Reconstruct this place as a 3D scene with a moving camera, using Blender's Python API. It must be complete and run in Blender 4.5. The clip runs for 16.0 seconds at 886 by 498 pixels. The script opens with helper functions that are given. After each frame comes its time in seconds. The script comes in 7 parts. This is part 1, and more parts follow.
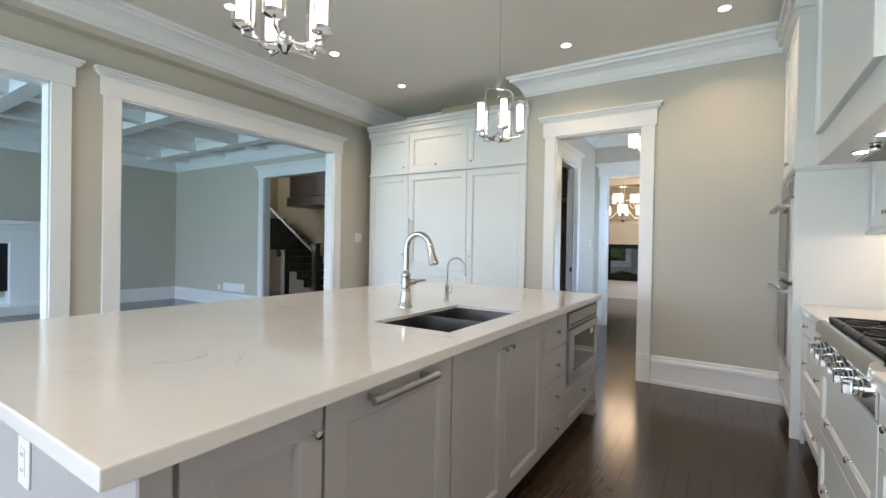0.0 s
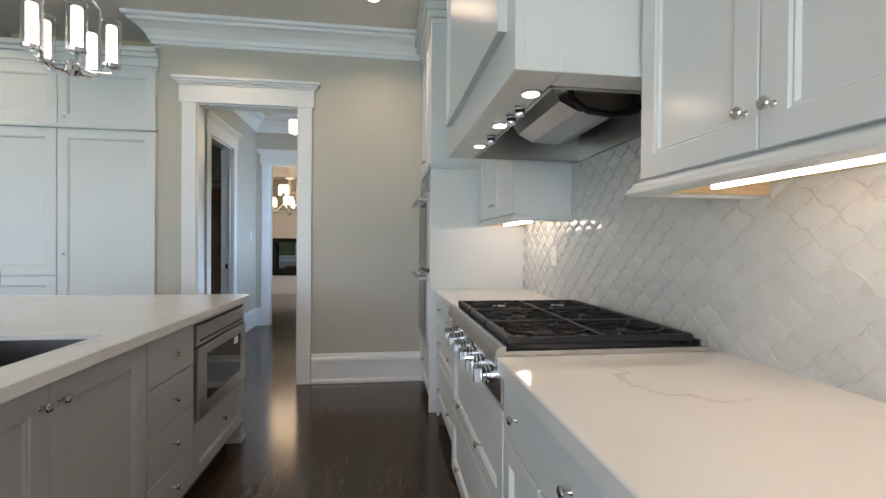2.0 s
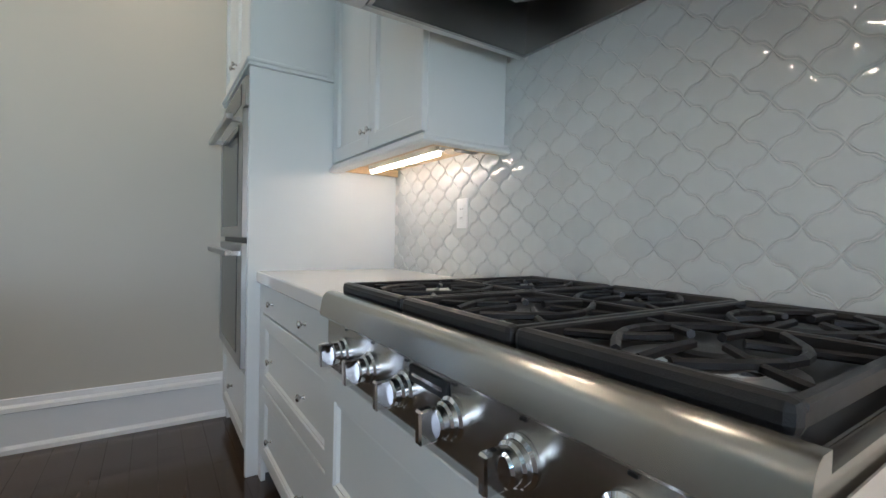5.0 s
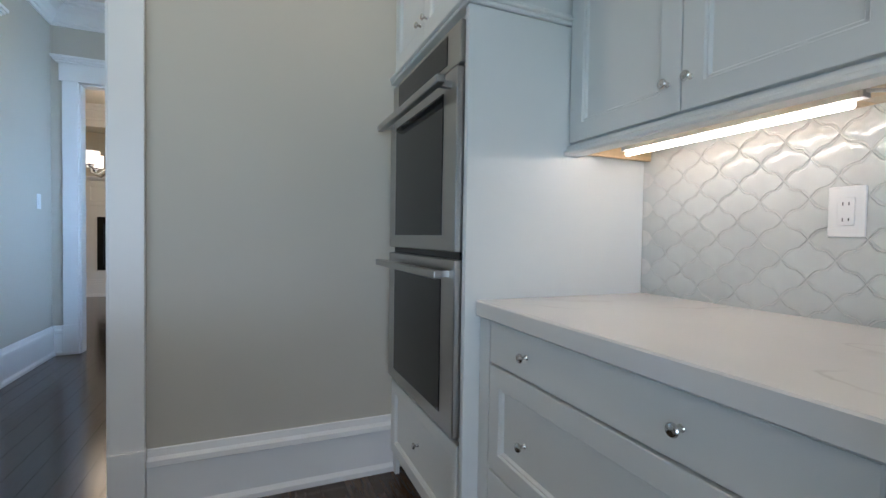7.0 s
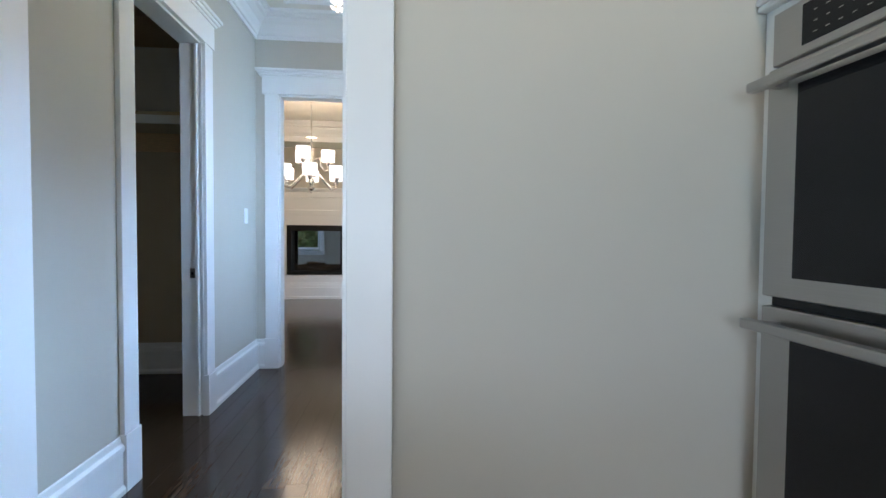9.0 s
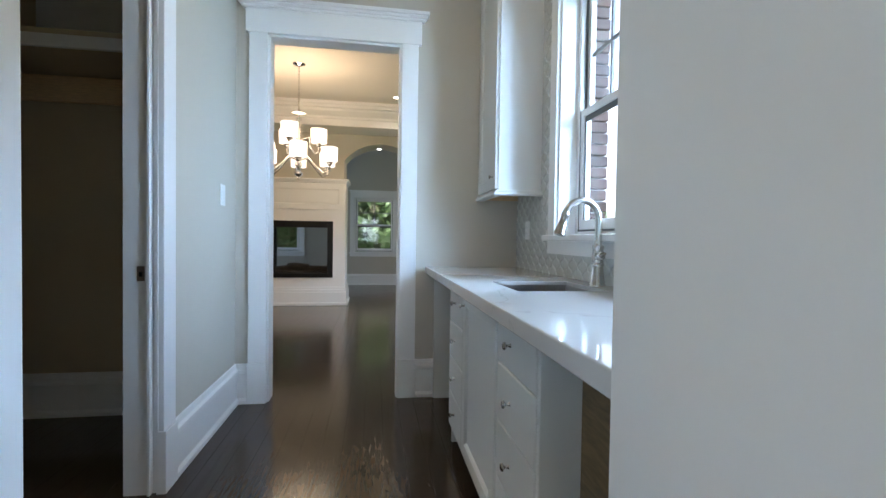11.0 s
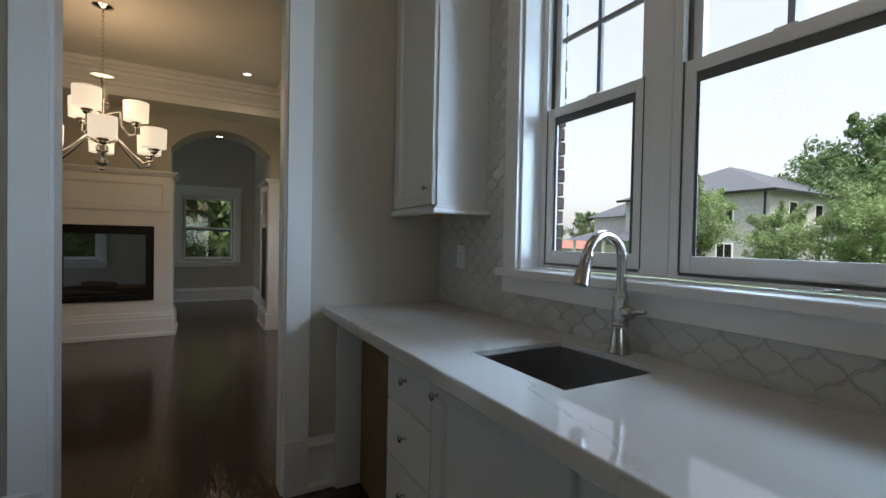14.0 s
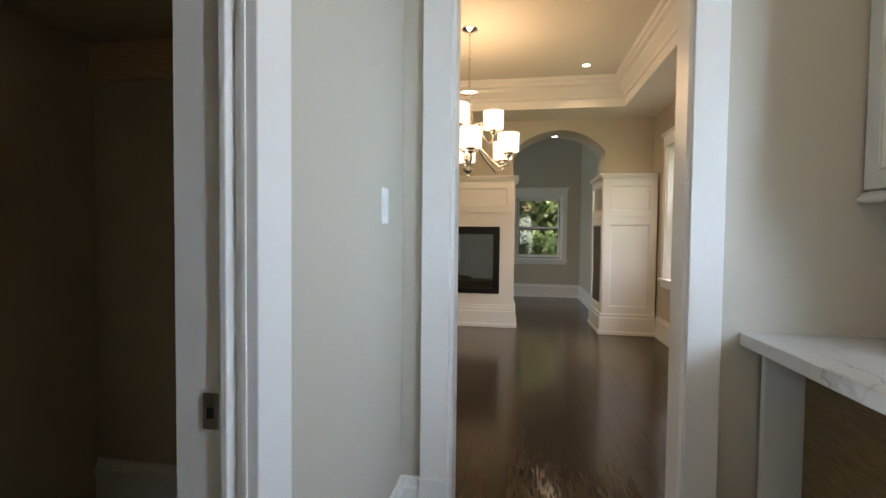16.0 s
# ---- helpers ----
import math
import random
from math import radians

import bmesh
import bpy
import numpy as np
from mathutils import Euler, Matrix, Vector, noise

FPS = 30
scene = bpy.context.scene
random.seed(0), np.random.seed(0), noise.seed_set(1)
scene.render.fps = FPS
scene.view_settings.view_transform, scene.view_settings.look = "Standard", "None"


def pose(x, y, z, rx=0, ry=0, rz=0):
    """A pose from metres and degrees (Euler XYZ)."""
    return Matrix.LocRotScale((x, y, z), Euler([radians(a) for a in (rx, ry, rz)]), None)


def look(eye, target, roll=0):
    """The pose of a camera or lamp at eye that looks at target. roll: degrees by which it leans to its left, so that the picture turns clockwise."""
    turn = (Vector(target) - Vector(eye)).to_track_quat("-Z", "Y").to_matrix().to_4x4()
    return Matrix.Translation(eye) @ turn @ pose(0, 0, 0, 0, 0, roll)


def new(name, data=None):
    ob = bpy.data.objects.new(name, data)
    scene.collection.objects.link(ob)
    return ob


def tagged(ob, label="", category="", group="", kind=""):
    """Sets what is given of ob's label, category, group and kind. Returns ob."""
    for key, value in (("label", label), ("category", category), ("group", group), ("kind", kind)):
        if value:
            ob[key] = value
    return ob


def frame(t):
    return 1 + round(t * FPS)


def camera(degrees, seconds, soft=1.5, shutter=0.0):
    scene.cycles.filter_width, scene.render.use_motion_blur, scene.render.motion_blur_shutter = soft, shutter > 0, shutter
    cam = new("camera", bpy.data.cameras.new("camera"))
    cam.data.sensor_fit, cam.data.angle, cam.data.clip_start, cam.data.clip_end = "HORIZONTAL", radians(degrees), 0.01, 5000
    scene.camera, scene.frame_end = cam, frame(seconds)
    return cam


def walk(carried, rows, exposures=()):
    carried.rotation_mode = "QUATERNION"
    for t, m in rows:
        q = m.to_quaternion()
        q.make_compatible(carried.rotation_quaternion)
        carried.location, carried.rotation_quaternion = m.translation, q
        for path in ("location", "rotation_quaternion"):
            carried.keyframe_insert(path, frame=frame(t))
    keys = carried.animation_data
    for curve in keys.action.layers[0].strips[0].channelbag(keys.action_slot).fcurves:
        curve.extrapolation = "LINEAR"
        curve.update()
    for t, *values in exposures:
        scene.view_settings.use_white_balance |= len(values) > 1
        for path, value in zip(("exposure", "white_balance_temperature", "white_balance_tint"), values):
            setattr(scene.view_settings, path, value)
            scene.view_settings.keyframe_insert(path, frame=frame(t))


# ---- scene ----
cam = camera(89.9, 16.0)
PATH = [
    (0, (-0.029, -0.142, 1.275), (-1.106, 1.544, 1.258), 1.0),
    (0.5, (-0.034, -0.002, 1.264), (-0.793, 1.848, 1.243), 0.8),
    (1, (-0.016, 0.147, 1.262), (-0.428, 2.105, 1.245), 0.7),
    (1.5, (0.015, 0.269, 1.251), (-0.077, 2.266, 1.234), 0.6),
    (2, (0.01, 0.418, 1.249), (0.278, 2.4, 1.23), 0.5),
    (2.5, (0.022, 0.566, 1.235), (0.599, 2.481, 1.213), 0.4),
    (3, (0.057, 0.749, 1.194), (0.858, 2.581, 1.164), 0.4),
    (3.2, (0.064, 0.832, 1.178), (0.935, 2.633, 1.151), 0.4),
    (5.3, (-0.015, 1.724, 1.064), (1.088, 3.392, 1.02), 1.1),
    (5.5, (-0.031, 1.812, 1.056), (1.075, 3.477, 1.015), 0.9),
    (6, (-0.061, 2.022, 1.063), (1.009, 3.712, 1.024), 0.9),
    (6.5, (-0.137, 2.245, 1.076), (0.826, 3.998, 1.03), 0.8),
    (7, (-0.234, 2.473, 1.11), (0.546, 4.314, 1.059), 0.9),
    (7.5, (-0.315, 2.689, 1.135), (0.25, 4.607, 1.068), 0.5),
    (8, (-0.406, 2.927, 1.166), (-0.019, 4.888, 1.101), 0.4),
    (8.5, (-0.481, 3.161, 1.193), (-0.208, 5.141, 1.128), 0.4),
    (9, (-0.6, 3.365, 1.215), (-0.417, 5.356, 1.152), 0.5),
    (9.2, (-0.629, 3.448, 1.214), (-0.488, 5.443, 1.151), 0.4),
    (11.3, (-1.047, 4.461, 1.11), (-0.643, 6.42, 1.072), 1.1),
    (11.5, (-1.07, 4.505, 1.11), (-0.568, 6.44, 1.07), 1.0),
    (12, (-1.1, 4.657, 1.129), (-0.406, 6.533, 1.091), 0.9),
    (12.5, (-1.118, 4.78, 1.153), (-0.283, 6.597, 1.116), 1.0),
    (13, (-1.136, 4.931, 1.192), (-0.228, 6.712, 1.151), 1.0),
    (13.5, (-1.165, 5.096, 1.242), (-0.203, 6.849, 1.204), 1.0),
    (14, (-1.206, 5.23, 1.262), (-0.234, 6.977, 1.226), 1.1),
    (14.5, (-1.255, 5.367, 1.257), (-0.338, 7.143, 1.21), 1.0),
    (15, (-1.29, 5.516, 1.249), (-0.699, 7.426, 1.191), 0.7),
    (15.4, (-1.328, 5.598, 1.244), (-1.092, 7.584, 1.188), 0.7),
    (15.5, (-1.34, 5.63, 1.247), (-1.199, 7.624, 1.189), 0.6),
    (15.8, (-1.414, 5.693, 1.247), (-1.534, 7.688, 1.19), 0.6),
    (16, (-1.449, 5.721, 1.263), (-1.772, 7.694, 1.197), 0.6),
]
EXPOSURES = [(0.0, 2.88, 6200, 15), (1.5, 2.64, 6150, 15), (3.0, 2.25, 5950, 14), (5.5, 2.52, 5600, 12), (7.0, 2.35, 5400, 11.5), (8.0, 2.6, 5200, 11.5), (8.5, 2.82, 5200, 12), (9.0, 2.85, 5450, 12.5),
             (11.4, 2.65, 6000, 11.5), (12.5, 1.8, 6250, 11.5), (13.3, 1.35, 6500, 12), (14.3, 1.22, 6850, 13), (15.0, 1.5, 7350, 14.5), (15.5, 2.1, 7700, 16.5), (16.0, 2.48, 7400, 15.5)]
walk(cam, [(t, look(eye, target, roll)) for t, eye, target, roll in PATH], EXPOSURES)

# ---- plan, in metres ----
RANGE_X, END_Y, LEFT_X, REAR_Y, CEIL = 1.08, 4.50, -4.33, -3.6, 3.13
SERV_L, SERV_R, SERV_Y0, SERV_Y1 = -1.905, 0.03, 4.80, 7.48
DIN_Y0, DIN_Y1, DIN_R, DIN_L = 7.60, 11.95, 0.32, -5.4
HEAD = 2.45

# ---- world, sun, daylight ----
world = bpy.data.worlds.new("sky")
scene.world = world
world.use_nodes = True
wn = world.node_tree
sky = wn.nodes.new("ShaderNodeTexSky")
sky.sky_type, sky.sun_disc = "NISHITA", False
sky.sun_elevation, sky.sun_rotation = radians(63), radians(195)
sky.air_density, sky.dust_density, sky.ozone_density = 1.0, 5.0, 1.0
cloud = wn.nodes.new("ShaderNodeMix")
cloud.data_type = "RGBA"
cloud.inputs["Factor"].default_value = 0.6
cloud.inputs[7].default_value = (2.0, 2.06, 2.14, 1)
wn.links.new(sky.outputs[0], cloud.inputs[6])
wn.links.new(cloud.outputs[2], wn.nodes["Background"].inputs[0])
wn.nodes["Background"].inputs[1].default_value = 0.215

sun_data = bpy.data.lights.new("sun", "SUN")
sun_data.energy, sun_data.angle, sun_data.color = 3.5, radians(20), (1.0, 0.97, 0.92)
sun = new("sun", sun_data)
sun.matrix_world = look((-6, -22, 45), (0, 0, 0))


def area_lamp(name, eye, target, w, h, watts, colour, spread=180):
    data = bpy.data.lights.new(name, "AREA")
    data.shape, data.size, data.size_y = "RECTANGLE", w, h
    data.energy, data.color, data.spread = watts / 6, colour, radians(spread)
    ob = new(name, data)
    ob.matrix_world = look(eye, target)
    return ob


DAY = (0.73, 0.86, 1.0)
WARM = (1.0, 0.76, 0.50)
GOLDEN = (1.0, 0.70, 0.42)
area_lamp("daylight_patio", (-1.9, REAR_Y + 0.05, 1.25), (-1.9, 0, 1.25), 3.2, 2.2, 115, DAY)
area_lamp("daylight_family", (-7.4, -2.9, 1.5), (-7.4, 2, 1.5), 4.0, 2.2, 150, (0.42, 0.73, 1.0))
area_lamp("daylight_servery", (1.25, 5.05, 2.0), (-1.9, 6.3, 1.1), 0.7, 1.6, 110, (0.48, 0.72, 1.0), 120)
area_lamp("daylight_servery_high", (2.6, 7.9, 3.95), (-1.9, 5.2, 1.1), 2.0, 1.0, 150, (0.48, 0.73, 1.0), 80)
# added blue fill in an assumed, unseen opening, to brighten the far room
area_lamp("far_room_fill", (DIN_L - 0.05, 13.7, 1.5), (0, 13.7, 1.3), 1.5, 1.5, 30, (0.55, 0.78, 1.0))
area_lamp("daylight_dining", (2.2, 10.7, 3.6), (-2.0, 10.2, 0.5), 1.6, 1.4, 185, (0.66, 0.86, 1.0), 100)


# ---- materials ----
def material(name, colour, rough=0.5, metal=0.0, scale=6.0, vary=0.06, bump=0.0, bump_scale=200.0, rough_vary=0.05, coat=0.0, random_tone=0.0, stretch=None):
    m = bpy.data.materials.new(name)
    m.use_nodes = True
    t = m.node_tree
    n, l = t.nodes, t.links
    bsdf = n["Principled BSDF"]
    geo = n.new("ShaderNodeNewGeometry")
    mapping = n.new("ShaderNodeMapping")
    l.new(geo.outputs["Position"], mapping.inputs[0])
    if stretch:
        mapping.inputs["Scale"].default_value = stretch
    noise_a = n.new("ShaderNodeTexNoise")
    noise_a.inputs["Scale"].default_value, noise_a.inputs["Detail"].default_value = scale, 5
    l.new(mapping.outputs[0], noise_a.inputs["Vector"])
    ramp = n.new("ShaderNodeMapRange")
    ramp.inputs["From Min"].default_value, ramp.inputs["From Max"].default_value = 0.3, 0.7
    ramp.inputs["To Min"].default_value, ramp.inputs["To Max"].default_value = 1 - vary, 1 + vary
    l.new(noise_a.outputs[0], ramp.inputs[0])
    scale_colour = n.new("ShaderNodeVectorMath")
    scale_colour.operation = "SCALE"
    scale_colour.inputs[0].default_value = colour
    l.new(ramp.outputs[0], scale_colour.inputs["Scale"])
    out = scale_colour.outputs[0]
    if random_tone:
        info = n.new("ShaderNodeObjectInfo")
        r2 = n.new("ShaderNodeMapRange")
        r2.inputs["To Min"].default_value, r2.inputs["To Max"].default_value = 1 - random_tone, 1 + random_tone
        l.new(info.outputs["Random"], r2.inputs[0])
        s2 = n.new("ShaderNodeVectorMath")
        s2.operation = "SCALE"
        l.new(out, s2.inputs[0])
        l.new(r2.outputs[0], s2.inputs["Scale"])
        out = s2.outputs[0]
    l.new(out, bsdf.inputs["Base Color"])
    rr = n.new("ShaderNodeMapRange")
    rr.inputs["To Min"].default_value, rr.inputs["To Max"].default_value = max(0.02, rough - rough_vary), min(1, rough + rough_vary)
    l.new(noise_a.outputs[0], rr.inputs[0])
    l.new(rr.outputs[0], bsdf.inputs["Roughness"])
    bsdf.inputs["Metallic"].default_value = metal
    bsdf.inputs["Coat Weight"].default_value = coat
    if bump:
        noise_b = n.new("ShaderNodeTexNoise")
        noise_b.inputs["Scale"].default_value, noise_b.inputs["Detail"].default_value = bump_scale, 3
        l.new(mapping.outputs[0], noise_b.inputs["Vector"])
        b = n.new("ShaderNodeBump")
        b.inputs["Strength"].default_value, b.inputs["Distance"].default_value = bump, 0.002
        l.new(noise_b.outputs[0], b.inputs["Height"])
        l.new(b.outputs[0], bsdf.inputs["Normal"])
    return m


def glow(name, colour, strength):
    m = bpy.data.materials.new(name)
    m.use_nodes = True
    b = m.node_tree.nodes["Principled BSDF"]
    b.inputs["Base Color"].default_value = (*colour, 1)
    b.inputs["Emission Color"].default_value = (*colour, 1)
    b.inputs["Emission Strength"].default_value = strength / 6
    return m


def clear_glass(name, tint=(1, 1, 1), gloss=0.08):
    m = bpy.data.materials.new(name)
    m.use_nodes = True
    n, l = m.node_tree.nodes, m.node_tree.links
    for node in list(n):
        if node.type == "BSDF_PRINCIPLED":
            n.remove(node)
    a, b, mix, fres = (n.new(k) for k in ("ShaderNodeBsdfTransparent", "ShaderNodeBsdfGlossy", "ShaderNodeMixShader", "ShaderNodeLayerWeight"))
    a.inputs[0].default_value = (*tint, 1)
    b.inputs["Roughness"].default_value = 0.02
    fres.inputs["Blend"].default_value = 0.5
    power, scaled = n.new("ShaderNodeMath"), n.new("ShaderNodeMath")
    power.operation, scaled.operation = "POWER", "MULTIPLY_ADD"
    power.inputs[1].default_value = 4.0
    scaled.inputs[1].default_value, scaled.inputs[2].default_value = 0.7, gloss * 0.4
    l.new(fres.outputs["Facing"], power.inputs[0])
    l.new(power.outputs[0], scaled.inputs[0])
    l.new(scaled.outputs[0], mix.inputs[0])
    l.new(a.outputs[0], mix.inputs[1])
    l.new(b.outputs[0], mix.inputs[2])
    l.new(mix.outputs[0], n["Material Output"].inputs[0])
    return m


def quartz_material(name, base, vein, warm, sparse, ridge_scale, gloss):
    m = material(name, base, rough=gloss, scale=2.0, vary=0.03, rough_vary=0.015)
    n, l = m.node_tree.nodes, m.node_tree.links
    bsdf = n["Principled BSDF"]
    base_link = bsdf.inputs["Base Color"].links[0].from_socket
    geo = n.new("ShaderNodeNewGeometry")
    warp = n.new("ShaderNodeTexNoise")
    warp.inputs["Scale"].default_value, warp.inputs["Detail"].default_value = 1.6, 6
    l.new(geo.outputs["Position"], warp.inputs["Vector"])
    add = n.new("ShaderNodeVectorMath")
    add.operation = "MULTIPLY_ADD"
    add.inputs[1].default_value = (0.9, 0.9, 0.9)
    l.new(warp.outputs["Color"], add.inputs[0])
    l.new(geo.outputs["Position"], add.inputs[2])
    ridge = n.new("ShaderNodeTexNoise")
    ridge.inputs["Scale"].default_value, ridge.inputs["Detail"].default_value = ridge_scale, 4
    l.new(add.outputs[0], ridge.inputs["Vector"])
    band = n.new("ShaderNodeMath")
    band.operation = "SUBTRACT"
    band.inputs[1].default_value = 0.5
    l.new(ridge.outputs[0], band.inputs[0])
    ab = n.new("ShaderNodeMath")
    ab.operation = "ABSOLUTE"
    l.new(band.outputs[0], ab.inputs[0])
    line = n.new("ShaderNodeMapRange")
    line.inputs["From Min"].default_value, line.inputs["From Max"].default_value = 0.0, 0.008
    line.inputs["To Min"].default_value, line.inputs["To Max"].default_value = 1.0, 0.0
    l.new(ab.outputs[0], line.inputs[0])
    mask = n.new("ShaderNodeTexNoise")
    mask.inputs["Scale"].default_value, mask.inputs["Detail"].default_value = 2.2, 4
    l.new(geo.outputs["Position"], mask.inputs["Vector"])
    gate = n.new("ShaderNodeMapRange")
    gate.inputs["From Min"].default_value, gate.inputs["From Max"].default_value = sparse, sparse + 0.16
    gate.inputs["To Max"].default_value = warm
    l.new(mask.outputs[0], gate.inputs[0])
    mul = n.new("ShaderNodeMath")
    mul.operation = "MULTIPLY"
    l.new(line.outputs[0], mul.inputs[0])
    l.new(gate.outputs[0], mul.inputs[1])
    mix = n.new("ShaderNodeMix")
    mix.data_type = "RGBA"
    l.new(mul.outputs[0], mix.inputs["Factor"])
    l.new(base_link, mix.inputs[6])
    mix.inputs[7].default_value = (*vein, 1)
    l.new(mix.outputs[2], bsdf.inputs["Base Color"])
    return m


def wood_floor_material():
    m = material("dark_oak", (0.050, 0.032, 0.019), rough=0.17, scale=9, vary=0.32, rough_vary=0.05, random_tone=0.24, stretch=(9, 0.9, 9))
    m.node_tree.nodes["Principled BSDF"].inputs["Specular IOR Level"].default_value = 0.52
    return m


PAINT = material("wall_paint", (0.53, 0.497, 0.425), rough=0.55, scale=1.2, vary=0.025, bump=0.06, bump_scale=420)
CEILING_PAINT = material("ceiling_paint", (0.76, 0.72, 0.65), rough=0.75, scale=1.0, vary=0.02, bump=0.05, bump_scale=350)
TRIM = material("trim_paint", (0.80, 0.80, 0.79), rough=0.32, scale=1.5, vary=0.015, bump=0.03, bump_scale=90)
CABINET = material("cabinet_paint", (0.70, 0.71, 0.69), rough=0.3, scale=1.8, vary=0.02, bump=0.03, bump_scale=80)
ISLAND_PAINT = material("grey_cabinet_paint", (0.41, 0.39, 0.385), rough=0.36, scale=2.0, vary=0.03, bump=0.03, bump_scale=90)
QUARTZ = quartz_material("quartz", (0.74, 0.725, 0.70), (0.34, 0.32, 0.29), 0.5, 0.46, 1.0, 0.085)
PLAIN_QUARTZ = quartz_material("pale_quartz", (0.74, 0.725, 0.70), (0.42, 0.39, 0.36), 0.5, 0.46, 0.85, 0.085)
MARBLE = quartz_material("veined_quartz", (0.61, 0.60, 0.585), (0.36, 0.355, 0.35), 0.75, 0.43, 1.5, 0.045)
FLOOR = wood_floor_material()
STEEL = material("brushed_steel", (0.42, 0.41, 0.395), rough=0.28, metal=1.0, scale=3, vary=0.03, stretch=(4, 0.6, 140), rough_vary=0.012)
STEEL_DARK = material("hood_steel", (0.46, 0.445, 0.42), rough=0.36, metal=1.0, scale=3, vary=0.06)
CHROME = material("chrome", (0.78, 0.78, 0.78), rough=0.06, metal=1.0, scale=8, vary=0.02, rough_vary=0.02)
NICKEL = material("brushed_nickel", (0.56, 0.54, 0.51), rough=0.2, metal=1.0, scale=30, vary=0.04)
IRON = material("cast_iron", (0.010, 0.010, 0.011), rough=0.42, scale=60, vary=0.2, bump=0.2, bump_scale=600)
IRON.node_tree.nodes["Principled BSDF"].inputs["Specular IOR Level"].default_value = 0.45
BLACK_GLASS = material("black_glass", (0.008, 0.008, 0.009), rough=0.05, scale=2, vary=0.1, rough_vary=0.02)
BLACK_GLASS.node_tree.nodes["Principled BSDF"].inputs["Specular IOR Level"].default_value = 0.32
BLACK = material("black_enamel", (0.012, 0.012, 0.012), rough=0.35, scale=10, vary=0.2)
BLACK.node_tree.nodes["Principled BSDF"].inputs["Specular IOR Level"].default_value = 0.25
BASIN = material("sink_steel", (0.18, 0.175, 0.17), rough=0.34, metal=1.0, scale=20, vary=0.06)
PALE_BASIN = material("servery_sink_steel", (0.40, 0.37, 0.35), rough=0.3, metal=1.0, scale=20, vary=0.06)
TILE = material("glazed_tile", (0.585, 0.60, 0.58), rough=0.08, scale=14, vary=0.03, rough_vary=0.03, random_tone=0.04, bump=0.12, bump_scale=24)
GROUT = material("grout", (0.63, 0.62, 0.59), rough=0.8, scale=40, vary=0.06, bump=0.3, bump_scale=500)
RAW_WOOD = material("cabinet_interior_maple", (0.66, 0.48, 0.27), rough=0.5, scale=10, vary=0.12, stretch=(2, 12, 12))
# wall paint browned: dim warm bounce of unlit rooms put into the colour
DIM_PAINT = material("dim_paint", (0.50, 0.42, 0.29), rough=0.6, scale=1.5, vary=0.04)
PLASTIC = material("white_plastic", (0.77, 0.77, 0.76), rough=0.35, scale=5, vary=0.01)
BAY_WOOD = material("brown_plywood", (0.20, 0.135, 0.065), rough=0.6, scale=8, vary=0.25, stretch=(2, 2, 12))
STAIR_WOOD = material("stair_oak", (0.04, 0.023, 0.014), rough=0.3, scale=8, vary=0.35, stretch=(1, 8, 8))
BRICK = material("red_brick", (0.09, 0.05, 0.04), rough=0.85, scale=14, vary=0.3, bump=0.5, bump_scale=140, random_tone=0.25)
MORTAR = material("mortar", (0.36, 0.34, 0.31), rough=0.9, scale=30, vary=0.1, bump=0.3)
STONE = material("grey_stone", (0.40, 0.41, 0.42), rough=0.85, scale=5, vary=0.18, bump=0.4, bump_scale=25)
SHINGLE = material("slate_shingle", (0.062, 0.075, 0.095), rough=0.85, scale=9, vary=0.22, stretch=(1, 1, 5))
GRASS = material("lawn", (0.07, 0.12, 0.035), rough=0.9, scale=2, vary=0.3)
BARK = material("bark", (0.10, 0.075, 0.055), rough=0.9, scale=12, vary=0.3, bump=0.5, bump_scale=40)
LEAF = material("leaves", (0.20, 0.29, 0.13), rough=0.6, scale=1.3, vary=0.4)
LEAF_DARK = material("dark_leaves", (0.095, 0.165, 0.065), rough=0.6, scale=1.1, vary=0.4)
PANE = clear_glass("window_glass")
CLEAR = clear_glass("clear_crystal", (0.97, 0.97, 0.97), gloss=0.09)
LAMP_TUBE = glow("lit_frosted_glass", (1.0, 0.88, 0.72), 4.0)
SHADE = glow("lit_opal_glass", (1.0, 0.86, 0.66), 1.9)
POT = glow("downlight_lens", (1.0, 0.90, 0.75), 14.0)


def translucent(m, share):
    n, l = m.node_tree.nodes, m.node_tree.links
    bsdf = n["Principled BSDF"]
    tr, mix = n.new("ShaderNodeBsdfTranslucent"), n.new("ShaderNodeMixShader")
    l.new(bsdf.inputs["Base Color"].links[0].from_socket, tr.inputs[0])
    mix.inputs[0].default_value = share
    l.new(bsdf.outputs[0], mix.inputs[1])
    l.new(tr.outputs[0], mix.inputs[2])
    l.new(mix.outputs[0], n["Material Output"].inputs[0])


translucent(LEAF, 0.45)
translucent(LEAF_DARK, 0.35)
RANGE_STEEL = material("range_steel", (0.54, 0.525, 0.49), rough=0.25, metal=1.0, scale=3, vary=0.03, stretch=(140, 0.4, 140), rough_vary=0.02)
brush = RANGE_STEEL.node_tree.nodes.new("ShaderNodeTangent")
brush.direction_type, brush.axis = "RADIAL", "Y"
RANGE_STEEL.node_tree.links.new(brush.outputs[0], RANGE_STEEL.node_tree.nodes["Principled BSDF"].inputs["Tangent"])
RANGE_STEEL.node_tree.nodes["Principled BSDF"].inputs["Anisotropic"].default_value = 0.8
# muntin colour darkened to hold the shade of bars seen against the sky
BACKLIT_GRILLE = material("backlit_grille", (0.24, 0.24, 0.25), rough=0.5)
GASKET = material("weatherstrip", (0.10, 0.105, 0.105), rough=0.5)
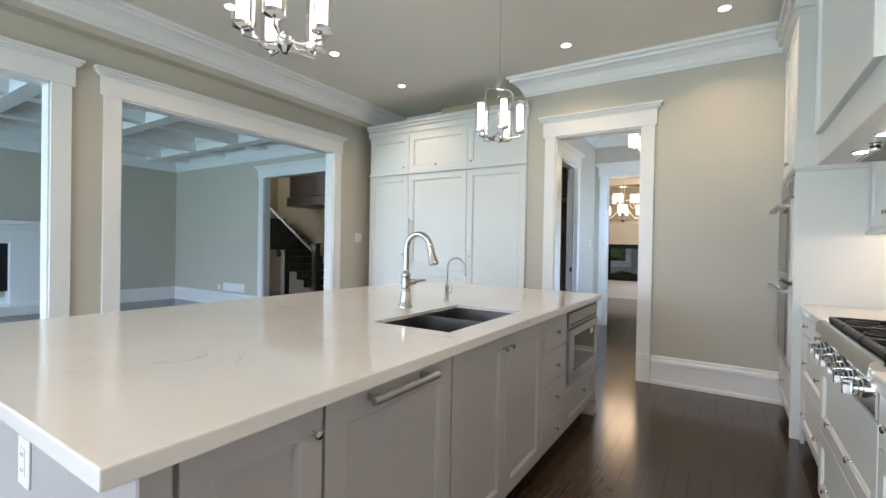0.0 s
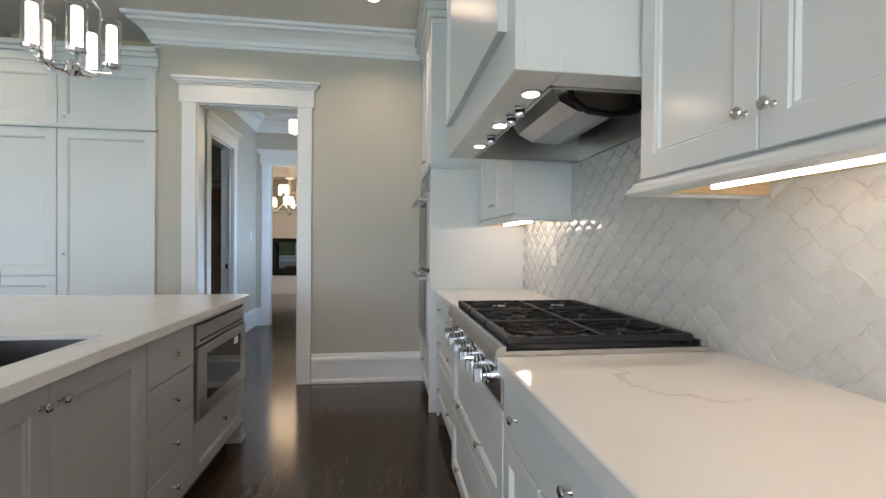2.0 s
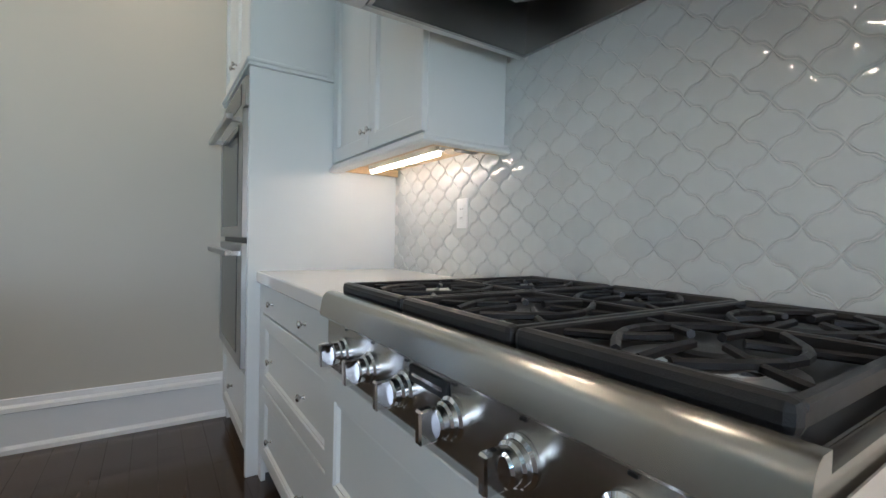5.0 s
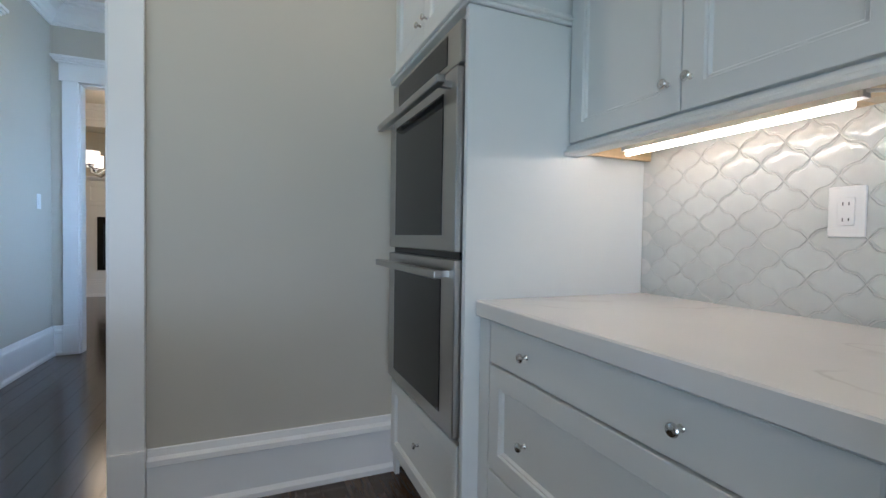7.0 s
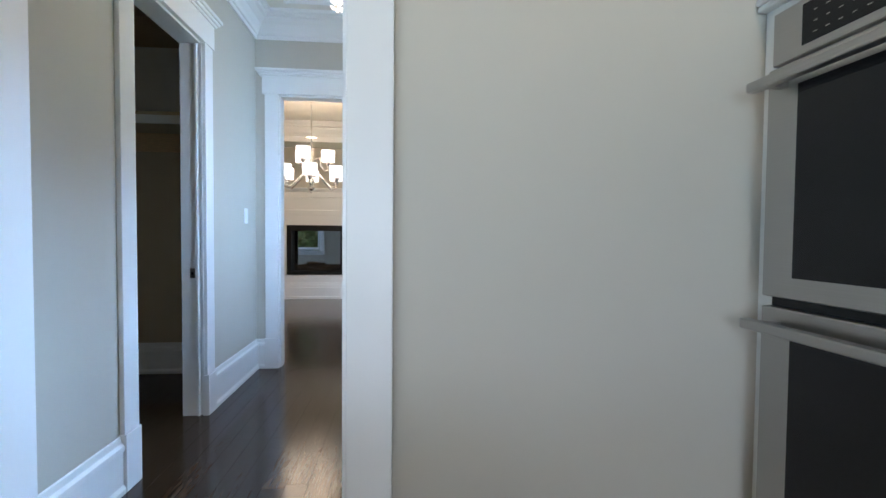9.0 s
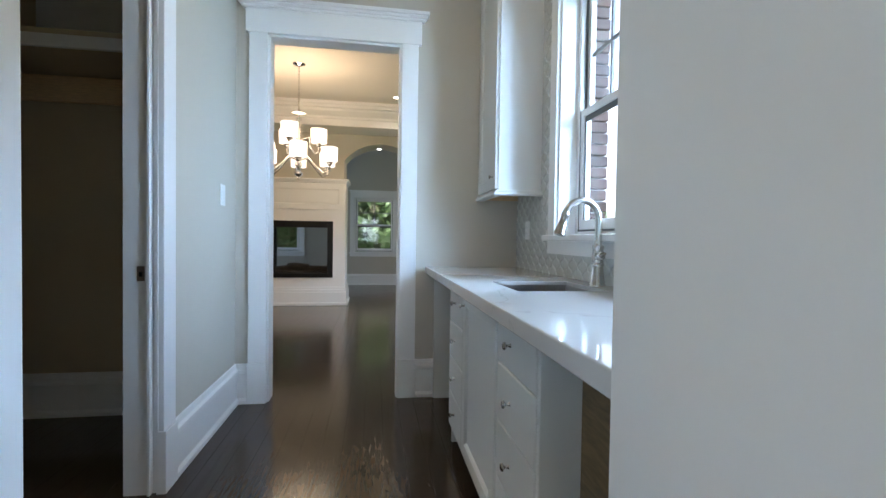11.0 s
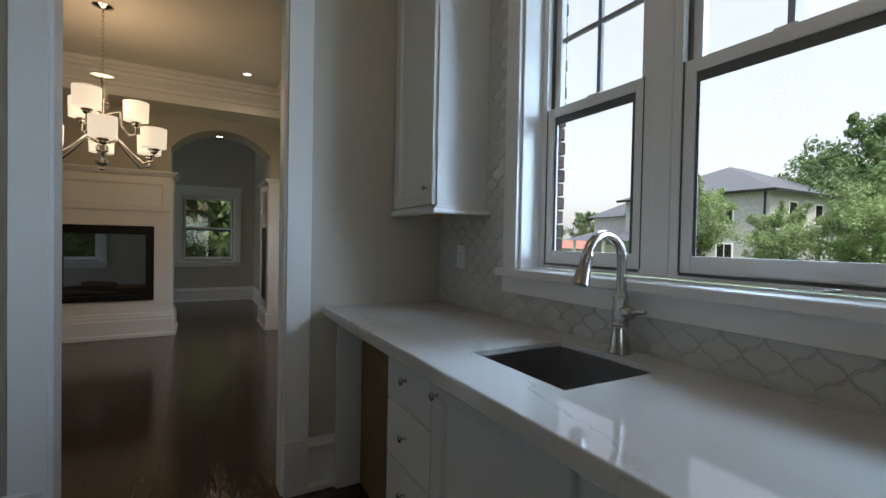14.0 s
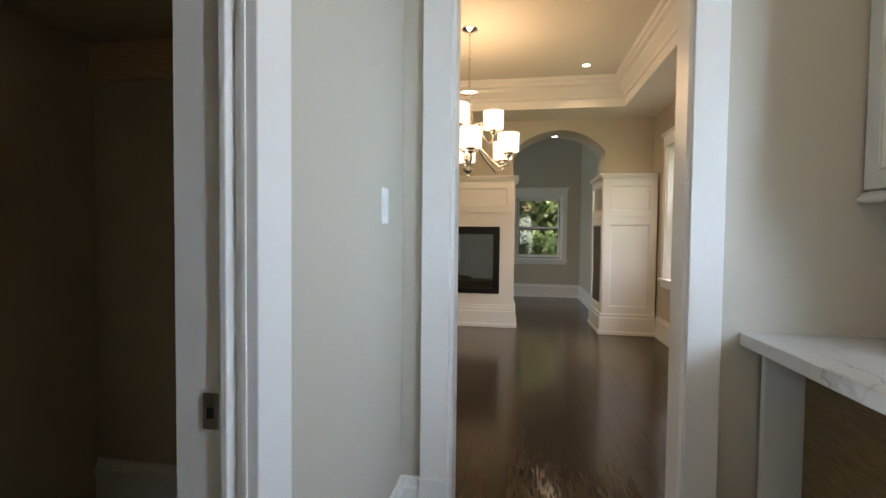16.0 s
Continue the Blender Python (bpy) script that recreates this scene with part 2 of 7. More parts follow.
LED = glow("led_strip_lens", (1.0, 0.81, 0.63), 26)

# ---- building helpers ----
ORIGIN = {}


def thing(name, at, label, category, group=""):
    ob = new(name)
    ob.location = at
    ob.empty_display_size = 0.1
    ORIGIN[ob.name] = Vector(at)
    return tagged(ob, label, category, group)


def finish(bm, name, smooth=False):
    bmesh.ops.recalc_face_normals(bm, faces=bm.faces)
    me = bpy.data.meshes.new(name)
    if smooth:
        for f in bm.faces:
            f.smooth = True
    bm.to_mesh(me)
    bm.free()
    if smooth:
        me.set_sharp_from_angle(angle=radians(38))
    return me


def part(name, bm, mat, parent, label="", smooth=False):
    at = ORIGIN[parent.name]
    bmesh.ops.translate(bm, vec=-at, verts=bm.verts)
    me = finish(bm, name, smooth)
    me.materials.append(mat)
    ob = new(name, me)
    ob.parent = parent
    ORIGIN[ob.name] = at
    return tagged(ob, label)


def shared(name, me, m, parent, label=""):
    ob = new(name, me)
    ob.parent = parent
    ob.matrix_basis = Matrix.Translation(-ORIGIN[parent.name]) @ m
    return tagged(ob, label)


def setting(name, bm, mat, label, category, smooth=False):
    me = finish(bm, name, smooth)
    me.materials.append(mat)
    ob = new(name, me)
    ORIGIN[ob.name] = Vector((0, 0, 0))
    return tagged(ob, label, category, kind="structure")


def box(bm, x0, x1, y0, y1, z0, z1, b=0.0, seg=1):
    m = Matrix.Translation(((x0 + x1) / 2, (y0 + y1) / 2, (z0 + z1) / 2)) @ Matrix.Diagonal((abs(x1 - x0), abs(y1 - y0), abs(z1 - z0), 1))
    r = bmesh.ops.create_cube(bm, size=1, matrix=m)
    if b:
        es = {e for v in r["verts"] for e in v.link_edges}
        bmesh.ops.bevel(bm, geom=list(es), offset=b, segments=seg, affect="EDGES", profile=0.5)
    return bm


def boxes(rows, b=0.0):
    bm = bmesh.new()
    for r in rows:
        box(bm, *r, b=b)
    return bm


def lathe(bm, profile, m, segs=20):
    rings = []
    for r, h in profile:
        rings.append([bm.verts.new(m @ Vector((r * math.cos(6.28318 * k / segs), r * math.sin(6.28318 * k / segs), h))) for k in range(segs)])
    for a, b in zip(rings, rings[1:]):
        for k in range(segs):
            bm.faces.new((a[k], a[(k + 1) % segs], b[(k + 1) % segs], b[k]))
    bm.faces.new(rings[0][::-1])
    bm.faces.new(rings[-1])
    return bm


def tube(bm, pts, r, segs=10, taper=1.0):
    pts = [Vector(p) for p in pts]
    rings, ref = [], None
    for i, p in enumerate(pts):
        d = (pts[min(i + 1, len(pts) - 1)] - pts[max(i - 1, 0)]).normalized()
        if ref is None:
            ref = Vector((1, 0, 0)) if abs(d.x) < 0.8 else Vector((0, 1, 0))
        side = d.cross(ref).normalized()
        ref = side.cross(d).normalized()
        rr = r * (1 + (taper - 1) * i / max(1, len(pts) - 1))
        rings.append([bm.verts.new(p + (side * math.cos(a) + ref * math.sin(a)) * rr) for a in (6.28318 * k / segs for k in range(segs))])
    for a, b in zip(rings, rings[1:]):
        for k in range(segs):
            bm.faces.new((a[k], a[(k + 1) % segs], b[(k + 1) % segs], b[k]))
    bm.faces.new(rings[0][::-1])
    bm.faces.new(rings[-1])
    return bm


def arc(c, r, a0, a1, n, u, v):
    c, u, v = Vector(c), Vector(u), Vector(v)
    return [c + (u * math.cos(radians(a0 + (a1 - a0) * k / n)) + v * math.sin(radians(a0 + (a1 - a0) * k / n))) * r for k in range(n + 1)]


def strip(bm, profile, p0, p1, out):
    """Moulding: the profile (out, up) drawn out from p0 to p1."""
    p0, p1, out = Vector(p0), Vector(p1), Vector(out)
    a = [bm.verts.new(p0 + out * d + Vector((0, 0, z))) for d, z in profile]
    b = [bm.verts.new(p1 + out * d + Vector((0, 0, z))) for d, z in profile]
    for k in range(len(profile)):
        j = (k + 1) % len(profile)
        bm.faces.new((a[k], a[j], b[j], b[k]))
    bm.faces.new(a[::-1])
    bm.faces.new(b)
    return bm


def facing(o, u, d):
    o, u, d = Vector(o), Vector(u), Vector(d)
    return lambda a, z, c: o + u * a + Vector((0, 0, z)) + d * c


def shaker(bm, f, a0, a1, z0, z1, rail=0.058, t=0.02):
    """A framed door or drawer front with a beaded, sunk panel."""
    def ring(i, c):
        return [bm.verts.new(f(a, z, c)) for a, z in ((a0 + i, z0 + i), (a1 - i, z0 + i), (a1 - i, z1 - i), (a0 + i, z1 - i))]
    rings = [ring(0, 0), ring(0, t - 0.002), ring(0.002, t), ring(rail, t), ring(rail + 0.004, t - 0.005), ring(rail + 0.009, t - 0.004), ring(rail + 0.014, t - 0.012)]
    for a, b in zip(rings, rings[1:]):
        for k in range(4):
            bm.faces.new((a[k], a[(k + 1) % 4], b[(k + 1) % 4], b[k]))
    bm.faces.new(rings[-1])
    bm.faces.new(rings[0][::-1])
    return bm


def slab_front(bm, f, a0, a1, z0, z1, t=0.02):
    def ring(i, c):
        return [bm.verts.new(f(a, z, c)) for a, z in ((a0 + i, z0 + i), (a1 - i, z0 + i), (a1 - i, z1 - i), (a0 + i, z1 - i))]
    rings = [ring(0, 0), ring(0, t - 0.003), ring(0.003, t)]
    for a, b in zip(rings, rings[1:]):
        for k in range(4):
            bm.faces.new((a[k], a[(k + 1) % 4], b[(k + 1) % 4], b[k]))
    bm.faces.new(rings[-1])
    bm.faces.new(rings[0][::-1])
    return bm


def slab_with_hole(bm, o, h, z0, z1, b=0.004):
    """A worktop over the rectangle o (x0, x1, y0, y1) with the cutout h."""
    def loop(r, z):
        return [bm.verts.new((x, y, z)) for x, y in ((r[0], r[2]), (r[1], r[2]), (r[1], r[3]), (r[0], r[3]))]
    ot, it, ob_, ib = loop(o, z1), loop(h, z1), loop(o, z0), loop(h, z0)
    for k in range(4):
        j = (k + 1) % 4
        bm.faces.new((ot[k], ot[j], it[j], it[k]))
        bm.faces.new((ob_[j], ob_[k], ib[k], ib[j]))
        bm.faces.new((ob_[k], ob_[j], ot[j], ot[k]))
        bm.faces.new((it[k], it[j], ib[j], ib[k]))
    bm.edges.ensure_lookup_table()
    es = [e for e in bm.edges if all(v in ot for v in e.verts) or all(v in ob_ for v in e.verts) or ({*e.verts} & {*ot} and {*e.verts} & {*ob_})]
    bmesh.ops.bevel(bm, geom=es, offset=b, segments=2, affect="EDGES", profile=0.5)
    return bm


def open_basin(bm, x0, x1, y0, y1, top, depth, t=0.004):
    """One pressed bowl: outer shell, rim, inner walls that lean in a little, floor."""
    def ring(i, z):
        return [bm.verts.new(p) for p in ((x0 + i, y0 + i, z), (x1 - i, y0 + i, z), (x1 - i, y1 - i, z), (x0 + i, y1 - i, z))]
    low = top - depth
    rings = [ring(0.012, low), ring(0, low + 0.012), ring(0, top), ring(t, top), ring(t + 0.006, low + 0.03), ring(t + 0.024, low + 0.006)]
    for a, b in zip(rings, rings[1:]):
        for k in range(4):
            bm.faces.new((a[k], a[(k + 1) % 4], b[(k + 1) % 4], b[k]))
    bm.faces.new(rings[0][::-1])
    bm.faces.new(rings[-1])
    return bm


def toward(at, way):
    """A pose at a place whose z axis points along way."""
    return Matrix.Translation(at) @ Vector(way).to_track_quat("Z", "Y").to_matrix().to_4x4()


knob_bm = lathe(bmesh.new(), [(0.009, 0.0), (0.006, 0.004), (0.005, 0.014), (0.009, 0.018), (0.0145, 0.022), (0.0155, 0.026), (0.013, 0.030), (0.007, 0.032)], Matrix.Scale(0.82, 4), 18)
KNOB = finish(knob_bm, "knob", True)
KNOB.materials.append(NICKEL)


def knob(parent, at, way):
    return shared("knob", KNOB, toward(at, way), parent, "small round brushed nickel knob")


BASE_PROFILE = [(0, 0), (0.030, 0), (0.030, 0.022), (0.018, 0.040), (0.018, 0.195), (0.026, 0.200), (0.024, 0.222), (0.012, 0.235), (0.008, 0.262), (0, 0.265)]
CROWN_PROFILE = [(0, -0.20), (0.016, -0.20), (0.020, -0.175), (0.032, -0.168), (0.042, -0.14), (0.070, -0.095), (0.115, -0.062), (0.140, -0.055), (0.145, -0.034), (0.172, -0.026), (0.178, 0.0), (0, 0.0)]


def baseboard(name, p0, p1, out):
    return setting(name, strip(bmesh.new(), BASE_PROFILE, p0, p1, out), TRIM, "tall white painted moulded baseboard along the wall", "baseboard")


def crown(name, p0, p1, out):
    return setting(name, strip(bmesh.new(), CROWN_PROFILE, p0, p1, out), TRIM, "wide stepped white crown moulding under the ceiling", "crown moulding")


def casing(name, f, a0, a1, head=HEAD, wide=0.115, side=True, plinth=True, from_z=0.0):
    """Door trim with plinth blocks, flat legs, frieze and stepped cornice. f: (along, up, out)."""
    top = thing(name, f((a0 + a1) / 2, from_z, 0), "white painted door casing with plinth blocks and stepped cornice", "door trim")
    top["kind"] = "structure"
    def piece(kind, *dims, b=0.002):
        bm = bmesh.new()
        for d in dims:
            p, q = f(d[0], d[2], d[4]), f(d[1], d[3], d[5])
            box(bm, min(p.x, q.x), max(p.x, q.x), min(p.y, q.y), max(p.y, q.y), min(p.z, q.z), max(p.z, q.z), b=b)
        part(kind, bm, TRIM, top)
    for lo, hi in ((a0 - wide, a0), (a1, a1 + wide)):
        if plinth:
            piece("plinth_block", (lo - 0.004, hi + 0.002, from_z, 0.272, 0.0, 0.034))
        piece("casing_leg", (lo, hi, 0.272 if plinth else from_z, head, 0.0, 0.024))
    piece("frieze", (a0 - wide - 0.022, a1 + wide + 0.022, head, head + 0.155, 0.0, 0.028))
    piece("cornice", (a0 - wide - 0.042, a1 + wide + 0.042, head + 0.155, head + 0.172, 0.0, 0.038),
          (a0 - wide - 0.056, a1 + wide + 0.056, head + 0.172, head + 0.192, 0.0, 0.052),
          (a0 - wide - 0.070, a1 + wide + 0.070, head + 0.192, head + 0.216, 0.0, 0.066))
    return top


# ---- structure ----
setting("ceiling_kitchen", boxes([(LEFT_X, RANGE_X, REAR_Y, END_Y + 0.75, CEIL, CEIL + 0.12)]), CEILING_PAINT, "pale grey painted kitchen ceiling", "ceiling")
W = 0.13
D0, D1 = -1.585, -0.738
setting("wall_end", boxes([(D1, RANGE_X + W, END_Y, SERV_Y0, 0, CEIL), (-1.902, D0, END_Y, END_Y + W, 0, CEIL), (-1.93, -1.902, END_Y, END_Y + W, 2.876, CEIL), (D0, D1, END_Y, END_Y + W, HEAD, CEIL)]),
        PAINT, "greige painted kitchen end wall with a cased doorway", "wall")
setting("wall_range", boxes([(RANGE_X, RANGE_X + W, REAR_Y, END_Y, 0, CEIL)]), PAINT, "greige painted wall behind the range", "wall")
setting("wall_fridge_niche", boxes([(LEFT_X - W, -1.96, END_Y + 0.72, END_Y + 0.72 + W, 0, CEIL)]), PAINT, "greige painted wall of the refrigerator niche", "wall")
F1, F2, G1, G2 = 1.535, 3.925, -1.3, 1.075
setting("wall_family", boxes([(LEFT_X - W, LEFT_X, REAR_Y, G1, 0, CEIL), (LEFT_X - W, LEFT_X, G2, F1, 0, CEIL), (LEFT_X - W, LEFT_X, F2, END_Y + 0.72, 0, CEIL),
                              (LEFT_X - W, LEFT_X, G1, G2, HEAD, CEIL), (LEFT_X - W, LEFT_X, F1, F2, HEAD, CEIL)]),
        PAINT, "greige painted wall with two wide cased openings", "wall")
setting("bulkhead", boxes([(LEFT_X, LEFT_X + 0.13, REAR_Y, END_Y + 0.05, 2.87, CEIL)]), PAINT, "dropped painted bulkhead along the kitchen wall", "bulkhead")
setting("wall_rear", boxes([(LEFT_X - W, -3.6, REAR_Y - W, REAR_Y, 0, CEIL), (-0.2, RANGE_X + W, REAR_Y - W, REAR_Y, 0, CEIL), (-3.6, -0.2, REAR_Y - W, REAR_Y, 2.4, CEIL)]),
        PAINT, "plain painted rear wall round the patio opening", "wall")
crown("crown_end", (-1.93, END_Y, CEIL), (0.40, END_Y, CEIL), (0, -1, 0))
crown("crown_bulkhead", (LEFT_X + 0.13, REAR_Y, CEIL), (LEFT_X + 0.13, END_Y + 0.7, CEIL), (1, 0, 0))
crown("crown_niche", (LEFT_X, END_Y + 0.72, CEIL), (-1.93, END_Y + 0.72, CEIL), (0, -1, 0))
crown("crown_niche_side", (-1.93, END_Y, CEIL), (-1.93, END_Y + 0.72, CEIL), (-1, 0, 0))
mitre = bmesh.new()
rows_ = [[mitre.verts.new((-1.93 - ox, END_Y - oy, CEIL + z)) for ox, oy in ((0, p), (p, p), (p, 0))] for p, z in CROWN_PROFILE]
for a, b in zip(rows_, rows_[1:]):
    for k in (0, 1):
        mitre.faces.new((a[k], a[k + 1], b[k + 1], b[k]))
setting("crown_corner", mitre, TRIM, "mitred outer corner of the white crown moulding", "crown moulding")
baseboard("baseboard_end", (D1 + 0.12, END_Y, 0), (0.40, END_Y, 0), (0, -1, 0))
casing("door_casing_kitchen", facing((0, END_Y, 0), (1, 0, 0), (0, -1, 0)), D0, D1)
casing("opening_casing_family", facing((LEFT_X, 0, 0), (0, 1, 0), (1, 0, 0)), F1, F2, wide=0.125)
casing("opening_casing_hearth", facing((LEFT_X, 0, 0), (0, 1, 0), (1, 0, 0)), G1, G2, wide=0.125)
# reveals of the cased openings
setting("jamb_kitchen", boxes([(D0 - 0.003, D0 + 0.012, END_Y - 0.002, END_Y + W + 0.002, 0, HEAD), (D1 - 0.012, D1 + 0.003, END_Y - 0.002, SERV_Y0 + 0.002, 0, HEAD), (D0, D1, END_Y - 0.002, END_Y + W + 0.002, HEAD - 0.014, HEAD)]),
        TRIM, "white painted doorway lining", "door jamb")
setting("jamb_family", boxes([(LEFT_X - W - 0.002, LEFT_X + 0.002, F1, F1 + 0.012, 0, HEAD), (LEFT_X - W - 0.002, LEFT_X + 0.002, F2 - 0.012, F2, 0, HEAD), (LEFT_X - W - 0.002, LEFT_X + 0.002, F1, F2, HEAD - 0.014, HEAD),
                              (LEFT_X - W - 0.002, LEFT_X + 0.002, G2 - 0.012, G2, 0, HEAD), (LEFT_X - W - 0.002, LEFT_X + 0.002, G1, G2, HEAD - 0.014, HEAD)]),
        TRIM, "white painted lining of the wide openings", "door jamb")

# servery shell
P0, P1 = 5.645, 6.415
PW_ = 0.135
E0, E1 = -1.705, -0.825
setting("wall_servery_left", boxes([(SERV_L - 0.025, SERV_L, END_Y + W, 5.22, 0, CEIL), (SERV_L - PW_, SERV_L, 5.22, P0, 0, CEIL), (SERV_L - PW_, SERV_L, P1 + 0.06, SERV_Y1, 0, CEIL), (SERV_L - PW_, SERV_L, P0, P1 + 0.06, HEAD, CEIL)]),
        PAINT, "greige painted servery wall with a pocket door opening", "wall")
setting("wall_servery_far", boxes([(SERV_L - PW_, E0, SERV_Y1, DIN_Y0, 0, CEIL), (E1, SERV_R + 0.32, SERV_Y1, DIN_Y0, 0, CEIL), (E0, E1, SERV_Y1, DIN_Y0, HEAD, CEIL)]),
        PAINT, "greige painted servery end wall with a cased opening", "wall")
Q0, Q1, Z0, Z1 = 5.51, 6.765, 1.125, 2.52
setting("wall_servery_window", boxes([(SERV_R, SERV_R + 0.19, END_Y + W, Q0, 0, CEIL), (SERV_R, SERV_R + 0.19, Q1, SERV_Y1, 0, CEIL), (SERV_R, SERV_R + 0.19, Q0, Q1, 0, Z0), (SERV_R, SERV_R + 0.19, Q0, Q1, Z1, CEIL)]),
        PAINT, "painted servery wall round the window", "wall")
setting("ceiling_servery", boxes([(SERV_L, SERV_R, END_Y + W, SERV_Y1, CEIL, CEIL + 0.12)]), CEILING_PAINT, "pale painted servery ceiling", "ceiling")
for nm, a, b, o in (("crown_servery_left", (SERV_L, END_Y + W, CEIL), (SERV_L, SERV_Y1, CEIL), (1, 0, 0)), ("crown_servery_far", (SERV_L, SERV_Y1, CEIL), (SERV_R, SERV_Y1, CEIL), (0, -1, 0)),
                    ("crown_servery_near", (SERV_L, END_Y + W, CEIL), (SERV_R, END_Y + W, CEIL), (0, 1, 0))):
    crown(nm, a, b, o)
tray = bmesh.new()
for nm_, (a, b, o) in enumerate((((SERV_L + 0.34, END_Y + 0.5, CEIL), (SERV_L + 0.34, SERV_Y1 - 0.34, CEIL), (1, 0, 0)), ((SERV_L + 0.34, SERV_Y1 - 0.34, CEIL), (SERV_R - 0.34, SERV_Y1 - 0.34, CEIL), (0, -1, 0)))):
    strip(tray, [(0, 0), (0, -0.03), (0.02, -0.05), (0.05, -0.035), (0.07, 0)], a, b, o)
setting("ceiling_moulding_servery", tray, TRIM, "white picture moulding on the servery ceiling", "moulding")
casing("pocket_door_casing", facing((SERV_L, 0, 0), (0, 1, 0), (1, 0, 0)), P0, P1)
casing("door_casing_servery", facing((0, SERV_Y1, 0), (1, 0, 0), (0, -1, 0)), E0, E1)
setting("jamb_servery", boxes([(E0 - 0.002, E0 + 0.014, SERV_Y1 - 0.002, DIN_Y0 + 0.002, 0, HEAD), (E1 - 0.014, E1 + 0.002, SERV_Y1 - 0.002, DIN_Y0 + 0.002, 0, HEAD), (E0, E1, SERV_Y1 - 0.002, DIN_Y0 + 0.002, HEAD - 0.014, HEAD)]),
        TRIM, "white painted lining of the servery opening", "door jamb")
baseboard("baseboard_servery_near", (SERV_L, END_Y + W, 0), (SERV_L, P0 - 0.12, 0), (1, 0, 0))
baseboard("baseboard_servery_left", (SERV_L, P1 + 0.12, 0), (SERV_L, SERV_Y1, 0), (1, 0, 0))
baseboard("baseboard_servery_far", (SERV_L, SERV_Y1, 0), (E0 - 0.12, SERV_Y1, 0), (0, -1, 0))
baseboard("baseboard_servery_end", (E1 + 0.12, SERV_Y1, 0), (-0.3, SERV_Y1, 0), (0, -1, 0))

# pocket door opening: split jamb with the slot, strike plate
pj = thing("pocket_door_jamb", (SERV_L - W / 2, P1, 0), "white painted split jamb of a pocket door standing open", "door jamb")
pj["kind"] = "structure"
part("jamb_board", boxes([(SERV_L - 0.006, SERV_L + 0.002, P1 - 0.003, P1 + 0.06, 0, HEAD)], b=0.001), TRIM, pj)
part("groove_board", boxes([(SERV_L - 0.026, SERV_L - 0.006, P1 + 0.012, P1 + 0.06, 0, HEAD)]), TRIM, pj)
part("door_stop", boxes([(SERV_L - 0.040, SERV_L - 0.026, P1 - 0.014, P1 + 0.06, 0, HEAD)], b=0.002), TRIM, pj)
part("pocket_door_edge", boxes([(SERV_L - PW_ - 0.002, SERV_L - 0.040, P1 - 0.001, P1 + 0.06, 0.0, HEAD)], b=0.002), TRIM, pj, "edge of the white pocket door")
plate = part("strike_plate", boxes([(SERV_L - 0.080, SERV_L - 0.050, P1 - 0.0055, P1 - 0.0005, 0.918, 0.982)], b=0.001), NICKEL, pj, "small brushed nickel pull plate")
part("latch_hole", boxes([(SERV_L - 0.071, SERV_L - 0.059, P1 - 0.0072, P1 - 0.0052, 0.938, 0.958)]), BLACK, plate)
setting("jamb_pocket_near", boxes([(SERV_L - PW_ - 0.002, SERV_L + 0.002, P0 - 0.001, P0 + 0.014, 0, HEAD), (SERV_L - PW_, SERV_L, P0 + 0.014, P1 - 0.016, HEAD - 0.014, HEAD)]), TRIM, "white painted pocket door lining", "door jamb")

# closet behind the pocket door
CX0, CY0, CY1 = -3.25, 5.05, 7.38
setting("wall_closet", boxes([(CX0 - 0.1, CX0, CY0 - 0.1, CY1 + 0.1, 0, CEIL), (CX0, SERV_L - PW_, CY1, CY1 + 0.1, 0, CEIL), (CX0, SERV_L - PW_, CY0 - 0.1, CY0, 0, CEIL)]), DIM_PAINT, "walls of the unlit closet, dim warm bounce in their beige", "wall")
setting("ceiling_closet", boxes([(CX0, SERV_L - PW_, CY0, CY1, CEIL - 0.1, CEIL)]), DIM_PAINT, "plain closet ceiling", "ceiling")
baseboard("baseboard_closet", (CX0, CY1, 0), (SERV_L - PW_, CY1, 0), (0, -1, 0))
shelf = thing("closet_shelf", (-2.6, 7.0, 2.05), "deep painted closet shelf with a front cleat and end panel", "shelf")
part("shelf_board", boxes([(CX0, SERV_L - PW_ - 0.004, 6.75, CY1 - 0.004, 2.06, 2.085)], b=0.002), DIM_PAINT, shelf)
part("cleat", boxes([(CX0, SERV_L - PW_ - 0.004, 6.75, 6.772, 2.0, 2.06)], b=0.002), TRIM, shelf)
# white trim colour lightens this panel, for the lit space above the shelf
part("upper_panel", boxes([(CX0 + 0.3, SERV_L - PW_ - 0.004, 7.30, CY1 - 0.002, 2.085, 2.75)], b=0.003), TRIM, shelf)
part("wall_cleat", boxes([(CX0, SERV_L - PW_ - 0.004, CY1 - 0.022, CY1 - 0.002, 1.90, 2.055)], b=0.002), RAW_WOOD, shelf)

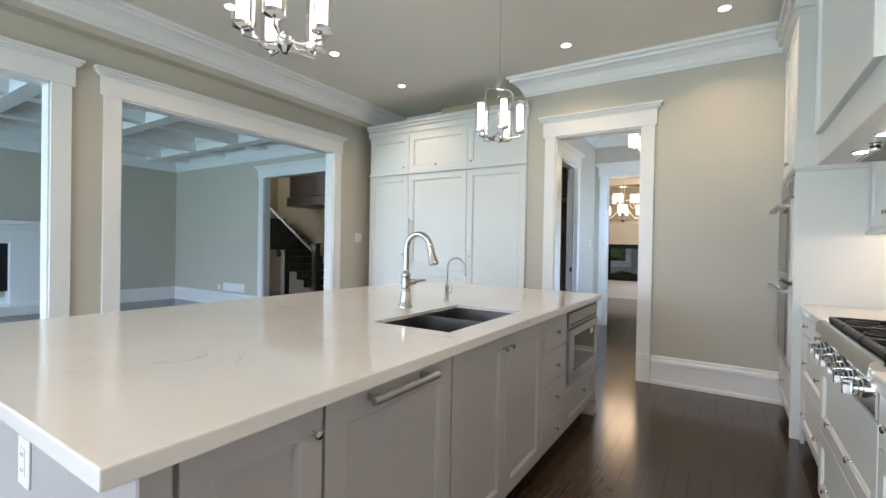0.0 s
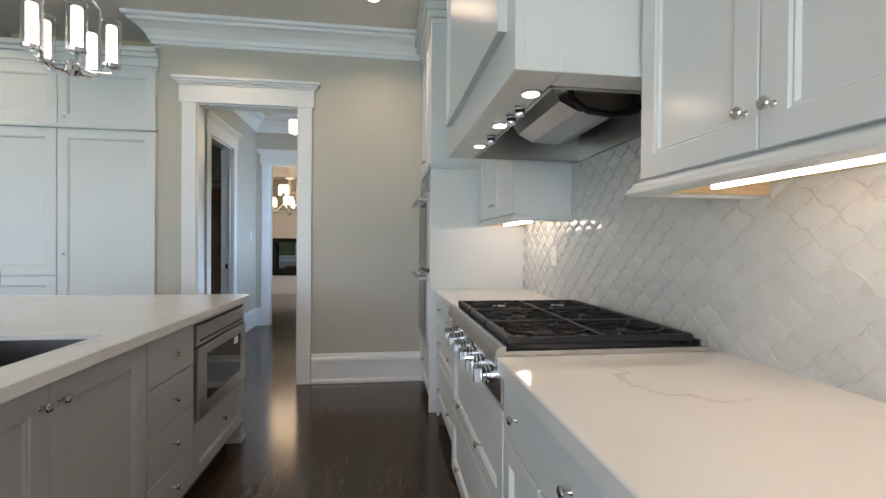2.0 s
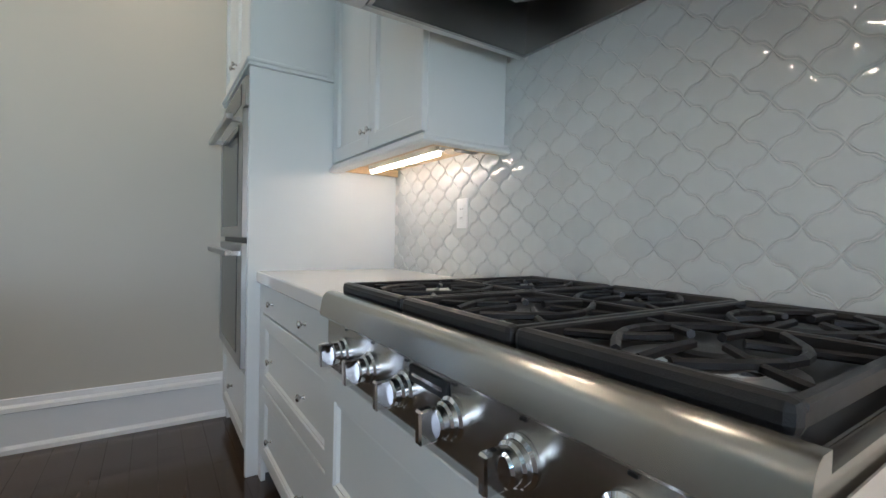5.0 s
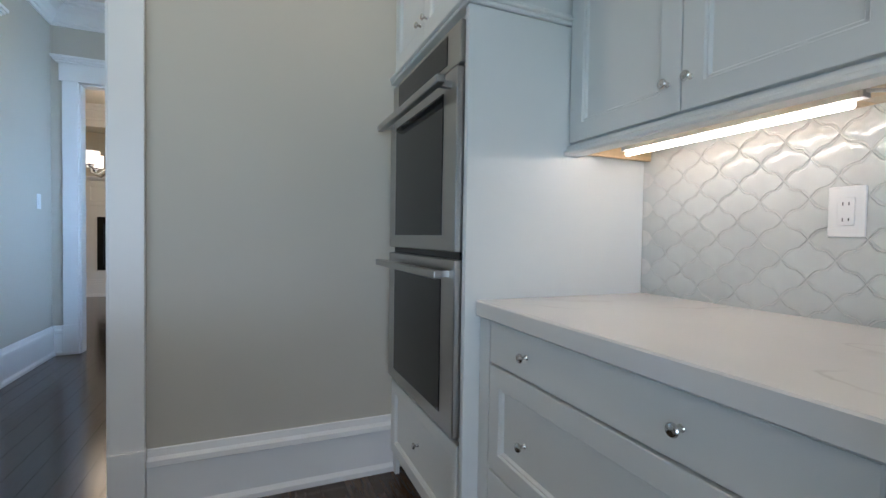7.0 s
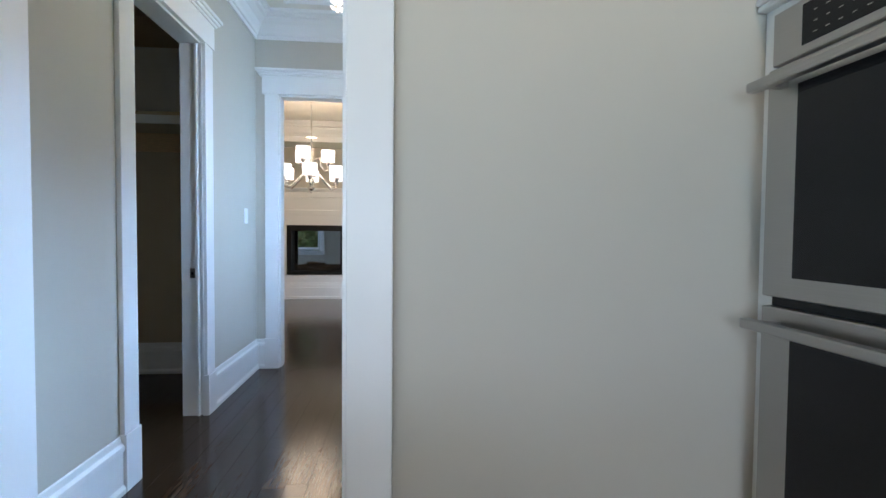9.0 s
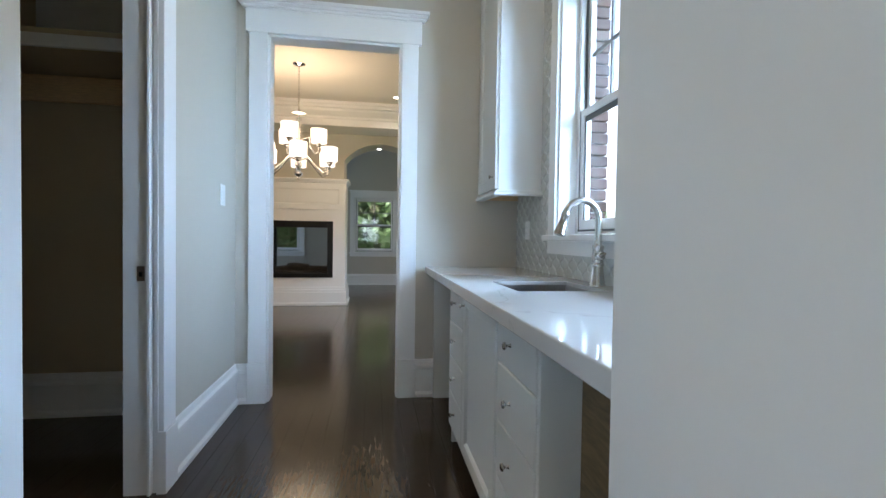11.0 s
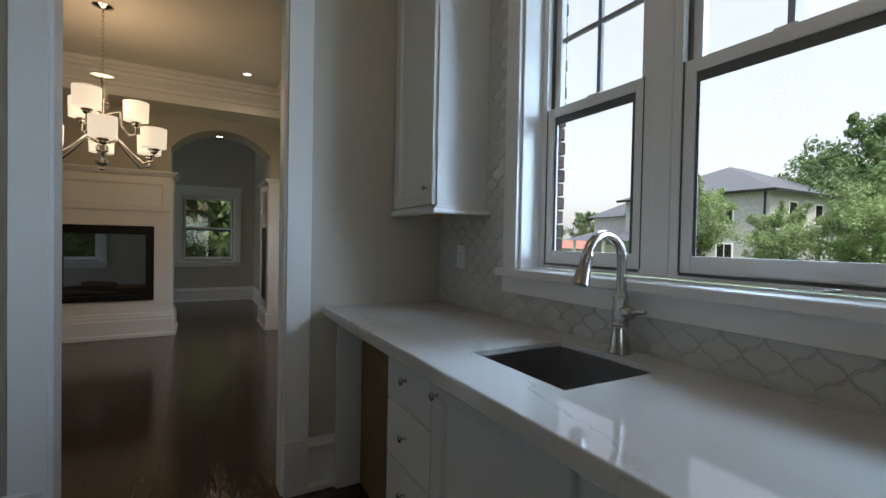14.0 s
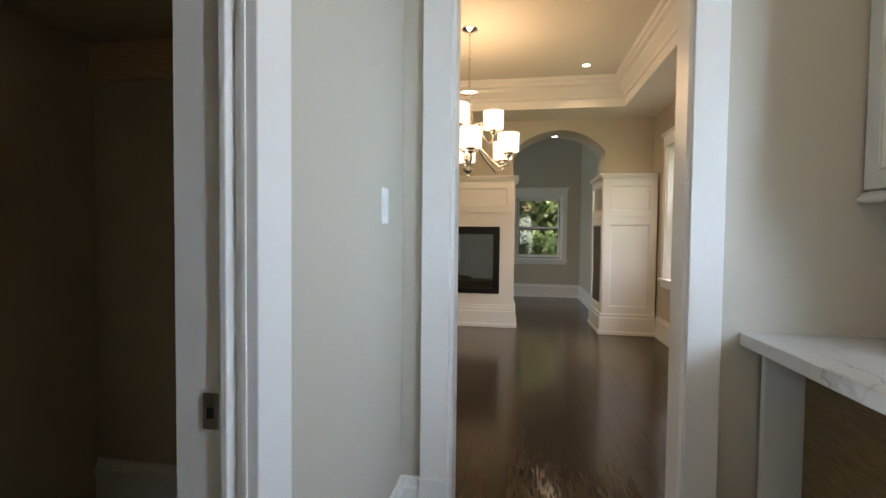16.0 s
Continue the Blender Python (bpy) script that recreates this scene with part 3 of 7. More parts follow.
# ---- dining room, far room ----
setting("wall_dining_near", boxes([(DIN_L, SERV_L - W, SERV_Y1, DIN_Y0, 0, CEIL)]), PAINT, "greige painted dining room wall", "wall")
# opening at y 12.9 to 14.5 is assumed, unseen; it holds the fill lamp
setting("wall_dining_left", boxes([(DIN_L - W, DIN_L, DIN_Y0, 12.9, 0, CEIL), (DIN_L - W, DIN_L, 14.5, 15.2, 0, CEIL), (DIN_L - W, DIN_L, 12.9, 14.5, 0, 0.7), (DIN_L - W, DIN_L, 12.9, 14.5, 2.3, CEIL)]), PAINT, "greige painted dining room side wall", "wall")
WY0, WY1, WZ0, WZ1 = 10.05, 11.38, 0.74, 2.33
setting("wall_dining_right", boxes([(DIN_R, DIN_R + 0.2, DIN_Y0, WY0, 0, CEIL), (DIN_R, DIN_R + 0.2, WY1, 12.3, 0, CEIL), (DIN_R, DIN_R + 0.2, WY0, WY1, 0, WZ0), (DIN_R, DIN_R + 0.2, WY0, WY1, WZ1, CEIL)]),
        PAINT, "greige painted dining room wall with a window", "wall")
SOF = 2.83
setting("ceiling_dining", boxes([(DIN_L, DIN_R, DIN_Y0, 12.3, 3.17, 3.29)]), CEILING_PAINT, "warm lit tray ceiling of the dining room", "ceiling")
TX0, TX1, TY0, TY1 = -4.3, -0.16, 8.35, 11.42
setting("ceiling_dining_border", boxes([(TX1, DIN_R, DIN_Y0, 12.3, SOF, 3.17), (DIN_L, TX0, DIN_Y0, 12.3, SOF, 3.17), (TX0, TX1, DIN_Y0, TY0, SOF, 3.17), (TX0, TX1, TY1, 12.3, SOF, 3.17)]),
        CEILING_PAINT, "lower painted border of the tray ceiling", "ceiling")
TRAY_PROFILE = [(0, 0), (0, -0.34), (0.018, -0.34), (0.02, -0.24), (0.035, -0.235), (0.04, -0.20), (0.09, -0.13), (0.10, -0.10), (0.135, -0.09), (0.14, -0.05), (0.16, -0.045), (0.165, 0)]
tr = bmesh.new()
for a, b, o in (((TX0, TY1, 3.17), (TX1, TY1, 3.17), (0, -1, 0)), ((TX1, TY0, 3.17), (TX1, TY1, 3.17), (-1, 0, 0)), ((TX0, TY0, 3.17), (TX0, TY1, 3.17), (1, 0, 0)), ((TX0, TY0, 3.17), (TX1, TY0, 3.17), (0, 1, 0))):
    strip(tr, TRAY_PROFILE, a, b, o)
setting("crown_tray", tr, TRIM, "deep stepped cream crown moulding inside the tray ceiling", "crown moulding")

AY0, AY1 = 11.95, 12.45
AX0, AX1 = -1.50, -0.29


def arch_wall(x0, x1, spring, rise):
    bm = bmesh.new()
    n = 24
    rows = []
    for k in range(n + 1):
        u = k / n
        x = x0 + (x1 - x0) * u
        half, r = (x1 - x0) / 2, ((x1 - x0) ** 2 / 4 + rise ** 2) / (2 * rise)
        z = spring + math.sqrt(max(0, r * r - (x - x0 - half) ** 2)) - (r - rise)
        rows.append([bm.verts.new(p) for p in ((x, AY0, z), (x, AY0, CEIL), (x, AY1, CEIL), (x, AY1, z))])
    for a, b in zip(rows, rows[1:]):
        bm.faces.new((a[0], b[0], b[1], a[1]))
        bm.faces.new((a[2], b[2], b[3], a[3]))
        bm.faces.new((a[3], b[3], b[0], a[0]))
        bm.faces.new((a[1], b[1], b[2], a[2]))
    return bm


aw = arch_wall(AX0, AX1, 2.40, 0.29)
box(aw, DIN_L, AX0, AY0, AY1, 2.0, CEIL)
box(aw, AX1, DIN_R, AY0, AY1, 0, CEIL)
setting("wall_arch", aw, PAINT, "greige painted wall with a shallow arched passage beside the hearth", "wall")

fp = thing("fireplace", (-2.2, 11.9, 0), "white panelled two sided fireplace with a black framed glass firebox", "fireplace")
X0, X1, FY = -2.94, -1.47, 11.83
O0, O1, OZ0, OZ1 = -2.735, -1.665, 0.455, 1.375
for kind, dims in (("pilaster", (X0, O0, FY, 12.45, 0.30, 1.54)), ("pilaster", (O1, X1, FY, 12.45, 0.30, 1.54)), ("hearth_rail", (O0, O1, FY, 12.45, 0.30, OZ0)), ("lintel", (O0, O1, FY, 12.45, OZ1, 1.54))):
    part(kind, boxes([dims]), TRIM, fp)
up = boxes([(X0, X1, FY + 0.01, 12.45, 1.54, 2.0)])
part("overmantel", up, TRIM, fp)
ff = facing((0, FY + 0.01, 0), (1, 0, 0), (0, -1, 0))
part("overmantel_panel", shaker(bmesh.new(), ff, X0 + 0.02, X1 - 0.02, 1.565, 1.985, rail=0.085, t=0.015), TRIM, fp)
cap = bmesh.new()
for d, z0, z1 in ((0.015, 2.0, 2.02), (0.03, 2.02, 2.04), (0.05, 2.04, 2.065)):
    box(cap, X0 - d, X1 + d, FY - d, 12.45, z0, z1, b=0.003)
part("mantel_cornice", cap, TRIM, fp)
hb = bmesh.new()
for d, z0, z1 in ((0.045, 0, 0.05), (0.03, 0.05, 0.22), (0.02, 0.22, 0.265), (0.008, 0.265, 0.30)):
    box(hb, X0 - d, X1 + d, FY - d, 12.5, z0, z1, b=0.003)
part("base_moulding", hb, TRIM, fp)
fw = 0.088
part("firebox_frame", boxes([(O0, O0 + fw, FY - 0.012, FY + 0.05, OZ0, OZ1), (O1 - fw, O1, FY - 0.012, FY + 0.05, OZ0, OZ1), (O0 + fw, O1 - fw, FY - 0.012, FY + 0.05, OZ0, OZ0 + 0.07), (O0 + fw, O1 - fw, FY - 0.012, FY + 0.05, OZ1 - 0.105, OZ1)], b=0.002), BLACK, fp, "matt black metal firebox frame")
part("firebox_back_frame", boxes([(O0, O0 + 0.07, 12.40, 12.44, OZ0, OZ1), (O1 - 0.07, O1, 12.40, 12.44, OZ0, OZ1), (O0 + 0.07, O1 - 0.07, 12.40, 12.44, OZ0, OZ0 + 0.08), (O0 + 0.07, O1 - 0.07, 12.40, 12.44, OZ1 - 0.08, OZ1)]), BLACK, fp)
part("firebox_lining", boxes([(O0 + 0.001, O0 + 0.01, FY + 0.05, 12.40, OZ0, OZ1), (O1 - 0.01, O1 - 0.001, FY + 0.05, 12.40, OZ0, OZ1), (O0, O1, FY + 0.05, 12.40, OZ0, OZ0 + 0.02), (O0, O1, FY + 0.05, 12.40, OZ1 - 0.02, OZ1)]), BLACK, fp)
g = part("firebox_glass", boxes([(O0 + fw, O1 - fw, FY + 0.01, FY + 0.016, OZ0 + 0.07, OZ1 - 0.09)]), clear_glass("firebox_glass", (0.72, 0.74, 0.76), 0.07), fp)
g.visible_shadow = False
rnd = random.Random(4)
for k in range(9):
    a = rnd.uniform(-0.5, 0.5)
    c = Vector((-2.2 + rnd.uniform(-0.3, 0.3), 12.1 + rnd.uniform(-0.08, 0.08), OZ0 + 0.08 + 0.05 * (k // 4)))
    d = Vector((math.cos(a), math.sin(a) * 0.5, rnd.uniform(-0.12, 0.12))) * rnd.uniform(0.16, 0.26)
    part("log", tube(bmesh.new(), [c - d, c - d * 0.3 + Vector((0, 0, 0.012)), c + d * 0.4, c + d], 0.04, 8, 0.8), BARK, fp, "charred ceramic log")

pier = thing("panelled_pier", (0.0, 11.9, 0), "white panelled half height pier beside the arch", "panelled pier")
PX0, PX1, PY = -0.36, 0.30, 11.66
part("core", boxes([(PX0 + 0.01, PX1, PY + 0.02, AY0 - 0.002, 0.265, 2.0), (PX0 + 0.01, AX1 - 0.002, AY0 - 0.002, AY1, 0.265, 2.0)]), TRIM, pier)
pf = facing((0, PY + 0.02, 0), (1, 0, 0), (0, -1, 0))
part("lower_panel", shaker(bmesh.new(), pf, PX0 + 0.01, PX1, 0.27, 1.50, rail=0.09), TRIM, pier)
part("upper_panel", shaker(bmesh.new(), pf, PX0 + 0.01, PX1, 1.502, 1.995, rail=0.09), TRIM, pier)
ps = facing((PX0 + 0.01, 0, 0), (0, 1, 0), (-1, 0, 0))
part("side_panel", shaker(bmesh.new(), ps, PY + 0.03, AY1, 0.27, 1.50, rail=0.09, t=0.012), TRIM, pier)
part("side_upper_panel", shaker(bmesh.new(), ps, PY + 0.03, AY1, 1.502, 1.995, rail=0.09, t=0.012), TRIM, pier)
pc = bmesh.new()
for d, z0, z1 in ((0.01, 1.995, 2.015), (0.03, 2.015, 2.035), (0.045, 2.035, 2.055)):
    box(pc, PX0 - d, PX1, PY - d, AY1 + 0.02, z0, z1, b=0.002)
part("cap", pc, TRIM, pier)
pb = bmesh.new()
for d, z0, z1 in ((0.035, 0, 0.045), (0.022, 0.045, 0.22), (0.012, 0.22, 0.27)):
    box(pb, PX0 - d, PX1, PY - d, AY1 + 0.02, z0, z1, b=0.003)
part("base_moulding", pb, TRIM, pier)
baseboard("baseboard_dining", (DIN_R, DIN_Y0, 0), (DIN_R, 11.66, 0), (-1, 0, 0))
baseboard("baseboard_dining_near", (DIN_L, DIN_Y0, 0), (E0 - 0.12, DIN_Y0, 0), (0, 1, 0))

FR_Y = 15.0
VX0, VX1, VZ0, VZ1 = -1.47, -0.52, 0.76, 2.06
UX0, UX1 = -3.63, -2.68
setting("wall_far_room", boxes([(DIN_L, UX0, FR_Y, FR_Y + 0.2, 0, 3.4), (UX1, VX0, FR_Y, FR_Y + 0.2, 0, 3.4), (UX0, UX1, FR_Y, FR_Y + 0.2, 0, VZ0), (UX0, UX1, FR_Y, FR_Y + 0.2, VZ1, 3.4), (VX1, 0.2, FR_Y, FR_Y + 0.2, 0, 3.4), (VX0, VX1, FR_Y, FR_Y + 0.2, 0, VZ0), (VX0, VX1, FR_Y, FR_Y + 0.2, VZ1, 3.4), (-0.17, 0.0, AY1, FR_Y, 0, 3.4)]), PAINT, "shaded painted walls of the room beyond the arch", "wall")
setting("ceiling_far_room", boxes([(DIN_L, 0.2, AY1, FR_Y, 3.3, 3.4)]), CEILING_PAINT, "plain ceiling of the room beyond", "ceiling")
baseboard("baseboard_far_room", (DIN_L, FR_Y, 0), (-0.17, FR_Y, 0), (0, -1, 0))
baseboard("baseboard_far_side", (-0.17, AY1, 0), (-0.17, FR_Y, 0), (-1, 0, 0))


def sash_window(name, f, a0, a1, z0, z1, depth, units, rows, label, cols=2, sill=True, wide=0.09, head_trim=True):
    """Double-hung windows side by side in the opening; f: (along, up, into the room)."""
    w = thing(name, f((a0 + a1) / 2, z0, 0), label, "window")
    w["kind"] = "structure"

    def piece(kind, dims, parent=w, mat=TRIM, b=0.002):
        bm = bmesh.new()
        for d in dims:
            p, q = f(d[0], d[2], d[4]), f(d[1], d[3], d[5])
            box(bm, min(p.x, q.x), max(p.x, q.x), min(p.y, q.y), max(p.y, q.y), min(p.z, q.z), max(p.z, q.z), b=b)
        return part(kind, bm, mat, parent)
    for lo, hi in ((a0 - wide, a0), (a1, a1 + wide)):
        piece("casing_leg", [(lo, hi, z0 + 0.022, z1, 0, 0.022)])
    piece("head_casing", [(a0 - wide, a1 + wide, z1, z1 + 0.14, 0, 0.026), (a0 - wide - 0.025, a1 + wide + 0.025, z1 + 0.14, z1 + 0.17, 0, 0.05)])
    piece("window_sill", [(a0 - wide - 0.025, a1 + wide + 0.025, z0 - 0.012, z0 + 0.022, -depth, 0.05)], b=0.004)
    piece("apron", [(a0 - wide, a1 + wide, z0 - 0.085, z0 - 0.012, 0, 0.024)])
    piece("lining", [(a0, a0 + 0.014, z0 + 0.02, z1, -depth, 0.003), (a1 - 0.014, a1, z0 + 0.02, z1, -depth, 0.003), (a0, a1, z1 - 0.014, z1, -depth, 0.003)])
    zb, zt = z0 + 0.03, z1 - 0.014
    for k, (u0, u1) in enumerate(units):
        d0 = -depth
        piece("window_frame", [(u0, u0 + 0.03, zb, zt, d0, d0 + 0.07), (u1 - 0.03, u1, zb, zt, d0, d0 + 0.07), (u0 + 0.03, u1 - 0.03, zt - 0.03, zt, d0, d0 + 0.07), (u0 + 0.03, u1 - 0.03, zb, zb + 0.02, d0, d0 + 0.07)])
        if k:
            piece("mullion", [(units[k - 1][1], u0, zb, zt, d0, d0 + 0.075)])
        mid = rows
        i0, i1 = u0 + 0.03, u1 - 0.03
        lower = piece("lower_sash", [(i0, i0 + 0.04, zb + 0.02, mid + 0.02, d0 + 0.035, d0 + 0.065), (i1 - 0.04, i1, zb + 0.02, mid + 0.02, d0 + 0.035, d0 + 0.065), (i0 + 0.04, i1 - 0.04, zb + 0.02, zb + 0.075, d0 + 0.035, d0 + 0.065), (i0 + 0.04, i1 - 0.04, mid - 0.02, mid + 0.02, d0 + 0.035, d0 + 0.065)])
        upper = piece("upper_sash", [(i0, i0 + 0.04, mid - 0.02, zt - 0.03, d0 + 0.004, d0 + 0.033), (i1 - 0.04, i1, mid - 0.02, zt - 0.03, d0 + 0.004, d0 + 0.033), (i0 + 0.04, i1 - 0.04, zt - 0.075, zt - 0.03, d0 + 0.004, d0 + 0.033), (i0 + 0.04, i1 - 0.04, mid - 0.02, mid + 0.018, d0 + 0.004, d0 + 0.033)])
        for c in range(1, cols):
            ac = i0 + (i1 - i0) * c / cols
            piece("muntin", [(ac - 0.009, ac + 0.009, mid + 0.018, zt - 0.075, d0 + 0.010, d0 + 0.026)], upper, BACKLIT_GRILLE, b=0.001)
        zc = (mid + zt - 0.05) / 2
        piece("muntin", [(i0 + 0.04, i1 - 0.04, zc - 0.009, zc + 0.009, d0 + 0.011, d0 + 0.025)], upper, BACKLIT_GRILLE, b=0.001)
        piece("sash_lock", [((i0 + i1) / 2 - 0.03, (i0 + i1) / 2 + 0.03, mid + 0.02, mid + 0.03, d0 + 0.02, d0 + 0.055)], lower, PLASTIC)
        g0, g1 = d0 + 0.053, d0 + 0.057
        piece("gasket", [(i0 + 0.04, i0 + 0.056, zb + 0.075, mid - 0.02, g0, g1), (i1 - 0.050, i1 - 0.04, zb + 0.075, mid - 0.02, g0, g1), (i0 + 0.056, i1 - 0.050, mid - 0.052, mid - 0.02, g0, g1)], lower, GASKET, b=0)
        piece("weatherstrip", [(i0 + 0.0005, i0 + 0.006, zb + 0.022, mid + 0.02, d0 + 0.0655, d0 + 0.068), (i1 - 0.006, i1 - 0.0005, zb + 0.022, mid + 0.02, d0 + 0.0655, d0 + 0.068)], w, GASKET, b=0)
        piece("sill_gap", [(i0 + 0.006, i1 - 0.006, zb + 0.012, zb + 0.022, d0 + 0.0705, d0 + 0.073)], w, GASKET, b=0)
        piece("sash_track", [(i0 + 0.0005, i0 + 0.012, mid + 0.02, zt - 0.03, d0 + 0.036, d0 + 0.044), (i1 - 0.012, i1 - 0.0005, mid + 0.02, zt - 0.03, d0 + 0.036, d0 + 0.044)], w, GASKET, b=0)
        p1 = piece("pane", [(i0 + 0.035, i1 - 0.035, zb + 0.07, mid - 0.015, d0 + 0.048, d0 + 0.052)], lower, PANE, b=0)
        p2 = piece("pane", [(i0 + 0.035, i1 - 0.035, mid + 0.015, zt - 0.07, d0 + 0.016, d0 + 0.020)], upper, PANE, b=0)
        p1.visible_shadow = p2.visible_shadow = False
    return w


sash_window("window_servery", facing((SERV_R, 0, 0), (0, 1, 0), (-1, 0, 0)), Q0, Q1, Z0, Z1, 0.17, [(5.525, 6.13), (6.205, 6.75)], 1.82, "white twin double hung window over the servery sink")
sash_window("window_dining", facing((DIN_R, 0, 0), (0, 1, 0), (-1, 0, 0)), WY0, WY1, WZ0, WZ1, 0.15, [(WY0 + 0.015, WY1 - 0.015)], 1.55, "white double hung dining room window")
sash_window("window_far_room", facing((0, FR_Y, 0), (1, 0, 0), (0, -1, 0)), VX0, VX1, VZ0, VZ1, 0.14, [(VX0 + 0.015, VX1 - 0.015)], 1.42, "white double hung window looking onto trees")

sash_window("window_far_room", facing((0, FR_Y, 0), (1, 0, 0), (0, -1, 0)), UX0, UX1, VZ0, VZ1, 0.14, [(UX0 + 0.015, UX1 - 0.015)], 1.42, "white double hung window seen through the firebox")

# ---- family room ----
FX, FYW = -10.3, 4.95
SX0, SX1 = -7.20, -5.15
setting("wall_family_far", boxes([(FX - 0.1, FX, -3.2, FYW + 0.1, 0, 3.3)]), PAINT, "blue grey lit family room wall", "wall")
setting("wall_family_stair", boxes([(FX, SX0, FYW, FYW + W, 0, 3.3), (SX1, LEFT_X - W, FYW, FYW + W, 0, 3.3), (SX0, SX1, FYW, FYW + W, HEAD, 3.3)]), PAINT, "family room wall with a cased opening to the stair hall", "wall")
setting("wall_family_rear", boxes([(FX, -9.4, -3.2, -3.05, 0, 3.3), (-5.4, LEFT_X - W, -3.2, -3.05, 0, 3.3), (-9.4, -5.4, -3.2, -3.05, 2.6, 3.3), (-9.4, -5.4, -3.2, -3.05, 0, 0.4)]), PAINT, "plain family room wall round the windows", "wall")
setting("ceiling_family", boxes([(FX, LEFT_X - W, -3.2, FYW, 3.2, 3.3)]), TRIM, "white coffered family room ceiling", "ceiling")
cof = bmesh.new()
for k in range(6):
    y = -2.7 + k * 1.42
    box(cof, FX, LEFT_X - W, y - 0.10, y + 0.10, 2.93, 3.2)
    strip(cof, [(0, 0), (0, -0.12), (0.03, -0.11), (0.09, 0)], (FX, y + 0.10, 3.2), (LEFT_X - W, y + 0.10, 3.2), (0, 1, 0))
    strip(cof, [(0, 0), (0, -0.12), (0.03, -0.11), (0.09, 0)], (FX, y - 0.10, 3.2), (LEFT_X - W, y - 0.10, 3.2), (0, -1, 0))
for k in range(5):
    x = -9.7 + k * 1.3
    box(cof, x - 0.10, x + 0.10, -3.05, FYW, 2.935, 3.2)
    strip(cof, [(0, 0), (0, -0.12), (0.03, -0.11), (0.09, 0)], (x + 0.10, -3, 3.2), (x + 0.10, FYW, 3.2), (1, 0, 0))
    strip(cof, [(0, 0), (0, -0.12), (0.03, -0.11), (0.09, 0)], (x - 0.10, -3, 3.2), (x - 0.10, FYW, 3.2), (-1, 0, 0))
setting("ceiling_beams", cof, TRIM, "white coffer beams with small crown mouldings", "ceiling beams")
FC = [(0, -0.32), (0.02, -0.32), (0.03, -0.22), (0.10, -0.12), (0.14, -0.10), (0.16, 0), (0, 0)]
setting("crown_family", strip(strip(bmesh.new(), FC, (FX, FYW, 3.1), (LEFT_X - W, FYW, 3.1), (0, -1, 0)), FC, (FX, -3, 3.1), (FX, FYW, 3.1), (1, 0, 0)), TRIM, "white crown moulding of the family room", "crown moulding")
baseboard("baseboard_family_far", (FX, -3, 0), (FX, FYW, 0), (1, 0, 0))
baseboard("baseboard_family_stair", (FX, FYW, 0), (SX0 - 0.14, FYW, 0), (0, -1, 0))
casing("opening_casing_stair", facing((0, FYW, 0), (1, 0, 0), (0, -1, 0)), SX0, SX1, wide=0.13)
setting("jamb_stair", boxes([(SX0 - 0.003, SX0 + 0.012, FYW - 0.002, FYW + W, 0, HEAD), (SX1 - 0.012, SX1 + 0.003, FYW - 0.002, FYW + W, 0, HEAD)]), TRIM, "white painted lining of the stair opening", "door jamb")

fh = thing("hearth_surround", (FX, 1.9, 0), "white painted mantel round a black firebox", "fireplace")
HY0, HY1 = 0.6, 2.62
for y in (HY0, HY1 - 0.42):
    part("mantel_leg", boxes([(FX, FX + 0.22, y, y + 0.42, 0.0, 1.42)], b=0.006), TRIM, fh)
part("mantel_frieze", boxes([(FX, FX + 0.217, HY0 + 0.42, HY1 - 0.42, 1.18, 1.42)], b=0.006), TRIM, fh)
part("mantel_shelf", boxes([(FX, FX + 0.26, HY0 - 0.04, HY1 + 0.04, 1.42, 1.50), (FX, FX + 0.32, HY0 - 0.1, HY1 + 0.1, 1.50, 1.56)], b=0.006), TRIM, fh)
part("firebox", boxes([(FX + 0.005, FX + 0.12, HY0 + 0.42, HY1 - 0.42, 0.38, 1.18)]), BLACK, fh, "black glazed firebox")
part("hearth_slab", boxes([(FX, FX + 0.5, HY0 - 0.08, HY1 + 0.08, 0.0, 0.16)], b=0.006), TRIM, fh)

sp = thing("wall_outlet", (-8.6, FYW, 0.33), "small white wall outlet plate in the family room", "outlet", "outlets")
part("plate", boxes([(-8.64, -8.56, FYW - 0.006, FYW, 0.31, 0.41)], b=0.002), PLASTIC, sp)
vg = thing("return_air_grille", (-8.2, FYW, 0.3), "white slotted return air grille above the baseboard", "vent")
part("frame", boxes([(-8.45, -7.75, FYW - 0.008, FYW - 0.0005, 0.30, 0.46)], b=0.002), TRIM, vg)
for k in range(7):
    part("slat", boxes([(-8.42, -7.78, FYW - 0.013, FYW - 0.008, 0.315 + 0.02 * k, 0.325 + 0.02 * k)]), TRIM, vg)

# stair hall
# same browned colour carries the dimness of the stair hall
setting("wall_stair_hall", boxes([(-12.2, LEFT_X - W, 9.0, 9.1, 0, 5.2), (-12.3, -12.2, FYW + W, 9.1, 0, 5.2), (-4.6, LEFT_X - W - 0.01, FYW + W, 9.0, 0, 5.2)]), DIM_PAINT, "stair hall walls with dimness put into their beige", "wall")
setting("ceiling_stair_hall", boxes([(-12.2, -4.6, FYW + W, 9.0, 5.2, 5.3)]), CEILING_PAINT, "plain stair hall ceiling", "ceiling")
st = thing("staircase", (-9.6, 8.0, 0), "dark stained oak stair with iron balusters and a handrail coloured pale for its sheen", "staircase")
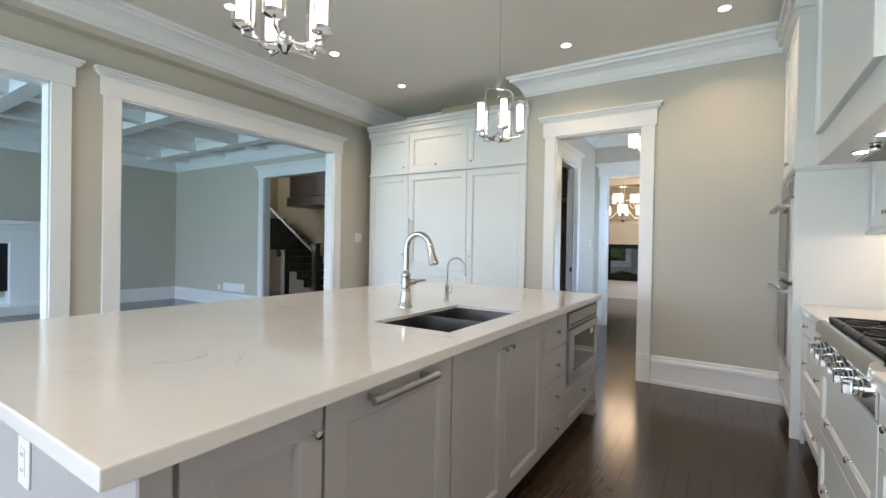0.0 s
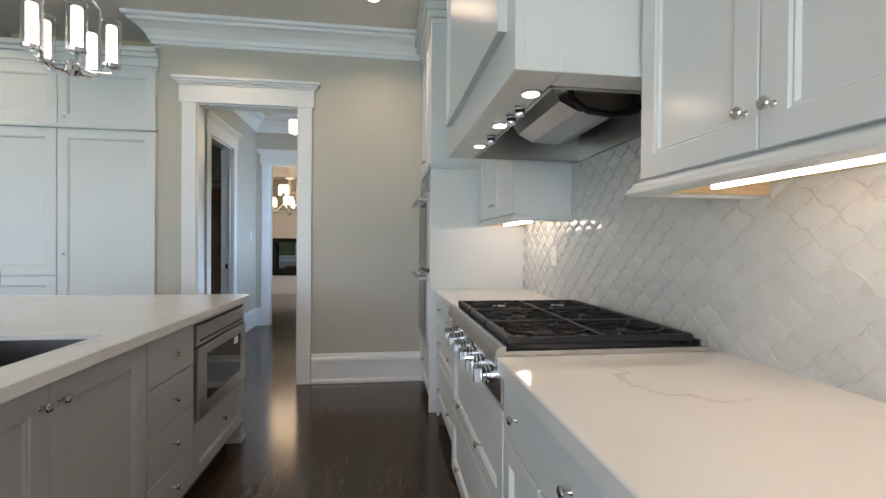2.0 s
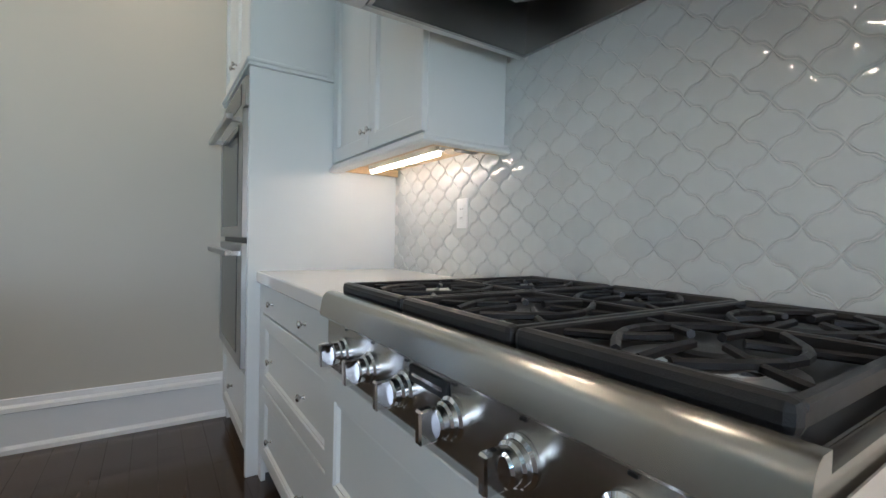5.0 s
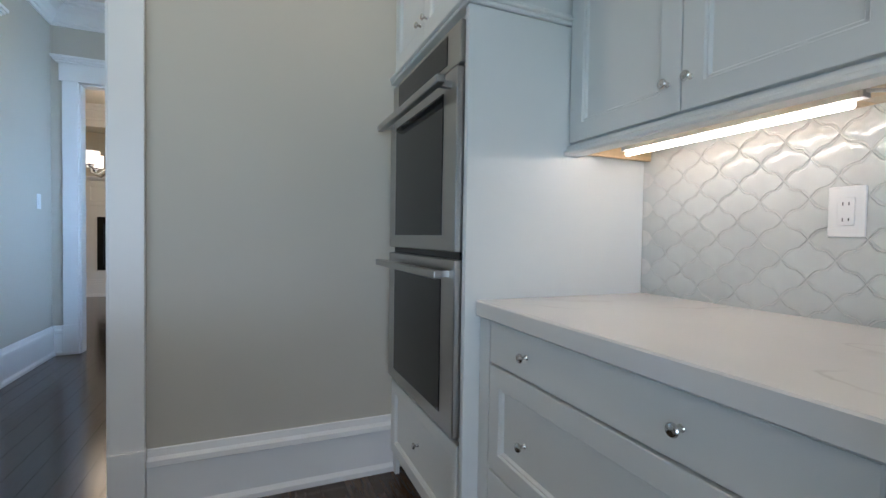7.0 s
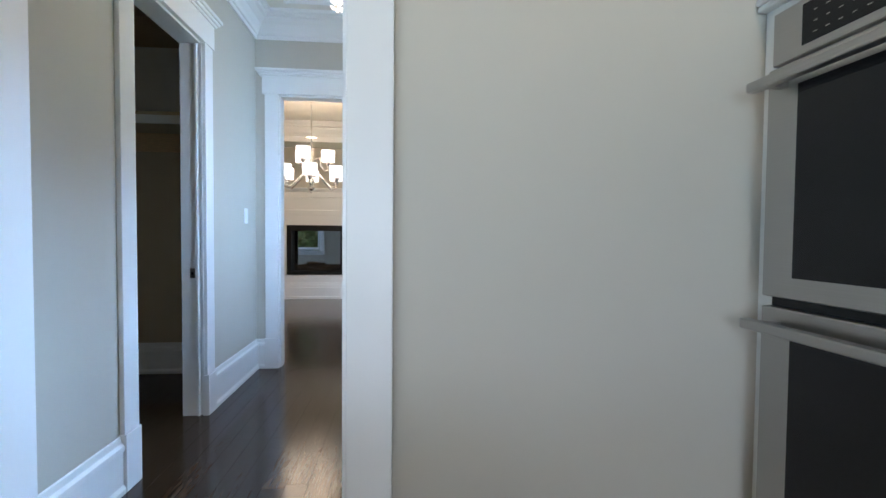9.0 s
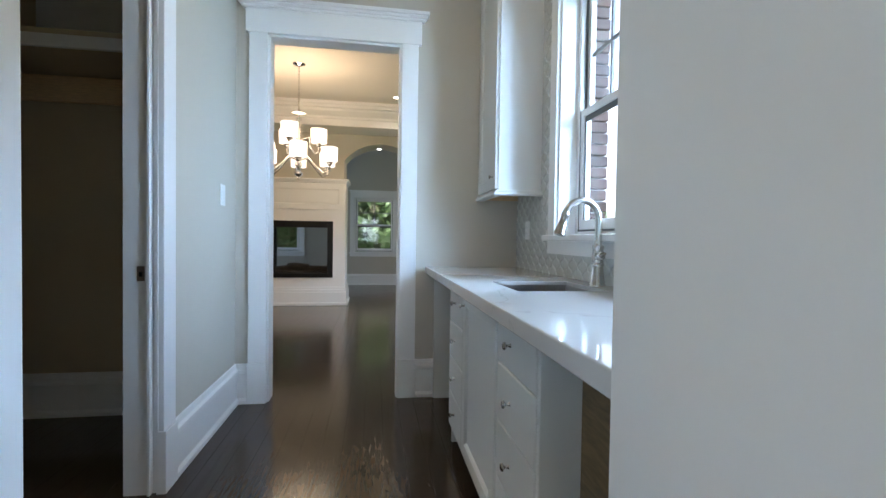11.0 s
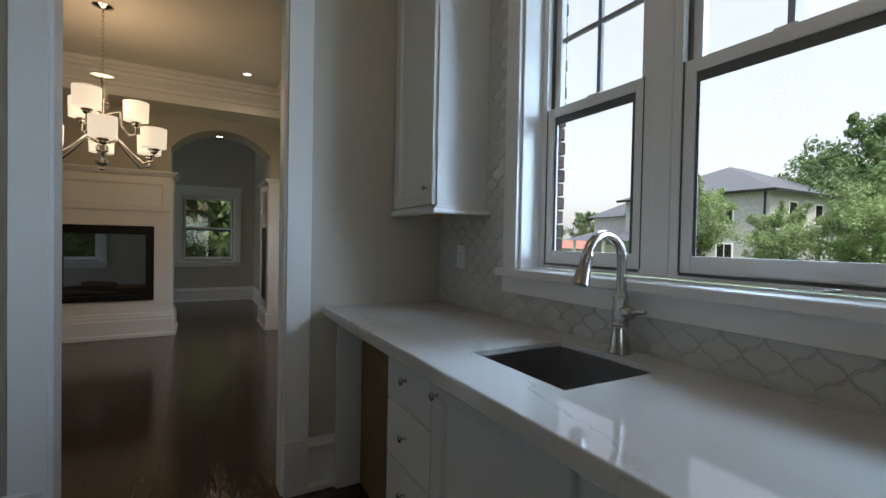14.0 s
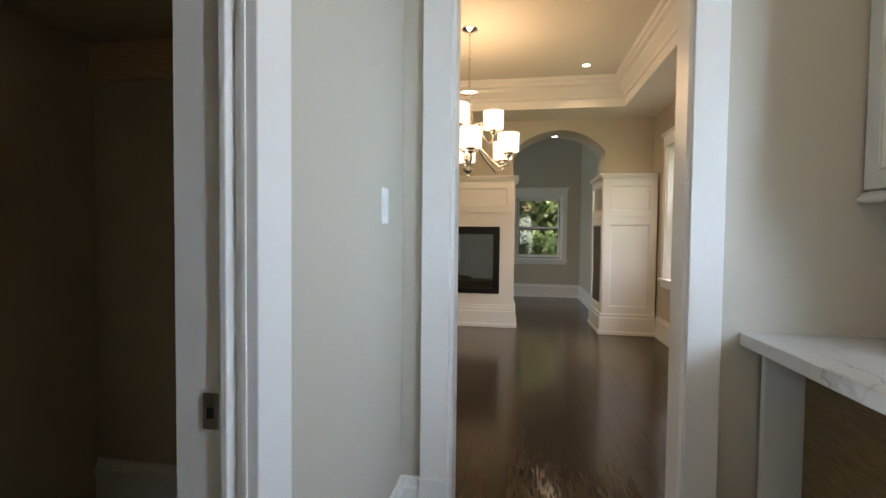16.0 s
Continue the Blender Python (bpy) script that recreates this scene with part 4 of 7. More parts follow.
for k in range(11):
    x1 = -8.6 - 0.27 * k
    part("step", boxes([(x1 - 0.27, x1, 7.3, 8.6, 0.0, 0.18 * (k + 1) - 0.03)]), STAIR_WOOD, st)
    part("tread", boxes([(x1 - 0.28, x1 + 0.03, 7.25, 8.62, 0.18 * (k + 1) - 0.03, 0.18 * (k + 1))], b=0.006), STAIR_WOOD, st)
for k in range(10):
    for e in (0.07, 0.2):
        x = -8.6 - 0.27 * k - e
        part("baluster", tube(bmesh.new(), [(x, 7.33, 0.18 * (k + 1)), (x, 7.33, 0.18 * (k + 1) + 0.86 + 0.06)], 0.009, 6), IRON, st)
        part("baluster_knuckle", tube(bmesh.new(), [(x, 7.33, 0.18 * (k + 1) + 0.36), (x, 7.33, 0.18 * (k + 1) + 0.40)], 0.020, 6), IRON, st)
# pale grey base colour stands in for daylight glancing off the rail
part("handrail", tube(bmesh.new(), [(-8.5, 7.33, 1.02), (-8.8, 7.33, 1.20), (-11.4, 7.33, 2.94)], 0.035, 8), material("handrail_painted_sheen", (0.30, 0.30, 0.30), rough=0.2), st, "handrail with its daylight sheen put into a pale grey colour")
for x, y, h in ((-8.48, 7.33, 1.22), (-8.95, 6.8, 1.05)):
    nb = boxes([(x - 0.07, x + 0.07, y - 0.07, y + 0.07, 0, h)], b=0.004)
    box(nb, x - 0.09, x + 0.09, y - 0.09, y + 0.09, h, h + 0.05, b=0.01)
    part("newel_post", nb, STAIR_WOOD, st)
lf = thing("landing", (-9.5, 8.5, 2.35), "dark oak landing edge above the stair", "landing")
part("fascia", boxes([(-10.6, -8.3, 8.1, 8.98, 2.30, 2.55)], b=0.01), STAIR_WOOD, lf)
sl = bmesh.new()
vs = [sl.verts.new(p) for p in ((-10.6, 8.2, 2.55), (-8.2, 8.2, 2.55), (-10.6, 8.2, 3.9), (-10.6, 8.98, 2.55), (-8.2, 8.98, 2.55), (-10.6, 8.98, 3.9))]
for f_ in ((0, 1, 2), (5, 4, 3), (0, 2, 5, 3), (1, 4, 5, 2), (0, 3, 4, 1)):
    sl.faces.new([vs[i] for i in f_])
part("upper_flight_soffit", sl, STAIR_WOOD, lf)

# ---- kitchen: refrigerator wall ----
fr = thing("refrigerator_cabinet", (-3.0, 4.8, 0), "white panelled built in refrigerator with top cupboards and crown", "refrigerator cabinet")
RX0, RX1, RY = -4.20, -1.905, 4.50
RL, RR = -3.53, -2.66
part("body", boxes([(RX0, RX1, RY, 4.62, 0.0, 2.72), (RX0, -1.934, 4.62, 5.2, 0.0, 2.72)]), CABINET, fr)
rf = facing((0, RY, 0), (1, 0, 0), (0, -1, 0))
for a0, a1 in ((RX0 + 0.01, RL - 0.002), (RL + 0.002, RR - 0.002), (RR + 0.002, RX1 - 0.004)):
    part("upper_door", shaker(bmesh.new(), rf, a0, a1, 2.225, 2.70, rail=0.07), CABINET, fr)
for a0, a1, z0 in ((RX0 + 0.01, RL - 0.003, 0.12), (RL + 0.003, RR - 0.003, 0.97), (RR + 0.003, RX1 - 0.004, 0.12)):
    part("tall_door", shaker(bmesh.new(), rf, a0, a1, z0, 2.185, rail=0.075, t=0.024), CABINET, fr)
part("freezer_drawer", shaker(bmesh.new(), rf, RL + 0.003, RR - 0.003, 0.12, 0.962, rail=0.075, t=0.024), CABINET, fr)
part("shelf_moulding", boxes([(RX0 - 0.01, RX1 + 0.012, RY - 0.04, RY, 2.188, 2.222)], b=0.006), CABINET, fr)
cr = bmesh.new()
for d, z0, z1 in ((0.02, 2.70, 2.73), (0.035, 2.73, 2.80), (0.06, 2.80, 2.835), (0.085, 2.835, 2.875)):
    box(cr, RX0 - 0.02, RX1 + min(d, 0.024), RY - d, RY - 0.002, z0, z1, b=0.004)
    box(cr, RX0 - 0.02, -1.934, RY - 0.002, 5.2, z0, z1)
part("crown", cr, CABINET, fr)
part("toe_kick", boxes([(RX0, RX1, RY - 0.005, RY, 0.0, 0.11)]), CABINET, fr)
for x, z in ((-3.60, 2.28), (-3.10, 2.28), (-2.60, 2.28), (-2.60, 1.15), (-3.60, 1.15)):
    knob(fr, (x, RY - 0.022, z), (0, -1, 0))
hh = part("handle", tube(bmesh.new(), [(RL + 0.05, RY - 0.07, 1.02), (RL + 0.05, RY - 0.07, 1.62)], 0.011, 10), STEEL, fr, "vertical brushed steel handle", True)
for z in (1.06, 1.58):
    part("standoff", tube(bmesh.new(), [(RL + 0.05, RY - 0.02, z), (RL + 0.05, RY - 0.07, z)], 0.007, 8), STEEL, hh)


def plate_thing(name, f, a, z, w, h, label, category, rockers=0, outlets=False):
    t = thing(name, f(a, z, 0), label, category, "switches and outlets")

    def piece(kind, d, mat=PLASTIC, b=0.001, parent=t):
        p, q = f(d[0], d[2], d[4]), f(d[1], d[3], d[5])
        return part(kind, boxes([(min(p.x, q.x), max(p.x, q.x), min(p.y, q.y), max(p.y, q.y), min(p.z, q.z), max(p.z, q.z))], b=b), mat, parent)
    piece("plate", (a - w / 2, a + w / 2, z - h / 2, z + h / 2, 0.0, 0.006), b=0.002)
    for k in range(rockers):
        c = a + (k - (rockers - 1) / 2) * 0.045
        piece("rocker", (c - 0.016, c + 0.016, z - 0.033, z + 0.033, 0.006, 0.009))
    if outlets:
        rec = piece("receptacle", (a - 0.017, a + 0.017, z - 0.034, z + 0.034, 0.006, 0.0085))
        for dz in (-0.019, 0.019):
            for da in (-0.006, 0.006):
                piece("slot", (a + da - 0.001, a + da + 0.001, z + dz - 0.004, z + dz + 0.004, 0.0085, 0.009), BLACK, 0, rec)
    return t


plate_thing("light_switch", facing((LEFT_X, 0, 0), (0, 1, 0), (1, 0, 0)), 4.40, 1.36, 0.13, 0.12, "white double rocker switch by the cased opening", "light switch", 2)
plate_thing("light_switch", facing((SERV_L, 0, 0), (0, 1, 0), (1, 0, 0)), 7.22, 1.36, 0.075, 0.125, "white rocker switch on the servery wall", "light switch", 1)
plate_thing("outlet", facing((RANGE_X - 0.008, 0, 0), (0, 1, 0), (-1, 0, 0)), 3.076, 1.187, 0.075, 0.122, "white duplex outlet on the tiled backsplash", "outlet", outlets=True)
plate_thing("outlet", facing((SERV_R - 0.008, 0, 0), (0, 1, 0), (-1, 0, 0)), 7.236, 1.18, 0.075, 0.122, "white outlet on the servery backsplash", "outlet", outlets=True)

# ---- island ----
IX0, IX1, IY0, IY1 = -2.56, -0.838, 0.150, 3.425
BX = -0.868
SKX0, SKX1, SKY0, SKY1 = -1.385, -0.975, 1.395, 2.145
it = thing("island_worktop", (-1.7, 1.8, 0.88), "white quartz island worktop with fine grey veins", "worktop")
part("slab", slab_with_hole(bmesh.new(), (IX0, IX1, IY0, IY1), (SKX0, SKX1, SKY0, SKY1), 0.88, 0.92), QUARTZ, it)
isl = thing("kitchen_island", (-1.7, 1.8, 0), "grey painted kitchen island with panelled doors and drawers", "kitchen island")
part("carcass", boxes([(IX0 + 0.30, BX - 0.02, 0.27, SKY0 - 0.03, 0.10, 0.879), (IX0 + 0.30, BX - 0.02, SKY1 + 0.03, IY1 - 0.045, 0.10, 0.879), (IX0 + 0.30, BX - 0.02, SKY0 - 0.03, SKY1 + 0.03, 0.10, 0.60),
                        (BX - 0.06, BX - 0.02, SKY0 - 0.03, SKY1 + 0.03, 0.60, 0.879), (IX0 + 0.30, SKX0 - 0.12, SKY0 - 0.03, SKY1 + 0.03, 0.60, 0.879)]), ISLAND_PAINT, isl)
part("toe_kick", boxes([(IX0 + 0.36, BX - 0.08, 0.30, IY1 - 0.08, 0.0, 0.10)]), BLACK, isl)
part("end_panel", boxes([(IX0 + 0.25, BX - 0.022, 0.222, 0.268, 0.0, 0.879)], b=0.003), ISLAND_PAINT, isl)
part("corner_post", boxes([(BX - 0.075, BX, 0.215, 0.275, 0.0, 0.879)], b=0.004), ISLAND_PAINT, isl)
part("far_end_panel", boxes([(IX0 + 0.25, BX - 0.002, IY1 - 0.045, IY1 - 0.022, 0.0, 0.879)], b=0.003), ISLAND_PAINT, isl)
foot = bmesh.new()
box(foot, BX - 0.10, BX + 0.004, IY1 - 0.10, IY1 - 0.018, 0.0, 0.10, b=0.004)
box(foot, BX - 0.10, BX + 0.012, IY1 - 0.11, IY1 - 0.010, 0.0, 0.03, b=0.004)
part("bracket_foot", foot, ISLAND_PAINT, isl)
jf = facing((BX - 0.02, 0, 0), (0, 1, 0), (1, 0, 0))
part("cabinet_door", shaker(bmesh.new(), jf, 0.285, 0.630, 0.115, 0.872, rail=0.065), ISLAND_PAINT, isl)
knob(isl, (BX, 0.600, 0.812), (1, 0, 0))
dw = part("dishwasher_panel", shaker(bmesh.new(), jf, 0.640, 1.245, 0.115, 0.872, rail=0.075), ISLAND_PAINT, isl, "grey panel hiding the dishwasher")
hd = part("bar_handle", tube(bmesh.new(), [(BX + 0.045, 0.768, 0.848), (BX + 0.045, 1.085, 0.848)], 0.0115, 14), STEEL, dw, "brushed steel bar handle", True)
for yy in (0.792, 1.045):
    part("handle_post", boxes([(BX, BX + 0.04, yy, yy + 0.017, 0.838, 0.858)]), STEEL, dw)
for a0, a1, kn in ((1.255, 1.728, 1.695), (1.732, 2.215, 1.765)):
    part("cabinet_door", shaker(bmesh.new(), jf, a0, a1, 0.115, 0.872, rail=0.065), ISLAND_PAINT, isl)
    knob(isl, (BX, kn, 0.815), (1, 0, 0))
for z0, z1 in ((0.115, 0.300), (0.304, 0.488), (0.492, 0.676), (0.680, 0.872)):
    part("drawer", slab_front(bmesh.new(), jf, 2.225, 2.640, z0, z1), ISLAND_PAINT, isl)
    knob(isl, (BX, 2.4325, (z0 + z1) / 2), (1, 0, 0))
part("filler", boxes([(BX - 0.02, BX - 0.004, 2.645, 3.395, 0.86, 0.878)]), ISLAND_PAINT, isl)
part("wide_drawer", shaker(bmesh.new(), jf, 2.650, 3.375, 0.115, 0.385, rail=0.055), ISLAND_PAINT, isl)
knob(isl, (BX, 3.01, 0.28), (1, 0, 0))
mw = thing("microwave_drawer", (BX, 3.02, 0.4), "stainless steel microwave drawer built into the island", "microwave")
MY0, MY1 = 2.655, 3.372
part("control_strip", boxes([(BX - 0.02, BX + 0.008, MY0, MY1, 0.755, 0.852)], b=0.003), STEEL, mw)
part("display", boxes([(BX + 0.0075, BX + 0.0095, MY0 + 0.03, MY1 - 0.03, 0.772, 0.782)]), BLACK, mw)
md = part("drawer_front", boxes([(BX - 0.02, BX + 0.016, MY0, MY1, 0.40, 0.745)], b=0.003), STEEL, mw)
part("window", boxes([(BX + 0.014, BX + 0.0175, MY0 + 0.10, MY1 - 0.10, 0.47, 0.70)], b=0.001), BLACK_GLASS, md, "dark glass window")
part("sticker", boxes([(BX + 0.0172, BX + 0.0182, MY1 - 0.22, MY1 - 0.15, 0.655, 0.695)]), PLASTIC, md, "small white sticker")
ot = plate_thing("outlet", facing((0, 0.222, 0), (1, 0, 0), (0, -1, 0)), -1.45, 0.735, 0.075, 0.122, "white outlet on the island end panel", "outlet", outlets=True)

sk = thing("kitchen_sink", (-1.18, 1.77, 0.7), "undermounted double bowl stainless steel sink", "sink")
for y0, y1 in ((SKY0 + 0.002, 1.757), (1.783, SKY1 - 0.002)):
    part("bowl", open_basin(bmesh.new(), SKX0 + 0.002, SKX1 - 0.002, y0, y1, 0.904, 0.236), BASIN, sk)
    part("drain", lathe(bmesh.new(), [(0.045, 0), (0.045, 0.003), (0.03, 0.004), (0.025, 0.001)], Matrix.Translation((-1.18, (y0 + y1) / 2, 0.669)), 20), CHROME, sk)
part("divider", boxes([(SKX0 + 0.003, SKX1 - 0.003, 1.757, 1.783, 0.67, 0.896)], b=0.006), BASIN, sk)


def faucet(name, at, way, h, reach, label, scale=1.0, lever=(0, 1, 0), slim=False):
    t = thing(name, at, label, "faucet")
    x, y, z = at
    w = Vector(way).normalized()
    M = Matrix.Translation(at)
    if slim:
        part("base", lathe(bmesh.new(), [(0.022, 0), (0.022, 0.004), (0.014, 0.010), (0.013, 0.085), (0.016, 0.09), (0.011, 0.10)], M, 20), STEEL, t, "", True)
        top = Vector(at) + Vector((0, 0, 0.09))
        r = reach / 2
        c = Vector((x, y, z + h - r)) + w * r
        pts = [top, Vector((x, y, z + h - r))] + arc(c, r, 180, 0, 14, w, (0, 0, 1))[1:] + [c + w * r + Vector((0, 0, -0.05))]
        part("spout", tube(bmesh.new(), pts, 0.0065, 12), STEEL, t, "", True)
        lv = Vector(at) + Vector((0, 0, 0.06))
        part("lever", tube(bmesh.new(), [lv, lv + w * 0.03, lv + w * 0.034 + Vector((0, 0, 0.05))], 0.006, 10), STEEL, t, "", True)
        return t
    part("body", lathe(bmesh.new(), [(0.037, 0), (0.037, 0.006), (0.033, 0.013), (0.028, 0.05), (0.0235, 0.085), (0.0265, 0.090), (0.0265, 0.098), (0.023, 0.103), (0.0265, 0.13), (0.0225, 0.162), (0.025, 0.168), (0.025, 0.180), (0.018, 0.187), (0.016, 0.20)], M @ Matrix.Scale(scale, 4), 28), NICKEL, t, "", True)
    r = reach / 2
    c = Vector((x, y, z + h - r)) + w * r
    pts = [Vector((x, y, z + 0.19 * scale)), Vector((x, y, z + h - r))] + arc(c, r, 180, 12, 18, w, (0, 0, 1))[1:]
    part("gooseneck", tube(bmesh.new(), pts, 0.0155 * scale, 16), NICKEL, t, "", True)
    end = pts[-1]
    d = (pts[-1] - pts[-2]).normalized()
    part("spray_head", lathe(bmesh.new(), [(0.017, -0.01), (0.019, 0.0), (0.019, 0.008), (0.0165, 0.012), (0.019, 0.04), (0.026, 0.085), (0.028, 0.092), (0.020, 0.096)], toward(end, d) @ Matrix.Scale(scale, 4), 24), NICKEL, t, "", True)
    lv = Vector(at) + Vector((0, 0, 0.135 * scale))
    lw = Vector(lever).normalized()
    part("valve", lathe(bmesh.new(), [(0.016, 0.0), (0.019, 0.02), (0.021, 0.042), (0.018, 0.052), (0.008, 0.057)], toward(lv, lw), 18), NICKEL, t, "", True)
    part("lever", tube(bmesh.new(), [lv + lw * 0.040, lv + lw * 0.060 + Vector((0, 0, 0.004)), lv + lw * 0.085 + Vector((0, 0, 0.010)), lv + lw * 0.112 + Vector((0, 0, 0.012))], 0.0115, 12, 0.55), NICKEL, t, "", True)
    return t


faucet("kitchen_faucet", (-1.56, 1.87, 0.92), (0.9, -0.10, 0), 0.415, 0.18, "brushed nickel gooseneck pull down kitchen faucet", 1.05, (0.75, 0.65, 0))
faucet("filter_faucet", (-1.52, 2.245, 0.92), (0.95, 0.1, 0), 0.275, 0.125, "slim brushed nickel filtered water faucet", slim=True)

# ---- pendants over the island ----
def pendant(at_x, at_y, bottom):
    t = thing("pendant_light", (at_x, at_y, bottom), "chrome pendant with five clear glass cylinders and lit frosted tubes", "pendant light", "pendants over the island")
    for k in range(5):
        a = radians(20 + 72 * k)
        c = Vector((at_x + 0.135 * math.cos(a), at_y + 0.135 * math.sin(a), bottom + 0.05))
        rod = part("arm", tube(bmesh.new(), [(at_x, at_y, bottom + 0.03), (at_x + 0.07 * math.cos(a), at_y + 0.07 * math.sin(a), bottom + 0.012), (c.x, c.y, bottom + 0.02), (c.x, c.y, bottom + 0.055)], 0.006, 8), CHROME, t, "", True)
        part("cup", lathe(bmesh.new(), [(0.012, -0.012), (0.034, -0.004), (0.036, 0.008), (0.030, 0.012)], Matrix.Translation(c), 18), CHROME, t, "", True)
        part("tube", lathe(bmesh.new(), [(0.020, 0.010), (0.020, 0.172), (0.015, 0.178)], Matrix.Translation(c), 14), LAMP_TUBE, t, "lit frosted inner tube", True)
        gl = bmesh.new()
        for rr in (0.036, 0.033):
            n0 = [gl.verts.new((c.x + rr * math.cos(q), c.y + rr * math.sin(q), c.z + 0.006)) for q in (6.28318 * j / 18 for j in range(18))]
            n1 = [gl.verts.new((v.co.x, v.co.y, c.z + 0.195)) for v in n0]
            for j in range(18):
                gl.faces.new((n0[j], n0[(j + 1) % 18], n1[(j + 1) % 18], n1[j]))
        go = part("glass_cylinder", gl, CLEAR, t, "clear glass cylinder", True)
        go.visible_shadow = False
        part("rim", tube(bmesh.new(), arc((c.x, c.y, c.z + 0.195), 0.035, 0, 360, 18, (1, 0, 0), (0, 1, 0)), 0.0022, 6), CHROME, t)
    u = Vector((math.cos(radians(50)), math.sin(radians(50)), 0))
    o = Vector((at_x, at_y, bottom))
    w = 0.10
    pts = [o + u * -0.06, o + u * (w - 0.03), o + u * w + Vector((0, 0, 0.03)), o + u * w + Vector((0, 0, 0.31)), o + u * (w - 0.03) + Vector((0, 0, 0.34)), o + u * -(w - 0.03) + Vector((0, 0, 0.34)), o + u * -w + Vector((0, 0, 0.31)), o + u * -w + Vector((0, 0, 0.03)), o + u * -(w - 0.03), o + u * -0.05]
    part("loop_frame", tube(bmesh.new(), pts, 0.008, 8), CHROME, t, "", True)
    part("hub", lathe(bmesh.new(), [(0.01, -0.02), (0.03, 0.0), (0.03, 0.03), (0.01, 0.05)], Matrix.Translation((at_x, at_y, bottom + 0.005)), 16), CHROME, t, "", True)
    part("collar", lathe(bmesh.new(), [(0.02, 0), (0.022, 0.05), (0.008, 0.07)], Matrix.Translation((at_x, at_y, bottom + 0.335)), 16), CHROME, t, "", True)
    part("rod", tube(bmesh.new(), [(at_x, at_y, bottom + 0.39), (at_x, at_y, CEIL - 0.02)], 0.0045, 8), CHROME, t)
    part("canopy", lathe(bmesh.new(), [(0.065, 0), (0.062, -0.02), (0.02, -0.03)], Matrix.Translation((at_x, at_y, CEIL)), 24), CHROME, t, "", True)
    return t


pendant(-1.30, 2.50, 1.965)
pendant(-1.32, 0.85, 1.94)


def downlight(x, y, z, watts=7, lamp=True):
    t = thing("recessed_downlight", (x, y, z), "small round lit recessed ceiling downlight with white trim", "downlight", "recessed downlights")
    part("trim_ring", lathe(bmesh.new(), [(0.050, 0.0), (0.050, -0.004), (0.044, -0.006), (0.041, 0.0)], Matrix.Translation((x, y, z)), 24), TRIM, t)
    part("lens", lathe(bmesh.new(), [(0.038, -0.003), (0.038, -0.005)], Matrix.Translation((x, y, z)), 20), POT, t, "lit lens")
    if lamp:
        d = bpy.data.lights.new("downlight_lamp", "AREA")
        d.shape, d.size, d.energy, d.color, d.spread = "DISK", 0.07, watts / 6, WARM, radians(130)
        ob = new("downlight_lamp", d)
        ob.matrix_world = look((x, y, z - 0.012), (x, y + 0.0001, 0))


for x, y in ((-3.264, 3.965), (-1.305, 3.893), (-0.076, 3.878), (-3.364, 1.903), (-3.295, 2.94)):
    downlight(x, y, CEIL, 5.5)
for x, y in ((-1.35, -0.6), (-0.07, 0.6)):
    downlight(x, y, CEIL, 5.5)

# ---- range wall ----
TY = 3.70
oc = thing("oven_cabinet", (0.7, 4.1, 0), "tall white oven cabinet with drawer, top doors and crown", "oven cabinet")
OX = 0.375
part("side_panel", boxes([(OX - 0.02, 1.075, TY - 0.012, TY + 0.012, 0.0, 1.816), (OX - 0.02, 1.075, TY - 0.008, TY + 0.012, 1.851, 2.95)], b=0.002), CABINET, oc)
part("face_frame", boxes([(OX, OX + 0.02, TY + 0.012, TY + 0.018, 0.0, 1.815), (OX, OX + 0.02, 4.439, 4.497, 0.0, 2.95), (OX, OX + 0.02, TY + 0.018, 4.439, 0.455, 0.475), (OX, OX + 0.02, TY + 0.018, 4.439, 1.785, 1.815)], b=0.001), CABINET, oc)
part("carcass", boxes([(OX + 0.05, 1.075, TY + 0.012, 4.497, 0.10, 2.95)]), CABINET, oc)
led = bmesh.new()
box(led, OX - 0.028, 0.735, TY - 0.022, 4.497, 1.817, 1.832, b=0.003)
box(led, OX - 0.036, 0.735, TY - 0.028, 4.497, 1.832, 1.850, b=0.005)
part("ledge_moulding", led, CABINET, oc)
of = facing((OX, 0, 0), (0, 1, 0), (-1, 0, 0))
part("drawer", shaker(bmesh.new(), of, TY + 0.03, 4.455, 0.115, 0.450, rail=0.05), CABINET, oc)
knob(oc, (OX - 0.02, 4.08, 0.30), (-1, 0, 0))
for a0, a1, kn in ((TY + 0.02, 4.083, 4.05), (4.087, 4.455, 4.12)):
    part("upper_door", shaker(bmesh.new(), of, a0, a1, 1.86, 2.88), CABINET, oc)
    knob(oc, (OX - 0.02, kn, 1.93), (-1, 0, 0))
occ = bmesh.new()
for d, z0, z1 in ((0.01, 2.88, 2.92), (0.03, 2.92, 2.97), (0.055, 2.97, 3.02), (0.075, 3.02, 3.06)):
    box(occ, OX - 0.02 - d, 1.075, TY - 0.012 - d, 4.497, z0, z1, b=0.004)
part("crown", occ, CABINET, oc)
part("toe_kick", boxes([(OX + 0.05, OX + 0.06, TY + 0.012, 4.49, 0.0, 0.10)]), CABINET, oc)

ov = thing("double_wall_oven", (0.4, 4.09, 0.47), "stainless steel double wall oven with black glass doors", "oven")
VY0, VY1 = TY + 0.020, 4.437
part("body", boxes([(OX - 0.012, OX + 0.045, VY0, VY1, 0.477, 1.783)]), STEEL, ov)
cp = part("control_panel", boxes([(OX - 0.032, OX - 0.012, VY0, VY1, 1.650, 1.783)], b=0.003), STEEL, ov)
